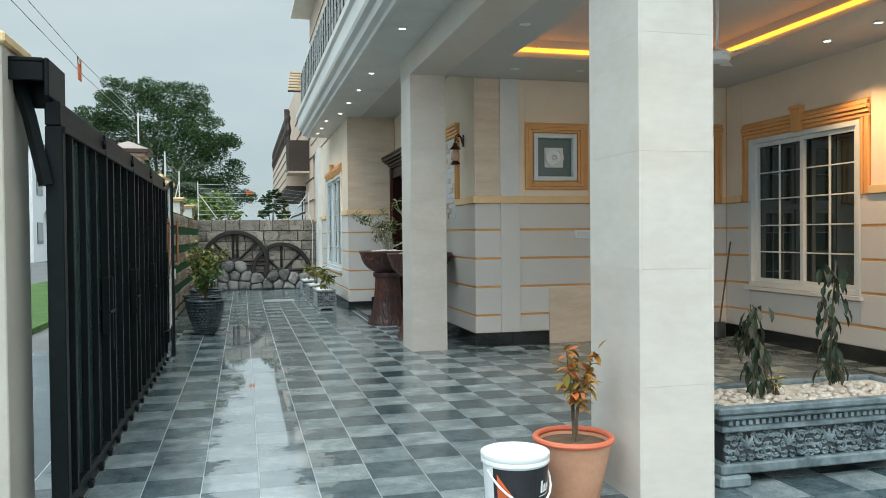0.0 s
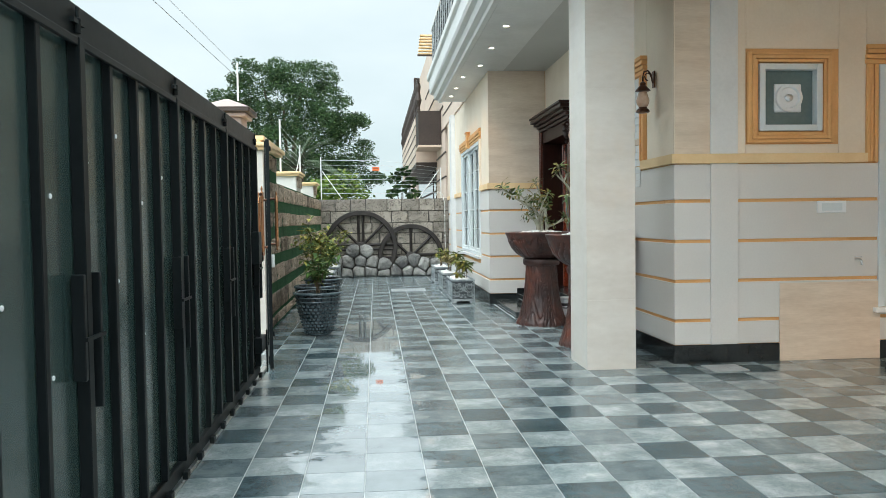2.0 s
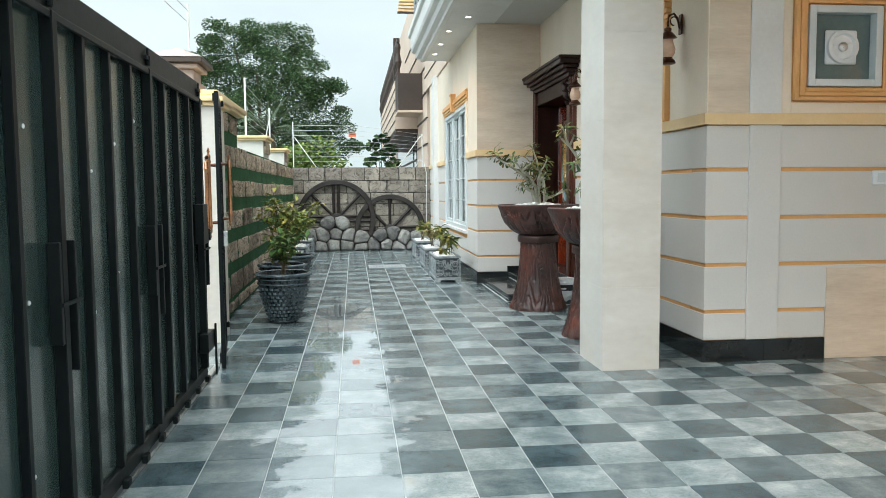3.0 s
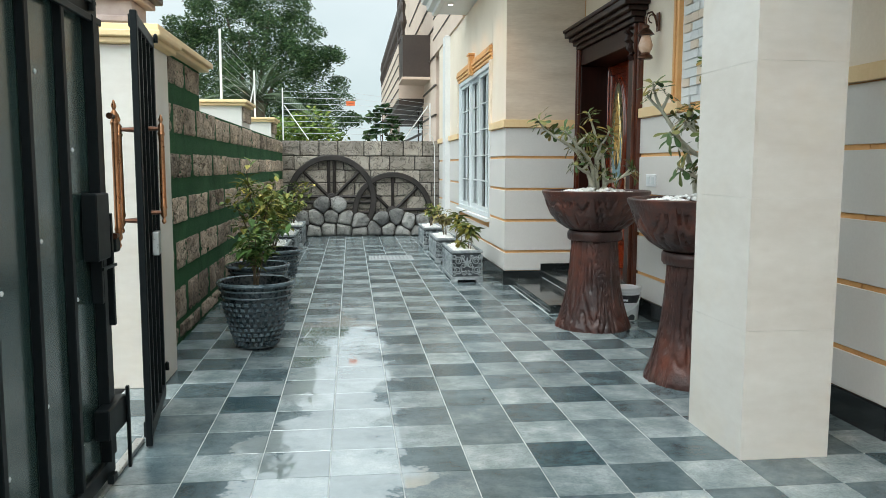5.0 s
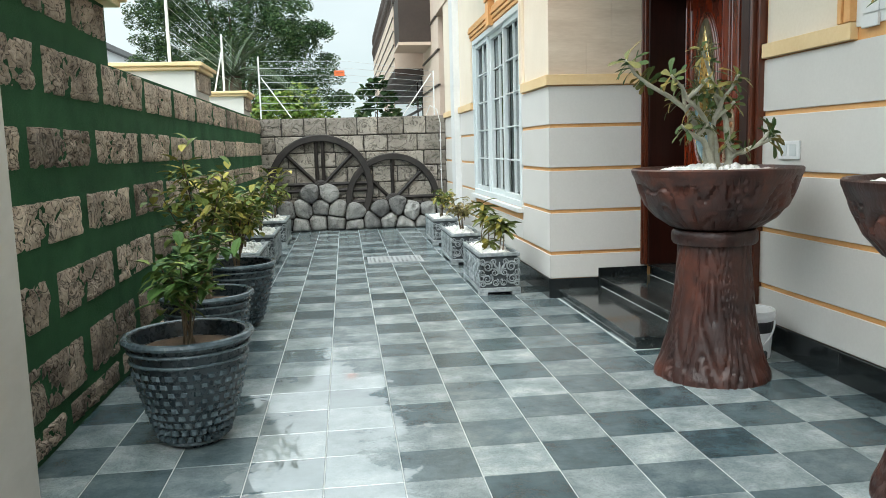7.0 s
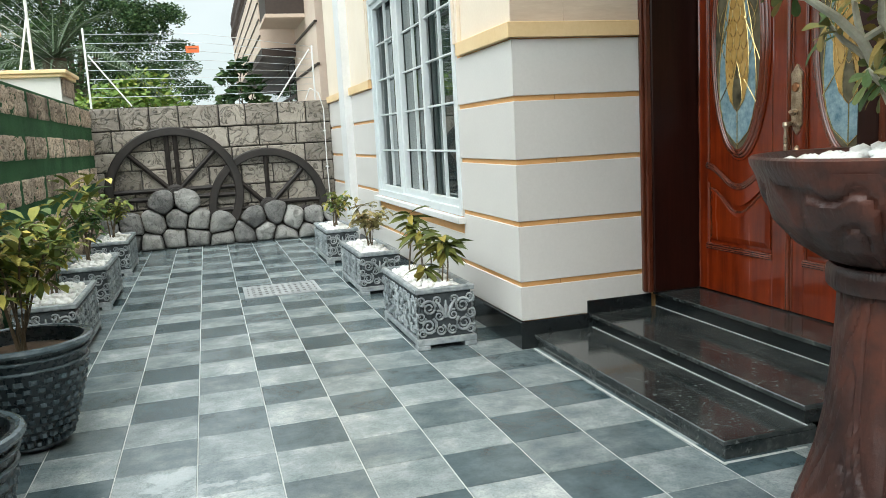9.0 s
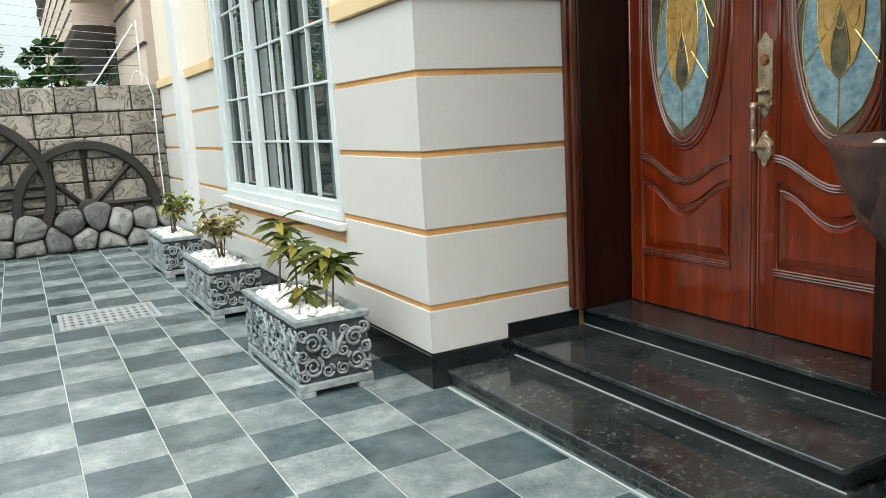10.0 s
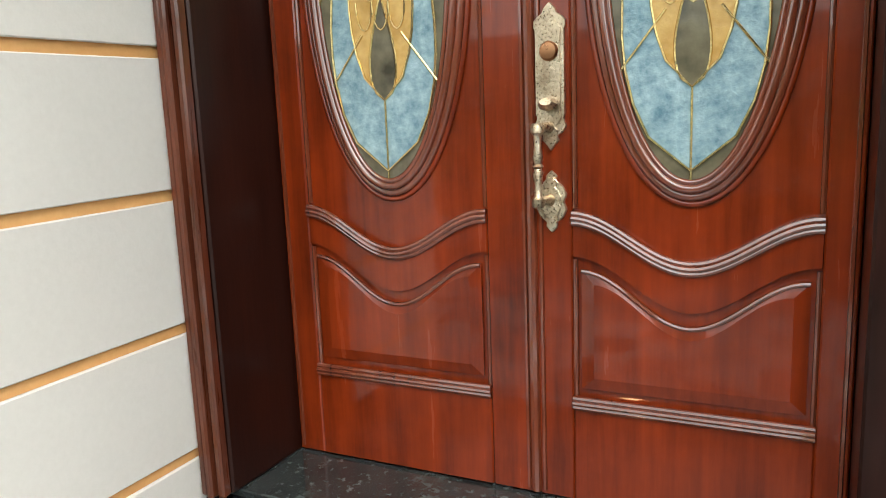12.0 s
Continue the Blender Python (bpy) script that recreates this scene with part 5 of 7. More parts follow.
# gate post with roller bracket, on the street side
gp = thing("gate_post", "cream street-side gate post with ochre cap", "pillar", pose(-1.38, 4.20, 0))
part("shaft", boxes((-0.32, 0.32, -0.22, 0.22, -0.11, 2.33), bevel=0.006), M["post_paint"], gp)
part("cap", boxes((-0.34, 0.34, -0.24, 0.24, 2.331, 2.385), bevel=0.01), M["band"], gp)
rb = thing("roller_bracket", "black steel roller bracket over the gate end", "bracket", pose(-1.05, 4.18, 2.14))
part("channel", boxes((-0.75, 0.14, -0.10, 0.10, 0.135, 0.155), bevel=0.004), M["black"], rb)
part("back_plate", boxes((-0.75, 0.14, 0.081, 0.10, -0.06, 0.134), bevel=0.004), M["black"], rb)
part("front_plate", boxes((-0.75, 0.14, -0.10, -0.085, 0.045, 0.134), bevel=0.004), M["black"], rb)
part("end_plate", boxes((0.141, 0.165, -0.10, 0.26, -0.03, 0.155), bevel=0.006), M["black"], rb)
for x in (-0.27, -0.06):
    part("roller", lathe(((0.03, 0), (0.032, 0.005), (0.032, 0.055), (0.03, 0.06)), 14), M["plastic"], rb, "white nylon roller", pose(x, -0.03, -0.03), True)
br = bmesh.new()
tube(br, [(0.0, 0.0, 0.08), (0.06, -0.02, -0.12), (0.13, -0.04, -0.45)], 0.032, 4)
part("brace", br, M["black"], rb)


# ---- urns, pots, planters ----
def urn(x, y, turnz):
    u = thing("urn_planter", "dark red-brown concrete urn shaped like a tree stump with a bowl", "urn", pose(x, y, 0, 0, 0, turnz), "stump urns by the entrance")

    def grooved(profile, step, depth, seed, stretch, n=150):
        """Turned body with wandering carved grain."""
        pts = []
        for (r0, z0), (r1, z1) in zip(profile, profile[1:]):
            m = max(1, round(math.hypot(r1 - r0, z1 - z0) / step))
            pts += [(r0 + (r1 - r0) * i / m, z0 + (z1 - z0) * i / m) for i in range(m)]
        pts.append(profile[-1])

        def carve(a, z):
            p = Vector((1.5 * math.cos(a) + seed, 1.5 * math.sin(a), stretch * z))
            g = noise.noise(p) + 0.25 * noise.noise(p * 2.3)
            s = math.sin(34 * g)
            return 0.02 * noise.noise(p * 2) - depth * max(0.0, 1 - (1 + s) / 0.55)
        return lathe(pts, n, None, carve)

    ped = ((0.325, 0.0), (0.320, 0.03), (0.292, 0.10), (0.258, 0.22), (0.230, 0.36), (0.212, 0.52), (0.202, 0.66), (0.198, 0.76))
    part("pedestal", grooved(ped, 0.012, 0.045, x * 7, 1.0), M["bark"], u, "", None, True)
    part("collar", lathe(((0.20, 0.755), (0.220, 0.758), (0.230, 0.772), (0.232, 0.80), (0.230, 0.826), (0.220, 0.838), (0.20, 0.84)), 48, None, lambda a, z: 0.012 * math.sin(5 * a) + 0.008 * math.sin(13 * a)), M["bark"], u, "", None, True)
    bowl = ((0.19, 0.838), (0.250, 0.858), (0.322, 0.905), (0.385, 0.975), (0.424, 1.06), (0.448, 1.14))
    part("bowl", grooved(bowl, 0.009, 0.045, x * 3 + 4, 1.6, 170), M["bark"], u, "", None, True)
    part("lip", lathe(((0.43, 1.10), (0.450, 1.142), (0.458, 1.158), (0.459, 1.174), (0.450, 1.182), (0.437, 1.180), (0.428, 1.165), (0.415, 1.13)), 64, None, lambda a, z: 0.006 * math.sin(7 * a)), M["bark"], u, "", None, True)
    rng = random.Random(int(x * 100))
    ps = bmesh.new()
    box(ps, -0.28, 0.28, -0.28, 0.28, 1.10, 1.13)
    for k in range(240):
        r, a = 0.40 * math.sqrt(rng.random()), rng.uniform(0, 6.283)
        s = rng.uniform(0.018, 0.034)
        stone(ps, (r * math.cos(a), r * math.sin(a), 1.135 + 0.06 * (1 - r / 0.4) + rng.uniform(0, 0.012)), (s, s * 0.85, s * 0.65), rng, sub=1)
    pe = new("pebbles", mesh_of("pebbles", ps))
    pe.data.materials.append(M["pebble"])
    pe.matrix_basis = pose(x, y, 0, 0, 0, turnz)
    smooth(pe, 80)
    tagged(pe, "white pebbles filling the stump urn", "pebbles", "", "stuff")
    return u


urn(2.265, 12.45, 20)
urn(2.405, 10.72, 140)


def adenium(x, y, z, seed, tips):
    """Desert rose: grey stems from one root out to the given tips, with whorls of blunt leaves."""
    rng = random.Random(seed)
    t = thing("desert_rose", "desert rose with forked grey stems and leaf whorls in an urn", "plant", pose(x, y, z), "desert roses in the urns")

    def whorl(tip, d, n, size):
        bm = bmesh.new()
        o = d.orthogonal().normalized()
        for q in range(n):
            s = Matrix.Rotation(2.4 * q, 3, d) @ o
            al = (s * rng.uniform(0.7, 1.1) + d * rng.uniform(-0.2, 0.8)).normalized()
            leaf(bm, tip - d * 0.005 * q, al, d, size * rng.uniform(0.75, 1.15), size * rng.uniform(0.30, 0.42), 0.10, rng.uniform(0.05, 0.5), BLUNT)
        part("leaf_whorl", bm, M["leaf_rosette"], t)

    for k, (tx, ty, tz) in enumerate(tips):
        end = Vector((tx, ty, tz))
        root = Vector((0.06 * rng.uniform(-1, 1) + 0.05 * tx, 0.06 * rng.uniform(-1, 1) + 0.05 * ty, -0.05))
        side = Vector((rng.uniform(-1, 1), rng.uniform(-1, 1), 0)) * 0.10 * end.length
        pts = []
        for i in range(8):
            f = i / 7
            p = root.lerp(end, f) + side * math.sin(math.pi * f) + Vector((-tx, -ty, abs(tz))) * 0.30 * math.sin(math.pi * f) * (1 - f)
            pts.append(p + Vector((rng.gauss(0, 1), rng.gauss(0, 1), 0)) * (0.008 if 0 < i < 7 else 0))
        bm = bmesh.new()
        tube(bm, pts, [0.020 * (1 - 0.62 * i / 7) for i in range(8)], 8)
        part("stem", bm, M["stem"], t, "", None, True)
        whorl(end, (pts[-1] - pts[-3]).normalized(), rng.randint(11, 16), rng.uniform(0.095, 0.125))
        for q in range(rng.randint(2, 4)):
            i = rng.randint(3, 5)
            d = Vector((rng.uniform(-1, 1), rng.uniform(-1, 1), rng.uniform(0.3, 1.1))).normalized()
            tip = pts[i] + d * rng.uniform(0.07, 0.16)
            bm = bmesh.new()
            tube(bm, [pts[i], pts[i].lerp(tip, 0.55) + Vector((0, 0, -0.008)), tip], [0.012, 0.010, 0.008], 6)
            part("side_stem", bm, M["stem"], t, "", None, True)
            whorl(tip, d, rng.randint(5, 9), rng.uniform(0.06, 0.09))
    return t


adenium(2.28, 12.45, 1.18, 3, ((-0.52, 0.05, 0.60), (-0.33, -0.12, 0.50), (-0.08, 0.05, 0.66), (0.06, -0.1, 0.50), (-0.20, 0.15, 0.40), (-0.24, -0.05, 0.24), (0.30, -0.08, 0.17), (0.08, 0.2, 0.36)))
adenium(2.46, 10.72, 1.18, 8, ((-0.36, 0.1, 0.74), (-0.30, -0.05, 0.42), (-0.27, -0.12, 0.20), (-0.12, 0.08, 0.60), (0.02, -0.08, 0.52), (0.12, 0.1, 0.78), (0.25, -0.02, 0.60), (0.20, 0.16, 0.42), (-0.08, -0.15, 0.86)))


def basket_pot(x, y, r, h, turnz):
    p = thing("basket_pot", "blue-grey glazed clay pot with a basket-weave body", "pot", pose(x, y, 0, 0, 0, turnz), "basket pots along the boundary wall")
    k = r / 0.28
    part("body", lathe(((0.118 * k, 0.0), (0.128 * k, 0.02), (0.178 * k, 0.22 * h), (0.220 * k, 0.45 * h), (0.245 * k, 0.66 * h), (0.254 * k, 0.80 * h), (0.262 * k, 0.90 * h), (0.270 * k, 0.965 * h), (0.268 * k, 0.99 * h), (0.250 * k, 0.99 * h), (0.238 * k, 0.86 * h)), 44), M["potdark"], p, "", None, True)
    for z, rr in ((0.79, 0.258), (0.885, 0.266), (0.970, 0.276), (0.05, 0.140)):
        bm = bmesh.new()
        n = 40
        tube(bm, [(rr * k * math.cos(2 * math.pi * q / n), rr * k * math.sin(2 * math.pi * q / n), z * h) for q in range(n)], 0.017 * k if z > 0.9 else 0.008 * k, 8, True)
        part("rim" if z > 0.9 else "hoop", bm, M["potgrey"], p, "", None, True)
    weave = bmesh.new()
    for row in range(9):
        f = 0.10 + 0.075 * row
        rr = (0.128 + (0.254 - 0.128) * (f / 0.78) ** 0.72) * k
        for q in range(26):
            a = 2 * math.pi * (q + 0.5 * (row % 2)) / 26
            m = Matrix.Translation((rr * math.cos(a), rr * math.sin(a), f * h)) @ Matrix.Rotation(a, 4, "Z")
            w, hh = rr * math.pi / 26 * 0.78, 0.028 * h
            vs = [weave.verts.new(m @ Vector(c)) for c in ((-0.004, -w, -hh), (-0.004, w, -hh), (-0.004, w, hh), (-0.004, -w, hh), (0.013, -w * 0.5, -hh * 0.6), (0.013, w * 0.5, -hh * 0.6), (0.013, w * 0.5, hh * 0.6), (0.013, -w * 0.5, hh * 0.6))]
            for fc in ((4, 5, 6, 7), (0, 1, 5, 4), (1, 2, 6, 5), (2, 3, 7, 6), (3, 0, 4, 7)):
                weave.faces.new([vs[i] for i in fc])
    part("weave", weave, M["potgrey"], p, "raised basket weave")
    part("soil", lathe(((0.222 * k, 0.80 * h), (0.224 * k, 0.86 * h), (0.12 * k, 0.885 * h), (0.02, 0.88 * h)), 24), M["soil"], p, "dry brown soil", None, True)
    return p


def shrub(x, y, z, seed, height, spread, material, leaves=180, size=(0.05, 0.085), label="leafy green shrub growing in a clay pot", name="potted_shrub", stems=6, lean=(0, 0)):
    rng = random.Random(seed)
    t = thing(name, label, "plant", pose(x, y, z))
    twigs = []
    for k in range(stems):
        a = 2 * math.pi * k / stems + rng.uniform(-0.5, 0.5)
        o = spread * rng.uniform(0.3, 1.0)
        end = Vector((o * math.cos(a) + lean[0], o * math.sin(a) + lean[1], height * rng.uniform(0.65, 1.0)))
        mid = Vector((end.x * 0.35, end.y * 0.35, end.z * 0.55))
        bm = bmesh.new()
        tube(bm, [(rng.uniform(-.03, .03), rng.uniform(-.03, .03), -0.03), mid, end], [0.009, 0.006, 0.003], 5)
        part("stem", bm, M["twig"], t)
        twigs.append((mid, end))
    per = max(4, leaves // stems)
    for mid, end in twigs:
        bm = bmesh.new()
        for q in range(per):
            f = rng.uniform(0.0, 1.08)
            p = mid.lerp(end, f) + Vector((rng.gauss(0, 1), rng.gauss(0, 1), rng.gauss(0, 0.8))) * spread * 0.16
            d = sphere_dir(rng, -0.5, 0.8)
            leaf(bm, p, d, (0, 0, 1), rng.uniform(*size), rng.uniform(*size) * 0.5, 0.2, rng.uniform(0.1, 0.5))
        part("foliage", bm, material, t)
    return t


for (x, y, r, h, tz), (seed, hh, sp, n, mat) in zip(
        ((-0.54, 11.95, 0.285, 0.52, 10), (-0.66, 13.12, 0.275, 0.50, 50), (-0.64, 14.42, 0.285, 0.50, 80)),
        ((21, 0.55, 0.24, 260, "leaf_green"), (22, 0.95, 0.26, 240, "leaf_yellow"), (23, 0.75, 0.34, 420, "leaf_yellow"))):
    basket_pot(x, y, r, h, tz)
    shrub(x, y, h * 0.87, seed, hh, sp, M[mat], n, (0.07, 0.12))


def scroll_relief(parent, m, w, h, mat):
    """Mirrored raised scrolls and a central leaf on a planter panel of size w x h (local x right, y out, z up)."""
    for s in (-1, 1):
        for cx, cz, r0, turns, ph in ((0.28, 0.70, 0.13, 1.4, 0.3), (0.30, 0.28, 0.14, 1.5, 2.2), (0.12, 0.50, 0.09, 1.2, 1.2), (0.42, 0.50, 0.09, 1.3, 3.4), (0.41, 0.12, 0.08, 1.2, 0.8), (0.40, 0.88, 0.08, 1.2, 4.0), (0.10, 0.16, 0.09, 1.3, 2.0), (0.14, 0.86, 0.08, 1.2, 5.0)):
            bm = bmesh.new()
            pts = []
            for i in range(22):
                f = i / 21
                a = ph + s * 0 + (turns + 0.35) * 2 * math.pi * f
                r = r0 * h * (1.42 - 1.1 * f)
                pts.append((s * (cx * w + r * math.cos(a)), -0.004, cz * h + r * math.sin(a)))
            tube(bm, pts, [(0.0085 if r0 > 0.1 else 0.0065) * (1.15 - 0.5 * i / 21) for i in range(22)], 6)
            part("scroll", bm, mat, parent, "", m, True)
    bm = bmesh.new()
    for dx in (-0.07, 0, 0.07):
        tube(bm, [(dx * w * 0.2, -0.004, 0.45 * h), (dx * w * 0.9, -0.008, 0.65 * h), (dx * w * 2.2, -0.003, 0.86 * h)], [0.008, 0.014, 0.004], 6)
    part("palmette", bm, mat, parent, "", m, True)


def box_planter(x, y, w, d, h, label="silver-washed cement planter box with scroll relief"):
    """x, y: front corner nearest the court entrance; w across, d along the court."""
    p = thing("planter_box", label, "planter", pose(x + w / 2, y + d / 2, 0), "scroll planter boxes")
    hw, hd = w / 2, d / 2
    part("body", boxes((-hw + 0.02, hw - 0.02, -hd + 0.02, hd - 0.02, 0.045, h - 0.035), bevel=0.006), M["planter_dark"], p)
    t = 0.035
    for s in ((-hw, hw, -hd, -hd + t), (-hw, hw, hd - t, hd), (-hw, -hw + t, -hd + t, hd - t), (hw - t, hw, -hd + t, hd - t)):
        part("rim", boxes((s[0], s[1], s[2], s[3], h - 0.034, h), bevel=0.006), M["planter"], p)
        part("base_rail", boxes((s[0], s[1], s[2], s[3], 0.03, 0.07), bevel=0.005), M["planter"], p)
    for sx in (-1, 1):
        for sy in (-1, 1):
            part("foot", boxes((sx * (hw - 0.04) - 0.04, sx * (hw - 0.04) + 0.04, sy * (hd - 0.04) - 0.04, sy * (hd - 0.04) + 0.04, 0, 0.03), bevel=0.004), M["planter"], p)
    hh = h - 0.12
    scroll_relief(p, pose(0, -hd + 0.012, 0.075), w, hh, M["planter"])
    for q in range(3):
        scroll_relief(p, pose(-hw + 0.012, hd - d * (q + 0.5) / 3, 0.075, 0, 0, -90), d / 3, hh, M["planter"])
        scroll_relief(p, pose(hw - 0.012, -hd + d * (q + 0.5) / 3, 0.075, 0, 0, 90), d / 3, hh, M["planter"])
    rng = random.Random(int(100 * y))
    ps = bmesh.new()
    box(ps, -hw + t + 0.002, hw - t - 0.002, -hd + t + 0.002, hd - t - 0.002, h - 0.034, h - 0.030)
    for k in range(150):
        s = rng.uniform(0.018, 0.034)
        px, py = rng.uniform(-hw + 0.06, hw - 0.06), rng.uniform(-hd + 0.06, hd - 0.06)
        stone(ps, (px, py, h - 0.024 + 0.032 * (1 - abs(px) / hw) * rng.random()), (s, s * 0.85, s * 0.65), rng, sub=1)
    pe = new("pebbles", mesh_of("pebbles", ps))
    pe.data.materials.append(M["pebble"])
    pe.matrix_basis = pose(x + w / 2, y + d / 2, 0)
    smooth(pe, 80)
    tagged(pe, "white pebbles filling a planter box", "pebbles", "", "stuff")
    return p


def seedlings(x, y, z):
    """Thin bare stems, each topped by a drooping tuft of long leaves."""
    rng = random.Random(52)
    t = thing("planter_plant", "young plants with bare stems and drooping olive leaf tufts", "plant", pose(x, y, z))
    for dx, dy, hh, n in ((-0.05, 0.30, 0.36, 20), (0.0, 0.13, 0.27, 20), (0.03, 0.02, 0.20, 15), (-0.02, -0.10, 0.10, 9), (0.04, -0.20, 0.26, 18), (0.06, -0.24, 0.21, 14)):
        top = Vector((dx + rng.uniform(-0.03, 0.03), dy + rng.uniform(-0.03, 0.03), hh))
        bm = bmesh.new()
        tube(bm, [(dx, dy, -0.03), ((dx + top.x) / 2 + 0.006, (dy + top.y) / 2, hh * 0.5), top], [0.006, 0.005, 0.004], 6)
        part("stem", bm, M["twig"], t)
        bm = bmesh.new()
        for q in range(n):
            a = 2.4 * q + rng.uniform(-0.3, 0.3)
            leaf(bm, top + Vector((0, 0, 0.005 * q - 0.05)), (math.cos(a), math.sin(a), rng.uniform(-0.5, 0.7)), (rng.uniform(-0.7, 0.7), rng.uniform(-0.7, 0.7), 1), rng.uniform(0.11, 0.17), rng.uniform(0.045, 0.062), 0.2, rng.uniform(0.3, 0.7))
        part("leaf_tuft", bm, M["leaf_tuft"], t)


for k, (x, y, w, d, h) in enumerate(((1.36, 15.08, 0.38, 0.95, 0.385), (1.37, 16.98, 0.36, 0.95, 0.36), (1.37, 18.86, 0.36, 0.95, 0.365), (-1.02, 15.9, 0.38, 0.95, 0.375), (-1.02, 17.55, 0.38, 0.95, 0.375), (-1.02, 19.42, 0.38, 0.95, 0.375))):
    box_planter(x, y, w, d, h)
    mat = ("leaf_yellow", "leaf_pale", "leaf_yellow", "leaf_yellow", "leaf_green", "leaf_yellow")[k]
    if k == 0:
        seedlings(x + w / 2, y + 0.40, h)
        continue
    shrub(x + w / 2, y + 0.42, h, 40 + k, 0.42 if k < 3 else 0.55, 0.19, M[mat], 150, (0.09, 0.16) if k == 0 else (0.06, 0.11), "small leafy plant growing in a planter box", "planter_plant", 5, (0.03, -0.05))

# wide planter in the porch with wilted plants
bp = thing("wide_planter", "wide silver-blue cement planter with classical relief and bracket feet", "planter", pose(3.32, 4.08, 0))
W, D, H = 0.80, 0.33, 0.46
part("base", boxes((-W + 0.05, W - 0.05, -D + 0.05, D - 0.05, 0.07, 0.13), bevel=0.01), M["planter_teal"], bp)
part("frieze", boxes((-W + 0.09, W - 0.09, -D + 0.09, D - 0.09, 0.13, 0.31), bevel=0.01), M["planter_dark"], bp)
part("dentil_course", boxes((-W + 0.05, W - 0.05, -D + 0.05, D - 0.05, 0.31, 0.345), bevel=0.006), M["planter_teal"], bp)
part("cornice", boxes((-W + 0.02, W - 0.02, -D + 0.02, D - 0.02, 0.385, 0.42), bevel=0.01), M["planter_teal"], bp)
part("neck", boxes((-W + 0.06, W - 0.06, -D + 0.06, D - 0.06, 0.3455, 0.3845)), M["planter_dark"], bp)
for s in ((-W, W, -D, -D + 0.07), (-W, W, D - 0.07, D), (-W, -W + 0.07, -D + 0.07, D - 0.07), (W - 0.07, W, -D + 0.07, D - 0.07)):
    part("rim", boxes((s[0], s[1], s[2], s[3], 0.4205, H), bevel=0.008), M["planter_teal"], bp)
for k in range(34):
    x = -W + 0.085 + k * 0.0425
    part("dentil", boxes((x, x + 0.024, -D + 0.038, -D + 0.06, 0.352, 0.378)), M["planter_teal"], bp)
for k in range(5):
    scroll_relief(bp, pose(-W + 0.09 + 0.138 + 0.276 * k - 0.0, -D + 0.088, 0.125), 0.30, 0.18, M["planter_teal"])
for sx in (-1, 1):
    for sy in (-1, 1):
        part("foot", boxes((sx * (W - 0.13) - 0.10, sx * (W - 0.13) + 0.10, sy * (D - 0.09) - 0.06, sy * (D - 0.09) + 0.06, 0, 0.07), bevel=0.015), M["planter_teal"], bp)
rng = random.Random(77)
ps = boxes((-W + 0.071, W - 0.071, -D + 0.071, D - 0.071, 0.421, 0.435))
for k in range(130):
    s = rng.uniform(0.02, 0.042)
    stone(ps, (rng.uniform(-W + 0.12, W - 0.12), rng.uniform(-D + 0.12, D - 0.12), 0.436 + rng.uniform(0, 0.012)), (s, s * 0.8, s * 0.5), rng, sub=1)
pe = new("pebbles", mesh_of("pebbles", ps))
pe.data.materials.append(M["pebble_tan"])
pe.matrix_basis = pose(3.32, 4.08, 0)
tagged(smooth(pe, 80), "tan and white pebbles filling the wide planter", "pebbles", "", "stuff")


def wilted(x, y, z, h, seed):
    rng = random.Random(seed)
    t = thing("wilted_plant", "wilted plant with dark drooping leaves in a planter", "plant", pose(x, y, z), "wilted plants in the wide planter")
    top = Vector((rng.uniform(-0.03, 0.05), 0, h))
    bm = bmesh.new()
    tube(bm, [(0, 0, -0.02), (0.02, 0.01, h * 0.5), top], [0.009, 0.007, 0.004], 6)
    part("stem", bm, M["twig"], t)
    bm = bmesh.new()
    for q in range(95):
        f = rng.uniform(0.12, 1.0)
        a = rng.uniform(0, 6.283)
        b = Vector((0.02 * math.cos(a), 0.02 * math.sin(a), h * f)) + Vector((rng.uniform(-0.05, 0.06), rng.uniform(-0.06, 0.06), 0))
        leaf(bm, b, (0.6 * math.cos(a), 0.6 * math.sin(a), -0.9), (math.cos(a), math.sin(a), 0.4), rng.uniform(0.07, 0.12), rng.uniform(0.025, 0.045), 0.3, 0.3)
    part("foliage", bm, M["leaf_dark"], t)


wilted(2.95, 4.05, 0.44, 0.56, 1)
wilted(3.58, 4.15, 0.44, 0.80, 2)
shrub(3.10, 4.05, 0.45, 88, 0.12, 0.06, M["leaf_pale"], 30, (0.04, 0.07), "small yellow dry plant among pebbles", "planter_plant", 4)

# terracotta pot with a croton, paint bucket beside it
tp = thing("terracotta_pot", "plain terracotta pot with a red rim beside the pillar", "pot", pose(1.72, 3.90, 0))
part("body", lathe(((0.135, 0), (0.14, 0.01), (0.20, 0.30), (0.205, 0.315), (0.19, 0.315), (0.18, 0.26)), 40), M["terracotta"], tp, "", None, True)
bm = bmesh.new()
tube(bm, [(0.205 * math.cos(q * math.pi / 20), 0.205 * math.sin(q * math.pi / 20), 0.328) for q in range(40)], 0.017, 8, True)
part("rim", bm, M["terracotta_rim"], tp, "red rolled rim", None, True)
part("soil", lathe(((0.17, 0.24), (0.188, 0.30), (0.05, 0.31), (0.01, 0.305)), 24), M["soil"], tp, "", None, True)
cr = shrub(1.72, 3.90, 0.30, 61, 0.52, 0.11, M["leaf_croton"], 130, (0.05, 0.095), "croton with red, orange and green leaves", "croton", 4, (0.06, 0.02))


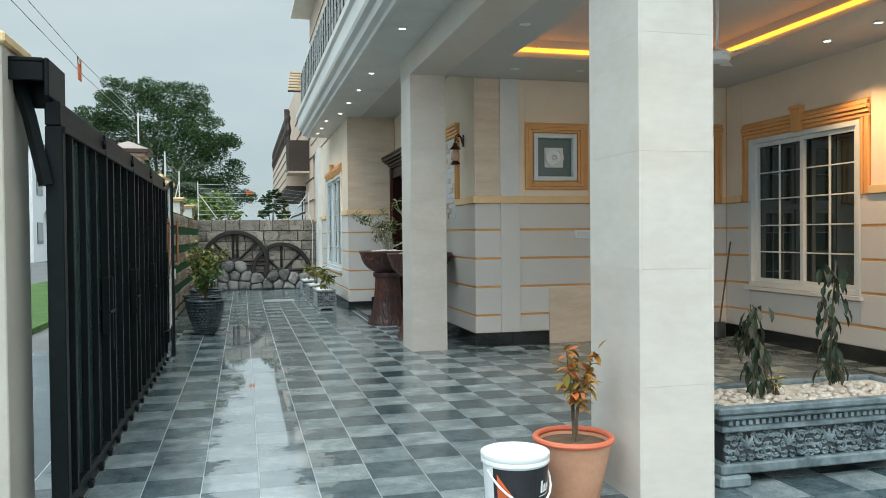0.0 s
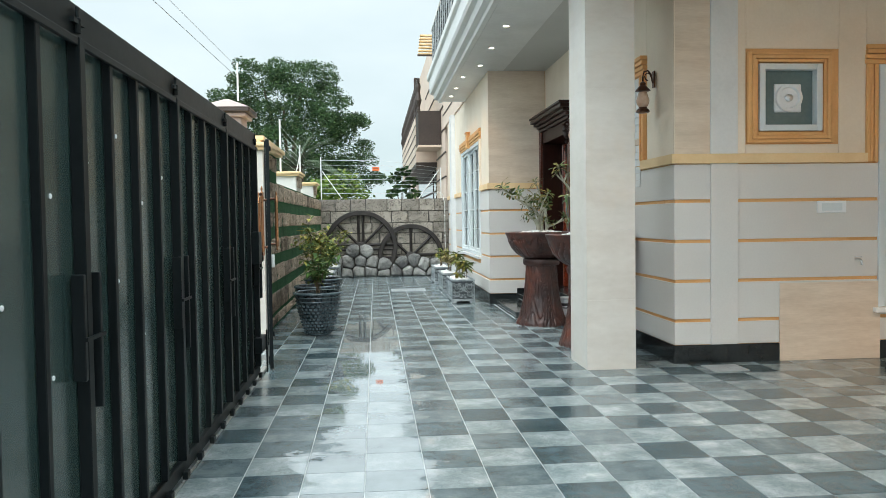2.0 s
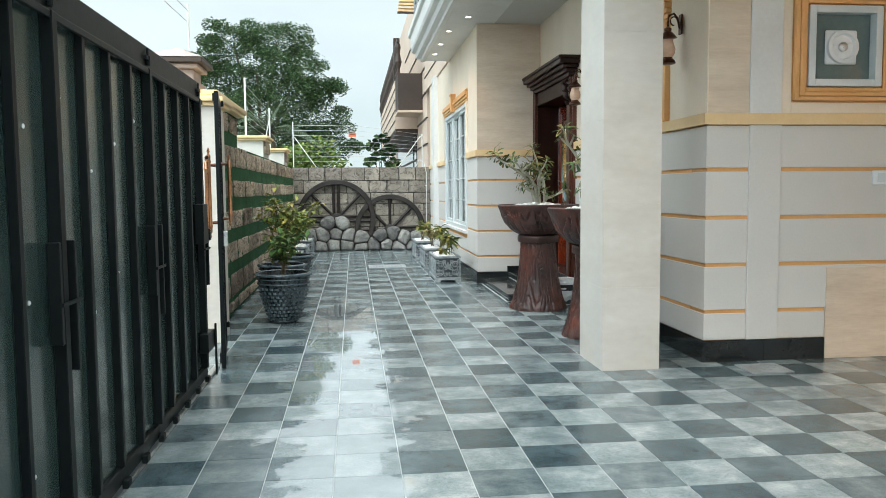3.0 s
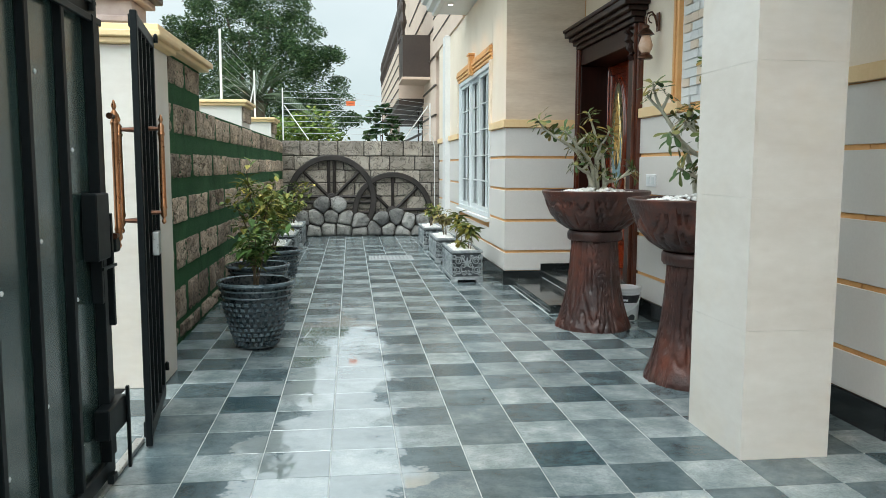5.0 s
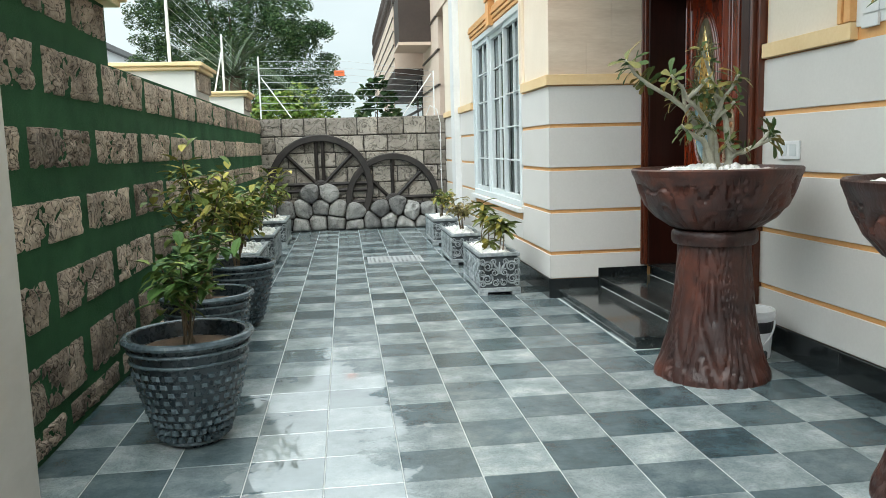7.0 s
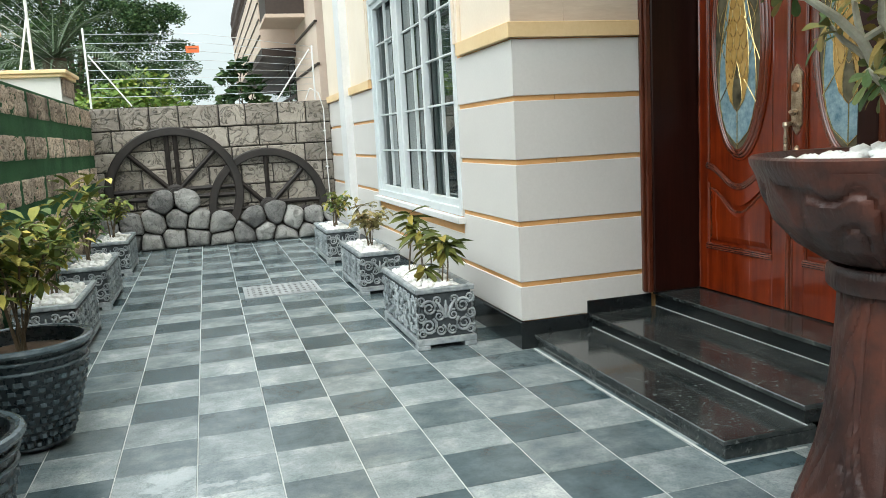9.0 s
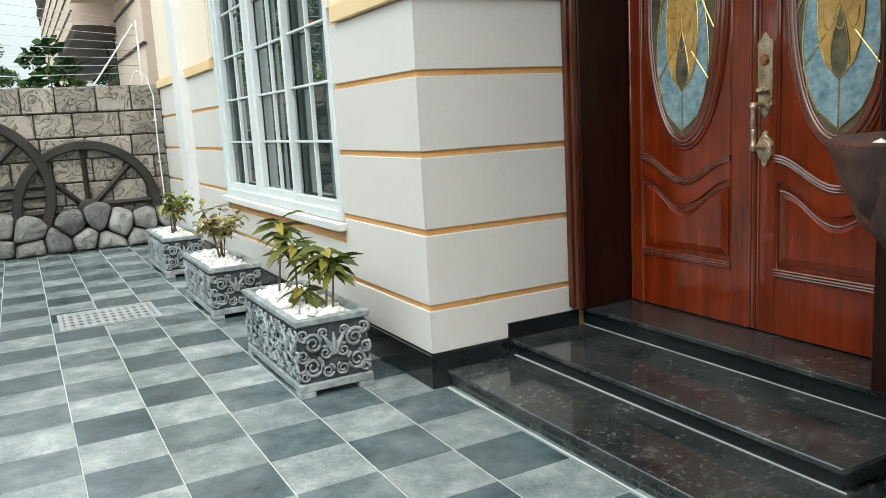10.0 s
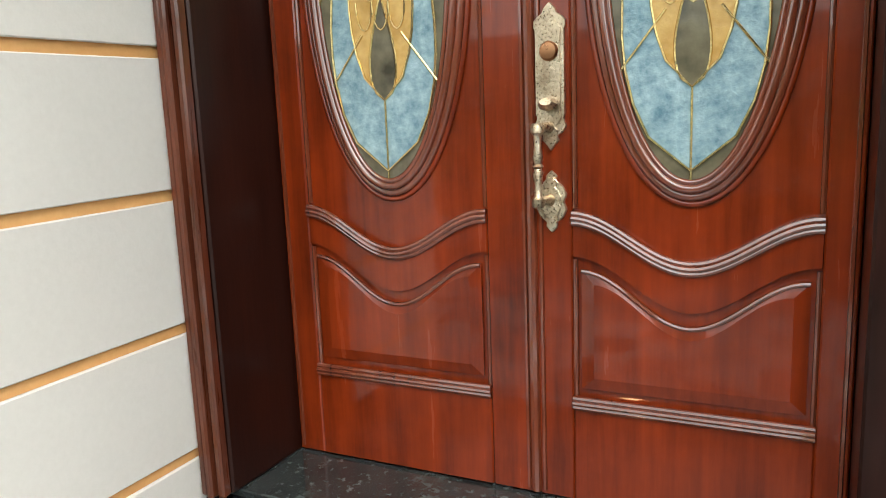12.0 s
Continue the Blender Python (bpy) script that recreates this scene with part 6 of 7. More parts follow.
def bucket(x, y, r, h, turnz, printed):
    b = thing("paint_bucket", "white plastic paint bucket with a black and orange label" if printed else "used white paint bucket with a dark label band", "bucket", pose(x, y, 0, 0, 0, turnz))
    part("body", lathe(((r * 0.84, 0), (r * 0.85, 0.01), (r * 0.97, h - 0.04), (r * 0.97, h - 0.03), (0.02, h - 0.03)), 40), M["plastic"], b, "", None, True)
    part("lid", lathe(((r * 0.985, h - 0.05), (r * 1.02, h - 0.045), (r * 1.02, h - 0.03), (r, h - 0.025), (r * 1.03, h - 0.015), (r * 1.02, h - 0.002), (r * 0.93, h), (r * 0.91, h - 0.008), (0.01, h - 0.008)), 40), M["plastic"], b, "ribbed white lid", None, True)

    def wrap(z0, z1, a0, a1, mat, lift=0.0015, shape=None, name="label"):
        bm = bmesh.new()
        n = 24
        lo, hi = [], []
        for i in range(n + 1):
            f = i / n
            a = a0 + (a1 - a0) * f
            za, zb = (z0, z1) if not shape else shape(f)
            for z, lst in ((za, lo), (zb, hi)):
                rr = r * (0.85 + 0.12 * (z / (h - 0.04))) + lift
                lst.append(bm.verts.new((rr * math.cos(a), rr * math.sin(a), z)))
        for i in range(n):
            bm.faces.new((lo[i], lo[i + 1], hi[i + 1], hi[i]))
        return part(name, bm, mat, b)

    if printed:
        wrap(0.04, h - 0.055, -2.9, 0.9, M["ink"])
        wrap(0.04, h - 0.10, -2.75, -1.75, M["orange"], 0.003, lambda f: (0.04, 0.04 + (h - 0.12) * (1 - f * 0.85)))
        wrap(0.04, 0.10, -1.7, -0.2, M["plastic"], 0.003, lambda f: (0.04, 0.05 + 0.07 * (1 - math.sin(math.pi * f))))
        for q in range(4):
            wrap(0.175, 0.215 if q else 0.235, -1.30 + 0.15 * q, -1.19 + 0.15 * q, M["plastic"], 0.004, None, "logo_shape")
        wrap(0.158, 0.163, -1.35, -0.75, M["plastic"], 0.004, None, "logo_shape")
    else:
        wrap(h * 0.55, h * 0.78, -3.1, 3.1, M["ink"])
        wrap(h * 0.60, h * 0.66, -2.2, -1.2, M["plastic"], 0.003, None, "print_bar")
        wrap(0.02, h * 0.16, -2.6, -0.6, M["planter_dark"], 0.002, lambda f: (0.005, 0.03 + 0.03 * abs(math.sin(9 * f))), "splash")
    bm = bmesh.new()
    tube(bm, [(r * 1.0 * math.cos(a), -abs(r * 1.05 * math.sin(a)) - 0.006, h - 0.07 - 0.15 * math.sin(math.pi * i / 14)) for i, a in enumerate([math.pi * q / 14 for q in range(15)])], 0.006, 6)
    part("bail", bm, M["plastic"], b, "white plastic carrying handle", None, True)
    return b


bucket(1.30, 3.66, 0.168, 0.355, 15, True)
bucket(2.66, 12.74, 0.135, 0.30, -30, False)


# ---- half wheels and boulders at the back wall ----
def wheel(x, z, r, rim, label, double, out=0.0):
    w = thing("half_wheel", label, "wheel ornament", pose(x, BACK - 0.03 - out, 0))
    n = 56
    bm = bmesh.new()
    rings = []
    for k in range(n + 1):
        a = 2 * math.pi * k / n
        if z + r * math.sin(a) < 0.03:
            if rings:
                rings.append(None)
            continue
        row = []
        for rr, y in ((r - rim, 0.02), (r - rim, -0.075), (r - rim + 0.015, -0.09), (r - 0.015, -0.09), (r, -0.075), (r, 0.02)):
            row.append(bm.verts.new((rr * math.cos(a), y, max(0.002, z + rr * math.sin(a)))))
        rings.append(row)
    rings = [q for q in rings]
    for a, b in zip(rings, rings[1:]):
        if a and b:
            for i in range(6):
                bm.faces.new((a[i], a[(i + 1) % 6], b[(i + 1) % 6], b[i]))
    bmesh.ops.recalc_face_normals(bm, faces=bm.faces)
    part("rim", bm, M["wheel"], w, "", None, True)
    hub = lathe(((0.13, 0), (0.13, 0.08), (0.10, 0.10), (0.085, 0.10), (0.08, 0.125), (0.03, 0.13)), 24)
    part("hub", hub, M["wheel"], w, "", pose(0, 0.0, z, 90), True)
    for deg in (0, 45, 90, 135, 180):
        a = radians(deg)
        d = Vector((math.cos(a), 0, math.sin(a)))
        s = Vector((-math.sin(a), 0, math.cos(a)))
        for o in ((-0.055, 0.055) if deg in double else (0.0,)):
            bm = bmesh.new()
            tube(bm, [Vector((0, -0.035, z)) + d * 0.11 + s * o, Vector((0, -0.035, z)) + d * (r - rim + 0.01) + s * o], 0.032, 4)
            part("spoke", bm, M["wheel"], w)


wheel(-0.20, 0.72, 0.885, 0.115, "large dark half wheel ornament set in the boulders", (0, 90, 180), 0.012)
wheel(1.01, 0.46, 0.805, 0.11, "smaller dark half wheel ornament set in the boulders", (0,))
def clip_cell(poly, p, q):
    """Part of a convex outline nearer to p than to q."""
    mid, d = (p + q) / 2, q - p
    out = []
    for a, b in zip(poly, poly[1:] + poly[:1]):
        sa, sb = (a - mid).dot(d), (b - mid).dot(d)
        if sa <= 0:
            out.append(a)
        if sa * sb < 0:
            out.append(a.lerp(b, sa / (sa - sb)))
    return out


def fitted_boulder(cell, c, gap, front, rng):
    """Split rock with rounded corners that fills its cell of the rubble; the face bulges towards the court."""
    n = 26
    edge = [a.lerp(b, (i + 0.5) / 6) for a, b in zip(cell, cell[1:] + cell[:1]) for i in range(6)]
    ring = [edge[int(i * len(edge) / n)] for i in range(n)]
    for k in range(1):
        ring = [(ring[i - 1] + ring[i] * 2 + ring[(i + 1) % n]) / 4 for i in range(n)]
    off = Vector((rng.uniform(0, 99), 0, rng.uniform(0, 99)))
    bm = bmesh.new()
    rows = []
    for s, y in ((1.0, 0.06), (1.0, -front * 0.35), (0.95, -front * 0.66), (0.82, -front * 0.88), (0.6, -front * 0.98), (0.3, -front)):
        row = []
        for p in ring:
            d = p - c
            d = d * s * max(0.2, 1 - gap / max(d.length, 0.01))
            bump_y = 0.030 * noise.noise(Vector((d.x * 9, 0, d.y * 9)) + off) + 0.018 * noise.noise(Vector((d.x * 24, 0, d.y * 24)) + off)
            row.append(bm.verts.new((d.x, y + (bump_y if y < 0 else 0), max(d.y, 0.001 - c.y))))
        rows.append(row)
    for a, b in zip(rows, rows[1:]):
        for i in range(n):
            bm.faces.new((a[i], a[(i + 1) % n], b[(i + 1) % n], b[i]))
    bm.faces.new(rows[-1])
    bmesh.ops.recalc_face_normals(bm, faces=bm.faces)
    return bm


rng = random.Random(31)
seeds = [Vector((-1.10 + 0.29 * k + rng.uniform(-0.05, 0.05), 0.09 + rng.uniform(-0.03, 0.05))) for k in range(11)]
seeds += [Vector(p) for p in ((-0.80, 0.32), (-0.50, 0.36), (-0.22, 0.40), (0.06, 0.33), (-0.36, 0.60), (-0.10, 0.60), (0.34, 0.27), (0.82, 0.30), (1.08, 0.36), (1.30, 0.27), (1.62, 0.25), (-1.08, 0.30), (1.86, 0.26))]
for p in seeds:
    r = 0.27 if p.y < 0.2 else 0.20
    cell = [p + Vector((r * 1.1 * math.cos(k * math.pi / 5 + 0.3), r * math.sin(k * math.pi / 5 + 0.3))) for k in range(10)]
    cell = [Vector((min(max(q.x, -1.19), 1.935), max(q.y, 0.0))) for q in cell]
    for q in seeds:
        if q is not p and (q - p).length < 0.6:
            cell = clip_cell(cell, p, q)
    ob = new("boulder", mesh_of("boulder", fitted_boulder(cell, p, 0.006, rng.uniform(0.10, 0.15) + (0.05 if p.y < 0.2 else 0.0), rng)))
    ob.data.materials.append(M["boulder"])
    ob.location = (p.x, BACK - 0.10, p.y)
    smooth(ob, 60)
    tagged(ob, "rough grey split boulder fitted against the back wall", "boulder", "boulders under the wheels")


mound = boxes((-1.19, 1.94, BACK - 0.10, BACK - 0.02, 0.0, 0.20), (-0.75, 0.15, BACK - 0.09, BACK - 0.02, 0.201, 0.45), bevel=0.02)
tagged(struct("boulder_bed", mound, M["joint"]), "dark mortar bed behind the boulders", "wall")


# ---- small floor and wall fixtures ----
def drain(x, y, w, d, nx, ny):
    g = thing("floor_drain", "steel perforated drain grate in the tiled floor", "drain", pose(x, y, 0.001), "floor drain grates")
    part("frame", boxes((0, w, 0, 0.03, 0, 0.008), (0, w, d - 0.03, d, 0, 0.008), (0, 0.03, 0.031, d - 0.031, 0, 0.008), (w - 0.03, w, 0.031, d - 0.031, 0, 0.008)), M["galvanised"], g)
    part("pit", boxes((0.03, w - 0.03, 0.03, d - 0.03, 0.0, 0.002)), M["joint"], g)
    for i in range(nx):
        u = 0.03 + (w - 0.06) * (i + 0.5) / nx
        part("bar", boxes((u - 0.014, u + 0.014, 0.031, d - 0.031, 0.003, 0.0075)), M["galvanised"], g)
    for j in range(ny):
        u = 0.03 + (d - 0.06) * (j + 0.5) / ny
        part("bar", boxes((0.031, w - 0.031, u - 0.022, u + 0.022, 0.0028, 0.0072)), M["galvanised"], g)


drain(0.44, 17.38, 0.66, 0.56, 11, 5)
drain(3.05, 9.08, 0.32, 0.28, 5, 4)


def lantern(x, y, z):
    """Copper bracket lantern on a wall facing -x; z is the height of its bracket."""
    t = thing("wall_lantern", "dark copper bracket lantern with an amber glass chimney", "lantern", pose(x, y, z), "bracket lanterns by the entrance")
    part("wall_plate", boxes((-0.015, 0, -0.03, 0.03, -0.09, 0.07), bevel=0.005), M["copper"], t)
    bm = bmesh.new()
    tube(bm, [(-0.015, 0, -0.05), (-0.035, 0, 0.04), (-0.065, 0, 0.075), (-0.105, 0, 0.06), (-0.115, 0, 0.01), (-0.115, 0, -0.035)], 0.009, 7)
    part("arm", bm, M["copper"], t, "", None, True)
    bm = bmesh.new()
    tube(bm, [(-0.065 + 0.03 * math.cos(a), 0, 0.015 + 0.035 * math.sin(a)) for a in [q * 0.6 for q in range(9)]], 0.006, 6)
    part("scroll", bm, M["copper"], t, "", None, True)
    at = pose(-0.115, 0, -0.33)
    part("hood", lathe(((0.062, 0.205), (0.075, 0.21), (0.045, 0.245), (0.028, 0.26), (0.03, 0.285), (0.008, 0.30)), 18), M["copper"], t, "", at, True)
    part("chimney", lathe(((0.036, 0.052), (0.056, 0.085), (0.062, 0.12), (0.048, 0.165), (0.038, 0.20)), 18), M["lamp_glass"], t, "amber glass chimney", at, True)
    part("base", lathe(((0.05, 0), (0.066, 0.008), (0.06, 0.03), (0.04, 0.045), (0.038, 0.055)), 18), M["copper"], t, "", at, True)


lantern(BX - 0.01, 9.96, 2.68)
lantern(BX - 0.01, 12.62, 2.64)

spots = []
for x, y in ((1.71, 8.35), (1.755, 10.74), (1.765, 12.0), (1.768, 13.2), (1.77, 14.4), (1.62, 15.35), (1.62, 16.4), (1.62, 17.3)):
    spots.append((x, y, SOFFIT, 15))
for x, y in ((5.94, 6.92), (5.90, 6.2), (2.62, 7.0), (4.03, 8.85), (3.2, 8.9)):
    spots.append((x, y, CEIL, 125))
for x, y, z, power in spots:
    d = thing("downlight", "small round recessed ceiling downlight", "downlight", pose(x, y, z), "recessed downlights")
    lit = not (2.5 < x < 4.5 and z == CEIL)
    part("ring", lathe(((0.052, 0.0), (0.054, -0.006), (0.037, -0.010), (0.037, -0.001)), 20), M["plastic"], d, "", None, True)
    part("lens", lathe(((0.036, 0.001), (0.036, -0.004), (0.02, -0.005)), 16), M["led"] if lit else M["plastic"], d, "glowing lens" if lit else "unlit lens")
    if lit:
        lamp = new("downlight_lamp", bpy.data.lights.new("downlight_lamp", "SPOT"))
        lamp.data.energy, lamp.data.color = power, (1.0, 0.60, 0.28)
        lamp.data.spot_size, lamp.data.spot_blend, lamp.data.shadow_soft_size = radians(110 if z == CEIL else 75), 0.6, 0.04
        lamp.location = (x, y, z - 0.03)

fan = thing("ceiling_fan", "white ceiling fan with a long rod", "fan", pose(4.12, 6.15, 3.0))
part("rod", lathe(((0.014, 0.03), (0.014, 0.60)), 10), M["plastic"], fan)
part("canopy", lathe(((0.02, 0.56), (0.05, 0.60), (0.055, 0.679)), 18), M["plastic"], fan, "", None, True)
part("motor", lathe(((0.05, -0.06), (0.10, -0.05), (0.115, -0.02), (0.115, 0.02), (0.08, 0.045), (0.03, 0.06)), 24), M["plastic"], fan, "", None, True)
for k in range(3):
    part("blade", boxes((0.11, 0.50, -0.05, 0.06, 0.0, 0.006), bevel=0.002), M["plastic"], fan, "", pose(0, 0, 0, 8, 0, 45.6 + 120 * k))

sw = thing("switch_plate", "white switch plate on the porch wall", "switch", pose(4.36, BY - 0.001, 1.42))
part("plate", boxes((-0.14, 0.14, -0.012, 0, -0.055, 0.055), bevel=0.003), M["plastic"], sw)
part("rocker", boxes((-0.10, 0.10, -0.017, -0.0125, -0.035, 0.035), bevel=0.002), M["upvc"], sw)
sw = thing("switch_plate", "white double switch plate beside the door", "switch", pose(BX - 0.001, 12.70, 1.26))
part("plate", boxes((-0.012, 0, -0.11, 0.11, -0.055, 0.055), bevel=0.003), M["plastic"], sw)
for y in (-0.05, 0.05):
    part("rocker", boxes((-0.016, -0.0125, y - 0.035, y + 0.035, -0.035, 0.035), bevel=0.002), M["upvc"], sw)
tap = thing("wall_tap", "chrome garden tap on the wall", "tap", pose(4.60, BY - 0.001, 0.93))
bm = bmesh.new()
tube(bm, [(0, 0, 0), (0, -0.06, 0.0), (0, -0.09, -0.01), (0, -0.095, -0.05)], 0.011, 8)
part("spout", bm, M["steel"], tap, "", None, True)
part("knob", boxes((-0.035, 0.035, -0.055, -0.04, 0.02, 0.032), bevel=0.004), M["steel"], tap)
broom = thing("broom", "broom leaning in the porch corner", "broom", pose(6.28, 9.26, 0))
bm = bmesh.new()
tube(bm, [(-0.05, 0, 0.22), (0.15, 0.05, 1.30)], 0.011, 8)
part("handle", bm, M["twig"], broom)
part("head", boxes((-0.14, 0.03, -0.04, 0.04, 0.0, 0.22), bevel=0.02), M["planter_dark"], broom)

# white grout fillets at the steps
for k, s in enumerate(((2.008, 2.018, 13.0, RY - 0.02, 0.0, 0.003), (2.402, 2.409, 13.02, RY - 0.02, 0.0847, 0.088), (2.008, 2.4, 13.006, 13.018, 0.0, 0.003), (2.843, 2.849, 13.05, RY - 0.02, 0.1697, 0.172))):
    part("grout_line", boxes(s), M["grout"], st)

cable = thing("wall_cable", "thin white cable clipped down the wall corner", "cable", pose(WX - 0.10, BACK - 0.10, 0.0))
bm = bmesh.new()
tube(bm, [(0, 0, 0.0), (0.004, 0, 0.5), (-0.003, 0, 1.1), (0.003, 0, 1.75), (-0.05, 0.02, 1.98), (-0.16, 0.06, 2.05), (-0.22, 0.10, 1.90)], 0.008, 6)
part("wire", bm, M["fascia"], cable, "", None, True)
for z in (0.45, 0.95, 1.45):
    part("clip", boxes((-0.014, 0.014, -0.012, 0.09, z, z + 0.02), bevel=0.002), M["fascia"], cable)

# ---- balcony railing over the eave ----
rail = thing("balcony_railing", "wrought-iron balcony railing with scrolls", "railing", pose(1.32, 3.2, 4.22))
part("top_bar", boxes((-0.015, 0.015, 0, 14.8, 0.82, 0.85)), M["fascia"], rail)
part("bottom_bar", boxes((-0.012, 0.012, 0, 14.8, 0.06, 0.085)), M["fascia"], rail)
bm = bmesh.new()
for s in (-1, 1):
    tube(bm, [(0, 0.185 + s * (0.02 + 0.075 * abs(math.sin(t * 0.52))), 0.10 + 0.058 * t) for t in range(13)], 0.009, 5)
    tube(bm, [(0, 0.185 + s * 0.09 + 0.05 * math.cos(t * 0.7), 0.45 + 0.06 * math.sin(t * 0.7)) for t in range(9)], 0.008, 5)
panel_a = mesh_of("scroll_panel", bm)
panel_a.materials.append(M["galvanised"])
bm = boxes((-0.009, 0.009, -0.009, 0.009, 0.0, 0.82))
for z in (0.2, 0.45, 0.7):
    tube(bm, [(0, 0.045 * math.cos(q * 0.785), z + 0.045 * math.sin(q * 0.785)) for q in range(8)], 0.007, 4, True)
bar_a = mesh_of("baluster", bm)
bar_a.materials.append(M["black"])
for k in range(40):
    for me, name in ((panel_a, "scroll_panel"), (bar_a, "baluster")):
        ob = new(name, me)
        ob.parent, ob.location = rail, (0, 0.37 * k, 0)

# ---- electric fence ----
ef = thing("electric_fence", "thin electric fence wires on posts above the walls", "fence", pose(-1.14, BACK + 0.1, 1.89))
for x, y, h in ((0.0, 0.0, 1.02), (2.92, 0.0, 0.75)):
    bm = bmesh.new()
    tube(bm, [(x, y, 0), (x, y, h)], 0.014, 6)
    part("post", bm, M["fascia"], ef)
for a, b in (((0.03, 0, 0.68), (0.5, 0, 0.01)), ((2.88, 0, 0.70), (2.38, 0, 0.01))):
    bm = bmesh.new()
    tube(bm, [a, b], 0.011, 6)
    part("strut", bm, M["fascia"], ef)
for k in range(8):
    bm = bmesh.new()
    tube(bm, [(0, 0, 0.14 + 0.115 * k), (1.46, 0.0, 0.125 + 0.115 * k), (2.92, 0.0, 0.14 + 0.085 * k)], 0.0035, 4)
    part("wire", bm, M["steel"], ef)
for y, h, z0 in ((16.65, 0.95, 2.21), (20.3, 0.85, 2.21)):
    p = thing("fence_post", "white electric fence post on a wall pillar", "post", pose(-1.5, y, z0), "electric fence posts")
    bm = bmesh.new()
    tube(bm, [(0, 0, 0), (0, 0, h)], 0.017, 6)
    part("pole", bm, M["fascia"], p)
    if y > 18:
        bm = bmesh.new()
        tube(bm, [(-0.14, 0, 0), (0, 0, h * 0.75)], 0.012, 6)
        part("strut", bm, M["fascia"], p)
    for k in range(6):
        bm = bmesh.new()
        tube(bm, [(0, 0, 0.25 + 0.12 * k), (0.0, 3.65 if y < 18 else 1.4, 0.22 + 0.11 * k)], 0.003, 4)
        part("wire", bm, M["steel"], p)
wp = thing("warning_plate", "small orange warning plate on the fence wires", "sign", pose(0.19, BACK + 0.09, 2.62))
part("plate", boxes((-0.085, 0.085, -0.004, 0.004, -0.045, 0.045)), M["sign"], wp)
part("print_bar", boxes((-0.06, 0.06, -0.006, -0.0045, 0.0, 0.01)), M["ink"], wp)

gc = thing("gate_cable", "pair of thin electric fence cables over the gate", "cable", pose(-1.40, 4.62, 2.45))
for z in (0.50, 0.62):
    bm = bmesh.new()
    tube(bm, [(0, 0, z), (0, 3.2, z - 0.02), (-0.05, 7.5, z + 0.12)], 0.0035, 4)
    part("wire", bm, M["steel"], gc)
bm = bmesh.new()
tube(bm, [(0, 0, 0), (0, 0, 0.66)], 0.014, 6)
part("post", bm, M["fascia"], gc)
bm = bmesh.new()
tube(bm, [(-0.05, 7.5, 0.35), (-0.05, 7.5, 0.80)], 0.012, 6)
part("post", bm, M["fascia"], gc)
wp = thing("warning_plate", "small orange and white warning plate hanging on a cable", "sign", pose(-1.40, 7.63, 3.05))
part("plate", boxes((-0.004, 0.004, -0.07, 0.07, -0.20, 0.0)), M["sign"], wp)
part("white_field", boxes((-0.006, 0.006, -0.07, -0.02, -0.06, -0.001)), M["plastic"], wp)


# ---- trees and shrubs beyond the walls ----
def crown(seed, clumps, leaves, size, flat=0.75, squeeze=1.0):
    """Foliage of many single leaves gathered in clumps (centre, radius)."""
    rng = random.Random(seed)
    v, f = [], []
    for c, r in clumps:
        for q in range(int(leaves * r * r)):
            d = sphere_dir(rng, -0.85, 1.0)
            rad = r * rng.uniform(0.35, 1.0) ** 0.5 * (1 + 0.35 * noise.noise(Vector(c) + d * 2.3))
            p = Vector(c) + Vector((d.x, d.y, d.z * flat)) * rad
            a = sphere_dir(rng, -0.7, 0.5)
            b = a.cross(sphere_dir(rng, -1, 1)).normalized()
            s = rng.uniform(*size)
            n0 = len(v)
            v += [tuple(p - a * s * 0.5), tuple(p + b * s * 0.3), tuple(p + a * s * 0.6), tuple(p - b * s * 0.3)]
            f += [(n0, n0 + 1, n0 + 2), (n0, n0 + 2, n0 + 3)]
    me = bpy.data.meshes.new("crown")
    me.from_pydata(v, [], f)
    return me


def tree(x, y, label, seed, clumps, leaves, size, mat, trunk_r, trunk_h, limbs=6):
    t = thing("tree", label, "tree", pose(x, y, -0.12))
    rng = random.Random(seed)
    bm = bmesh.new()
    tube(bm, [(0, 0, 0), (0.1 * trunk_r, 0, trunk_h * 0.5), (0, 0.1, trunk_h)], [trunk_r, trunk_r * 0.8, trunk_r * 0.55], 10)
    part("trunk", bm, M["trunk"], t, "", None, True)
    for c, r in clumps[:limbs]:
        bm = bmesh.new()
        e = Vector(c)
        tube(bm, [(0, 0.05, trunk_h * 0.8), e * 0.45 + Vector((0, 0, trunk_h * 0.5)), e], [trunk_r * 0.45, trunk_r * 0.28, trunk_r * 0.1], 7)
        part("limb", bm, M["trunk"], t)
    ob = new("crown", crown(seed, clumps, leaves, size))
    ob.data.materials.append(mat)
    ob.parent = t
    return t


rng = random.Random(12)
big = [((-0.2, 0, 7.6), 2.6), ((-1.9, 0.3, 6.6), 2.3), ((1.6, -0.2, 6.9), 2.1), ((0.3, -0.6, 5.2), 2.7), ((2.4, 0, 4.9), 1.8), ((-2.3, 0, 4.6), 2.2), ((0.8, 0.2, 9.0), 1.5), ((-1.3, 0, 8.9), 1.45), ((3.2, 0.4, 3.8), 1.5), ((-3.3, 0.2, 7.4), 1.1), ((2.9, 0, 6.2), 1.1), ((0, -0.6, 3.2), 2.3), ((1.9, 0, 3.0), 1.8), ((-3.4, 0, 5.6), 1.2), ((2.0, 0.1, 8.2), 1.0)]
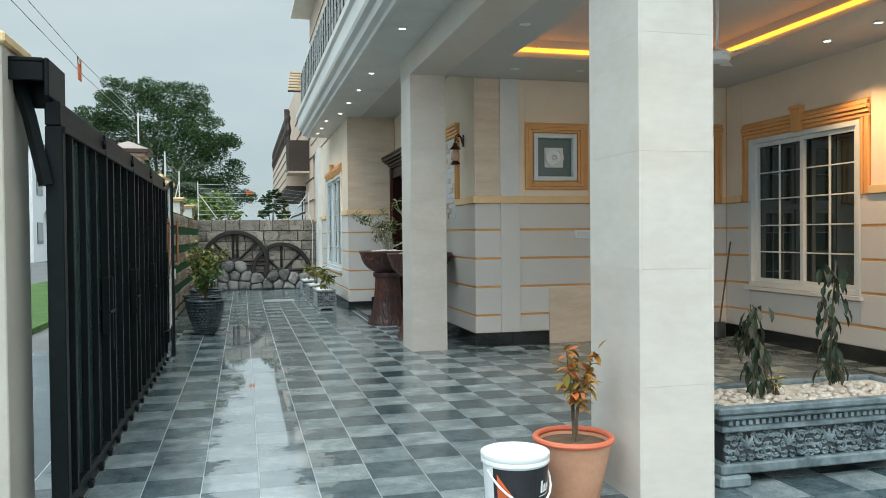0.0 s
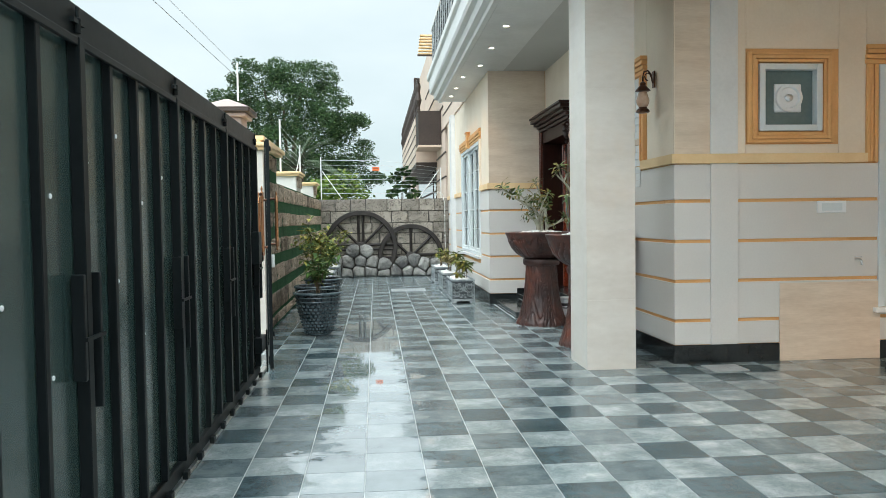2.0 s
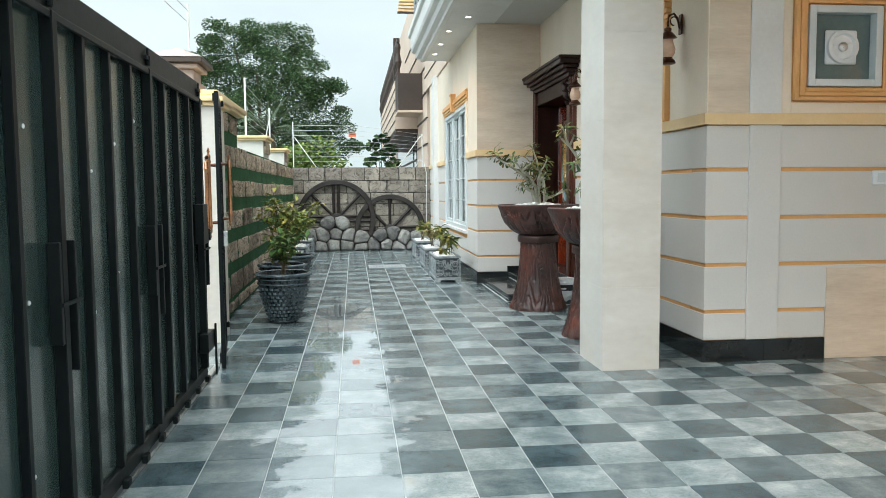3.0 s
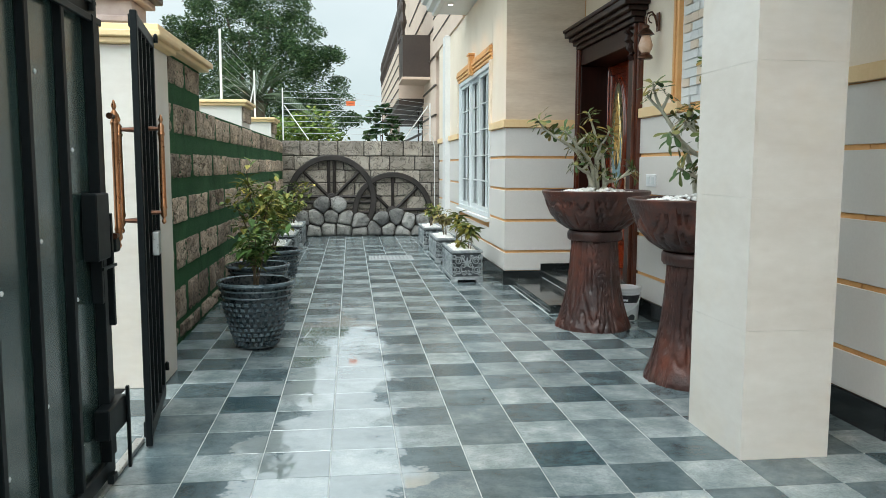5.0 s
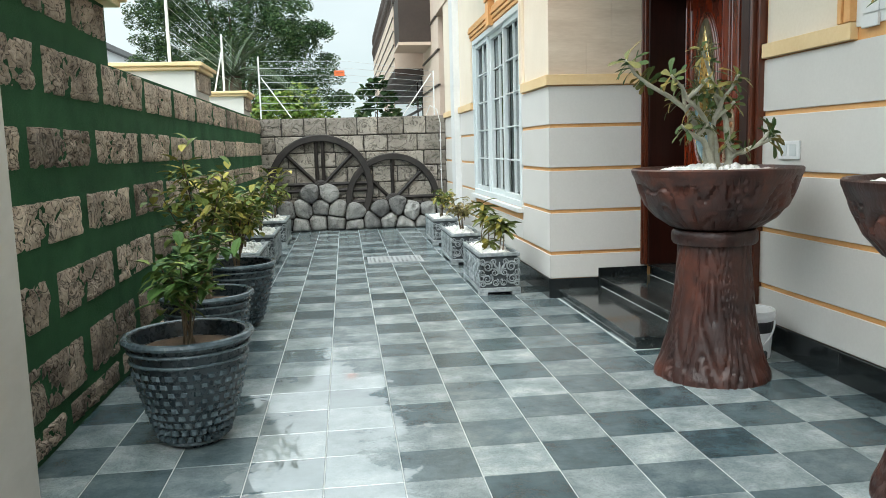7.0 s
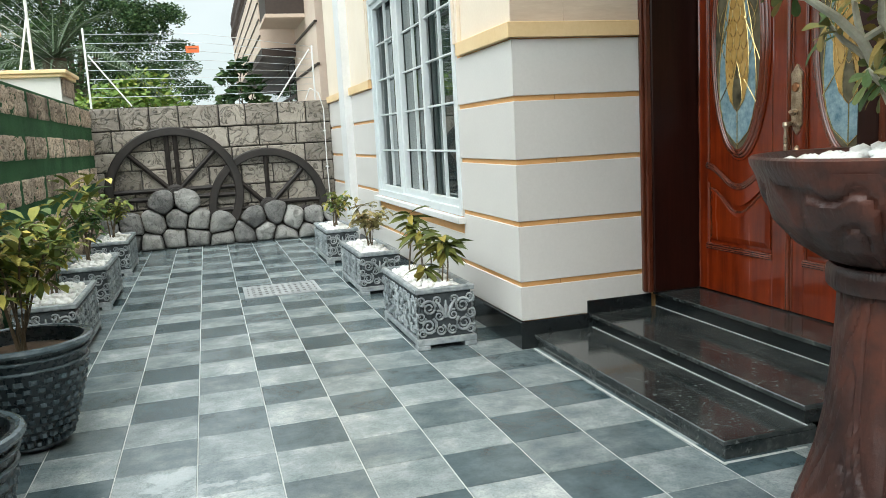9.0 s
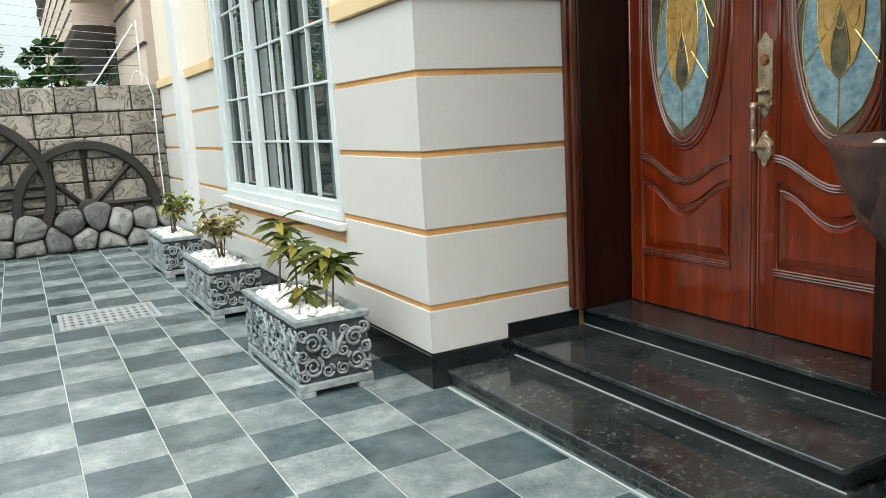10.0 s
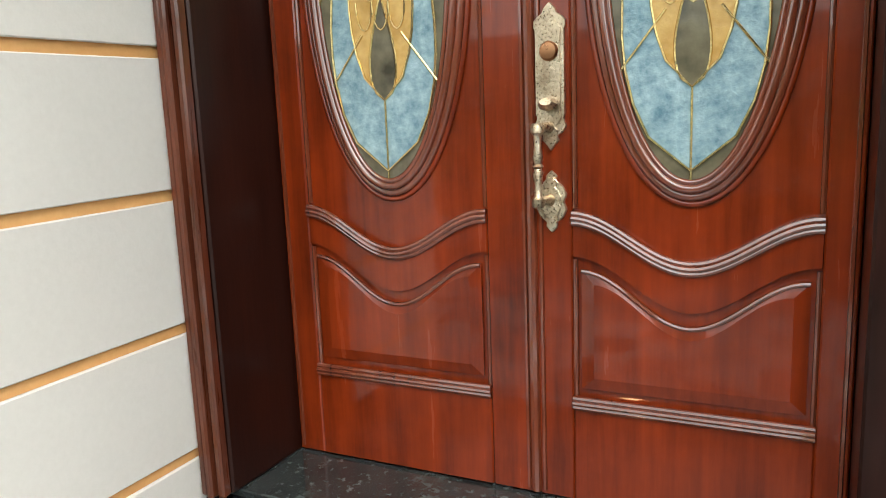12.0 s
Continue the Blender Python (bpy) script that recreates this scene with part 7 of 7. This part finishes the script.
for k in range(150):  # small outer sprays break the outline
    c, r = big[rng.randrange(11)]
    d = sphere_dir(rng, -0.3, 1.0)
    big.append(((c[0] + d.x * r * 1.02, c[1] + d.y * r, c[2] + d.z * r * 0.85), rng.uniform(0.25, 0.62)))
tree(-4.35, 44.5, "large dark green leafy tree behind the boundary wall", 14, [(c, r * (0.86 if r > 1 else 1.0)) for c, r in big], 1500, (0.06, 0.135), M["leaf_tree"], 0.35, 3.6, 9)
hedge = [((dx, dy, z), r) for dx, dy, z, r in ((-0.9, 0, 2.5, 0.70), (-0.35, 0.3, 2.7, 0.70), (0.1, -0.1, 2.3, 0.5), (-1.6, 0.2, 2.2, 0.8), (0.0, 0, 1.4, 0.9), (-1.1, 0, 1.3, 0.9))]
tree(-0.55, 29.0, "light green bushy tree behind the back wall", 15, hedge, 1100, (0.09, 0.17), M["leaf_bush"], 0.08, 1.6, 4)
olea = [((dx, dy, z), r) for dx, dy, z, r in ((-0.26, 0, 2.75, 0.20), (0.02, 0, 2.95, 0.22), (0.28, 0.1, 2.65, 0.22), (-0.05, 0, 2.45, 0.26), (0.36, 0, 2.25, 0.22), (-0.32, 0, 2.3, 0.20))]
tree(1.0, 26.5, "oleander bush with long dark leaves behind the back wall", 16, olea, 1500, (0.10, 0.22), M["leaf_tree"], 0.05, 1.7, 6)

palm = thing("palm_tree", "date palm with arching grey-green fronds", "palm", pose(-2.1, 25.6, -0.12))
bm = bmesh.new()
tube(bm, [(0, 0, 0), (0.05, 0, 1.6), (0, 0, 3.07)], [0.24, 0.22, 0.20], 10)
part("trunk", bm, M["trunk"], palm, "", None, True)
rng = random.Random(6)
for k in range(22):
    a = 2.4 * k
    el = rng.uniform(0.15, 1.25)
    L = rng.uniform(1.3, 1.9)
    pts = []
    for i in range(9):
        f = i / 8
        out = L * f * math.cos(el) * (1 + 0.15 * f)
        pts.append(Vector((out * math.cos(a), out * math.sin(a), 3.02 + L * f * math.sin(el) - 0.75 * L * f * f * math.cos(el))))
    bm = bmesh.new()
    tube(bm, pts, [0.02 * (1.1 - i / 9) for i in range(9)], 4)
    side = Vector((-math.sin(a), math.cos(a), 0))
    for i in range(1, 9):
        for j in range(4):
            p = pts[i - 1].lerp(pts[i], j / 4)
            d = (pts[i] - pts[i - 1]).normalized()
            for s in (-1, 1):
                leaf(bm, p, (d * 0.7 + side * s).normalized(), (0, 0, 1), 0.34 * (1.1 - 0.6 * i / 9), 0.022, 0.1, 0.25)
    part("frond", bm, M["leaf_palm"], palm)


# ---- neighbouring houses ----
nb = thing("neighbour_house", "peach neighbouring house with a balcony and dark lines", "house", pose(0, 0, -0.12))
part("wall", boxes((1.98, 8.0, 22.6, 42.0, 0, 7.0)), M["peach"], nb)
part("balcony", boxes((1.36, 1.979, 25.3, 36.0, 3.15, 4.45)), M["peach"], nb)
part("balcony_soffit", boxes((1.37, 1.979, 25.31, 35.9, 3.0, 3.149)), M["brownpaint"], nb)
for k in range(4):
    part("line", boxes((1.345, 1.37, 25.28, 36.0, 3.35 + 0.28 * k, 3.375 + 0.28 * k)), M["brownpaint"], nb)
for k in range(7):
    part("line", boxes((1.955, 2.0, 22.58, 30.0, 1.95 + 0.62 * k, 1.985 + 0.62 * k)), M["brownpaint"], nb)
part("window_box", boxes((1.36, 1.978, 23.75, 25.0, 3.5, 4.42)), M["brownpaint"], nb)
part("window_box_soffit", boxes((1.34, 1.978, 23.72, 25.05, 3.44, 3.498)), M["peach"], nb)
win = part("window", boxes((1.955, 1.979, 25.6, 34.6, 1.7, 2.97)), M["glass"], nb, "dark window under the balcony")
part("frame", boxes((1.94, 1.956, 25.6, 34.6, 2.28, 2.34), (1.94, 1.956, 26.55, 26.62, 1.7, 2.95)), M["brownpaint"], win)
part("top_rail", boxes((1.35, 1.42, 23.9, 36.0, 5.22, 5.32)), M["brownpaint"], nb)
for k in range(26):
    y = 24.0 + k * 0.47
    bm = lathe(((0.05, 0), (0.04, 0.1), (0.09, 0.28), (0.045, 0.5), (0.07, 0.64), (0.05, 0.74)), 8)
    part("baluster", bm, M["brownpaint"], nb, "", pose(1.385, y, 4.46))
part("post", boxes((1.33, 1.47, 25.1, 25.3, 4.46, 5.55)), M["brownpaint"], nb)
aw = thing("awning", "striped yellow and brown awning on the upper storey", "awning", pose(1.62, 22.7, 5.6))
bm = bmesh.new()
for k in range(7):
    box(bm, -0.30 + 0.02 * k, 0.5, 0.18 * k, 0.18 * k + 0.17, 0.12 * k, 0.12 * k + 0.03)
part("slats", bm, M["band"], aw)
part("bar", boxes((-0.32, 0.5, -0.04, 0.0, -0.06, -0.02)), M["brownpaint"], aw)

pyr = thing("pavilion_pillar", "pinkish stone pillar with a stepped pyramid cap", "pillar", pose(-1.62, 12.35, -0.11))
part("shaft", boxes((-0.20, 0.20, -0.20, 0.20, 0, 2.72), bevel=0.01), M["pinkstone"], pyr)
part("neck", boxes((-0.24, 0.24, -0.24, 0.24, 2.55, 2.60), (-0.26, 0.26, -0.26, 0.26, 2.722, 2.77), bevel=0.008), M["pinkstone"], pyr)
part("cornice", boxes((-0.31, 0.31, -0.31, 0.31, 2.772, 2.83), bevel=0.01), M["brownpaint"], pyr)
bm = bmesh.new()
bmesh.ops.create_cone(bm, cap_ends=True, segments=4, radius1=0.44, radius2=0.03, depth=0.13, matrix=pose(0, 0, 2.896, 0, 0, 45))
part("pyramid_cap", bm, M["pinkstone"], pyr)

# ---- street side ----
pav = struct("pavement", boxes((-3.3, -1.221, -9.0, 10.7, -0.119, -0.004)), M["tile"], "pale wet paving outside the gate", "pavement")
struct("lawn", boxes((-6.5, -3.301, -2.0, 40.0, -0.119, -0.02)), M["grass"], "strip of green lawn beside the street", "lawn")
lf = thing("log_fence", "rustic brown log fence along the lawn", "fence", pose(-3.05, 6.9, -0.004))
for y in (-1.6, 0.0, 1.75, 3.5):
    part("log_post", lathe(((0.10, 0), (0.105, 0.1), (0.095, 0.5), (0.10, 0.86), (0.07, 0.89)), 12, None, lambda a, z: 0.05 * math.sin(3 * a + 4 * z)), M["log"], lf, "", pose(0, y, 0), True)
for z in (0.25, 0.55, 0.76):
    bm = bmesh.new()
    tube(bm, [(0, -1.7, z), (0.01, 0.0, z + 0.01), (0, 1.8, z - 0.01), (0, 3.6, z)], 0.045, 8)
    part("log_rail", bm, M["log"], lf, "", None, True)
for x, y, w, d, h in ((-19, 34, 7, 9, 7.2), (-21, 46, 8, 9, 6.6), (-17, 60, 8, 10, 7.5)):
    hs = thing("far_house", "white two-storey house across the street", "house", pose(x, y, -0.12))
    part("wall", boxes((-w / 2, w / 2, -d / 2, d / 2, 0, h)), M["house_far"], hs)
    part("roof", boxes((-w / 2 - 0.3, w / 2 + 0.3, -d / 2 - 0.3, d / 2 + 0.3, h, h + 0.3)), M["asphalt"], hs)
    for k in range(3):
        for zz in (1.2, 4.4):
            u = -d / 2 + d * (k + 0.5) / 3
            part("window", boxes((w / 2, w / 2 + 0.06, u - 0.7, u + 0.7, zz, zz + 1.4)), M["glass"], hs)
            v = -w / 2 + w * (k + 0.5) / 3
            part("window", boxes((v - 0.7, v + 0.7, -d / 2 - 0.06, -d / 2, zz, zz + 1.4)), M["glass"], hs)
    part("balcony", boxes((w / 2 + 0.061, w / 2 + 1.0, -2, 2, 3.2, 3.4)), M["asphalt"], hs)
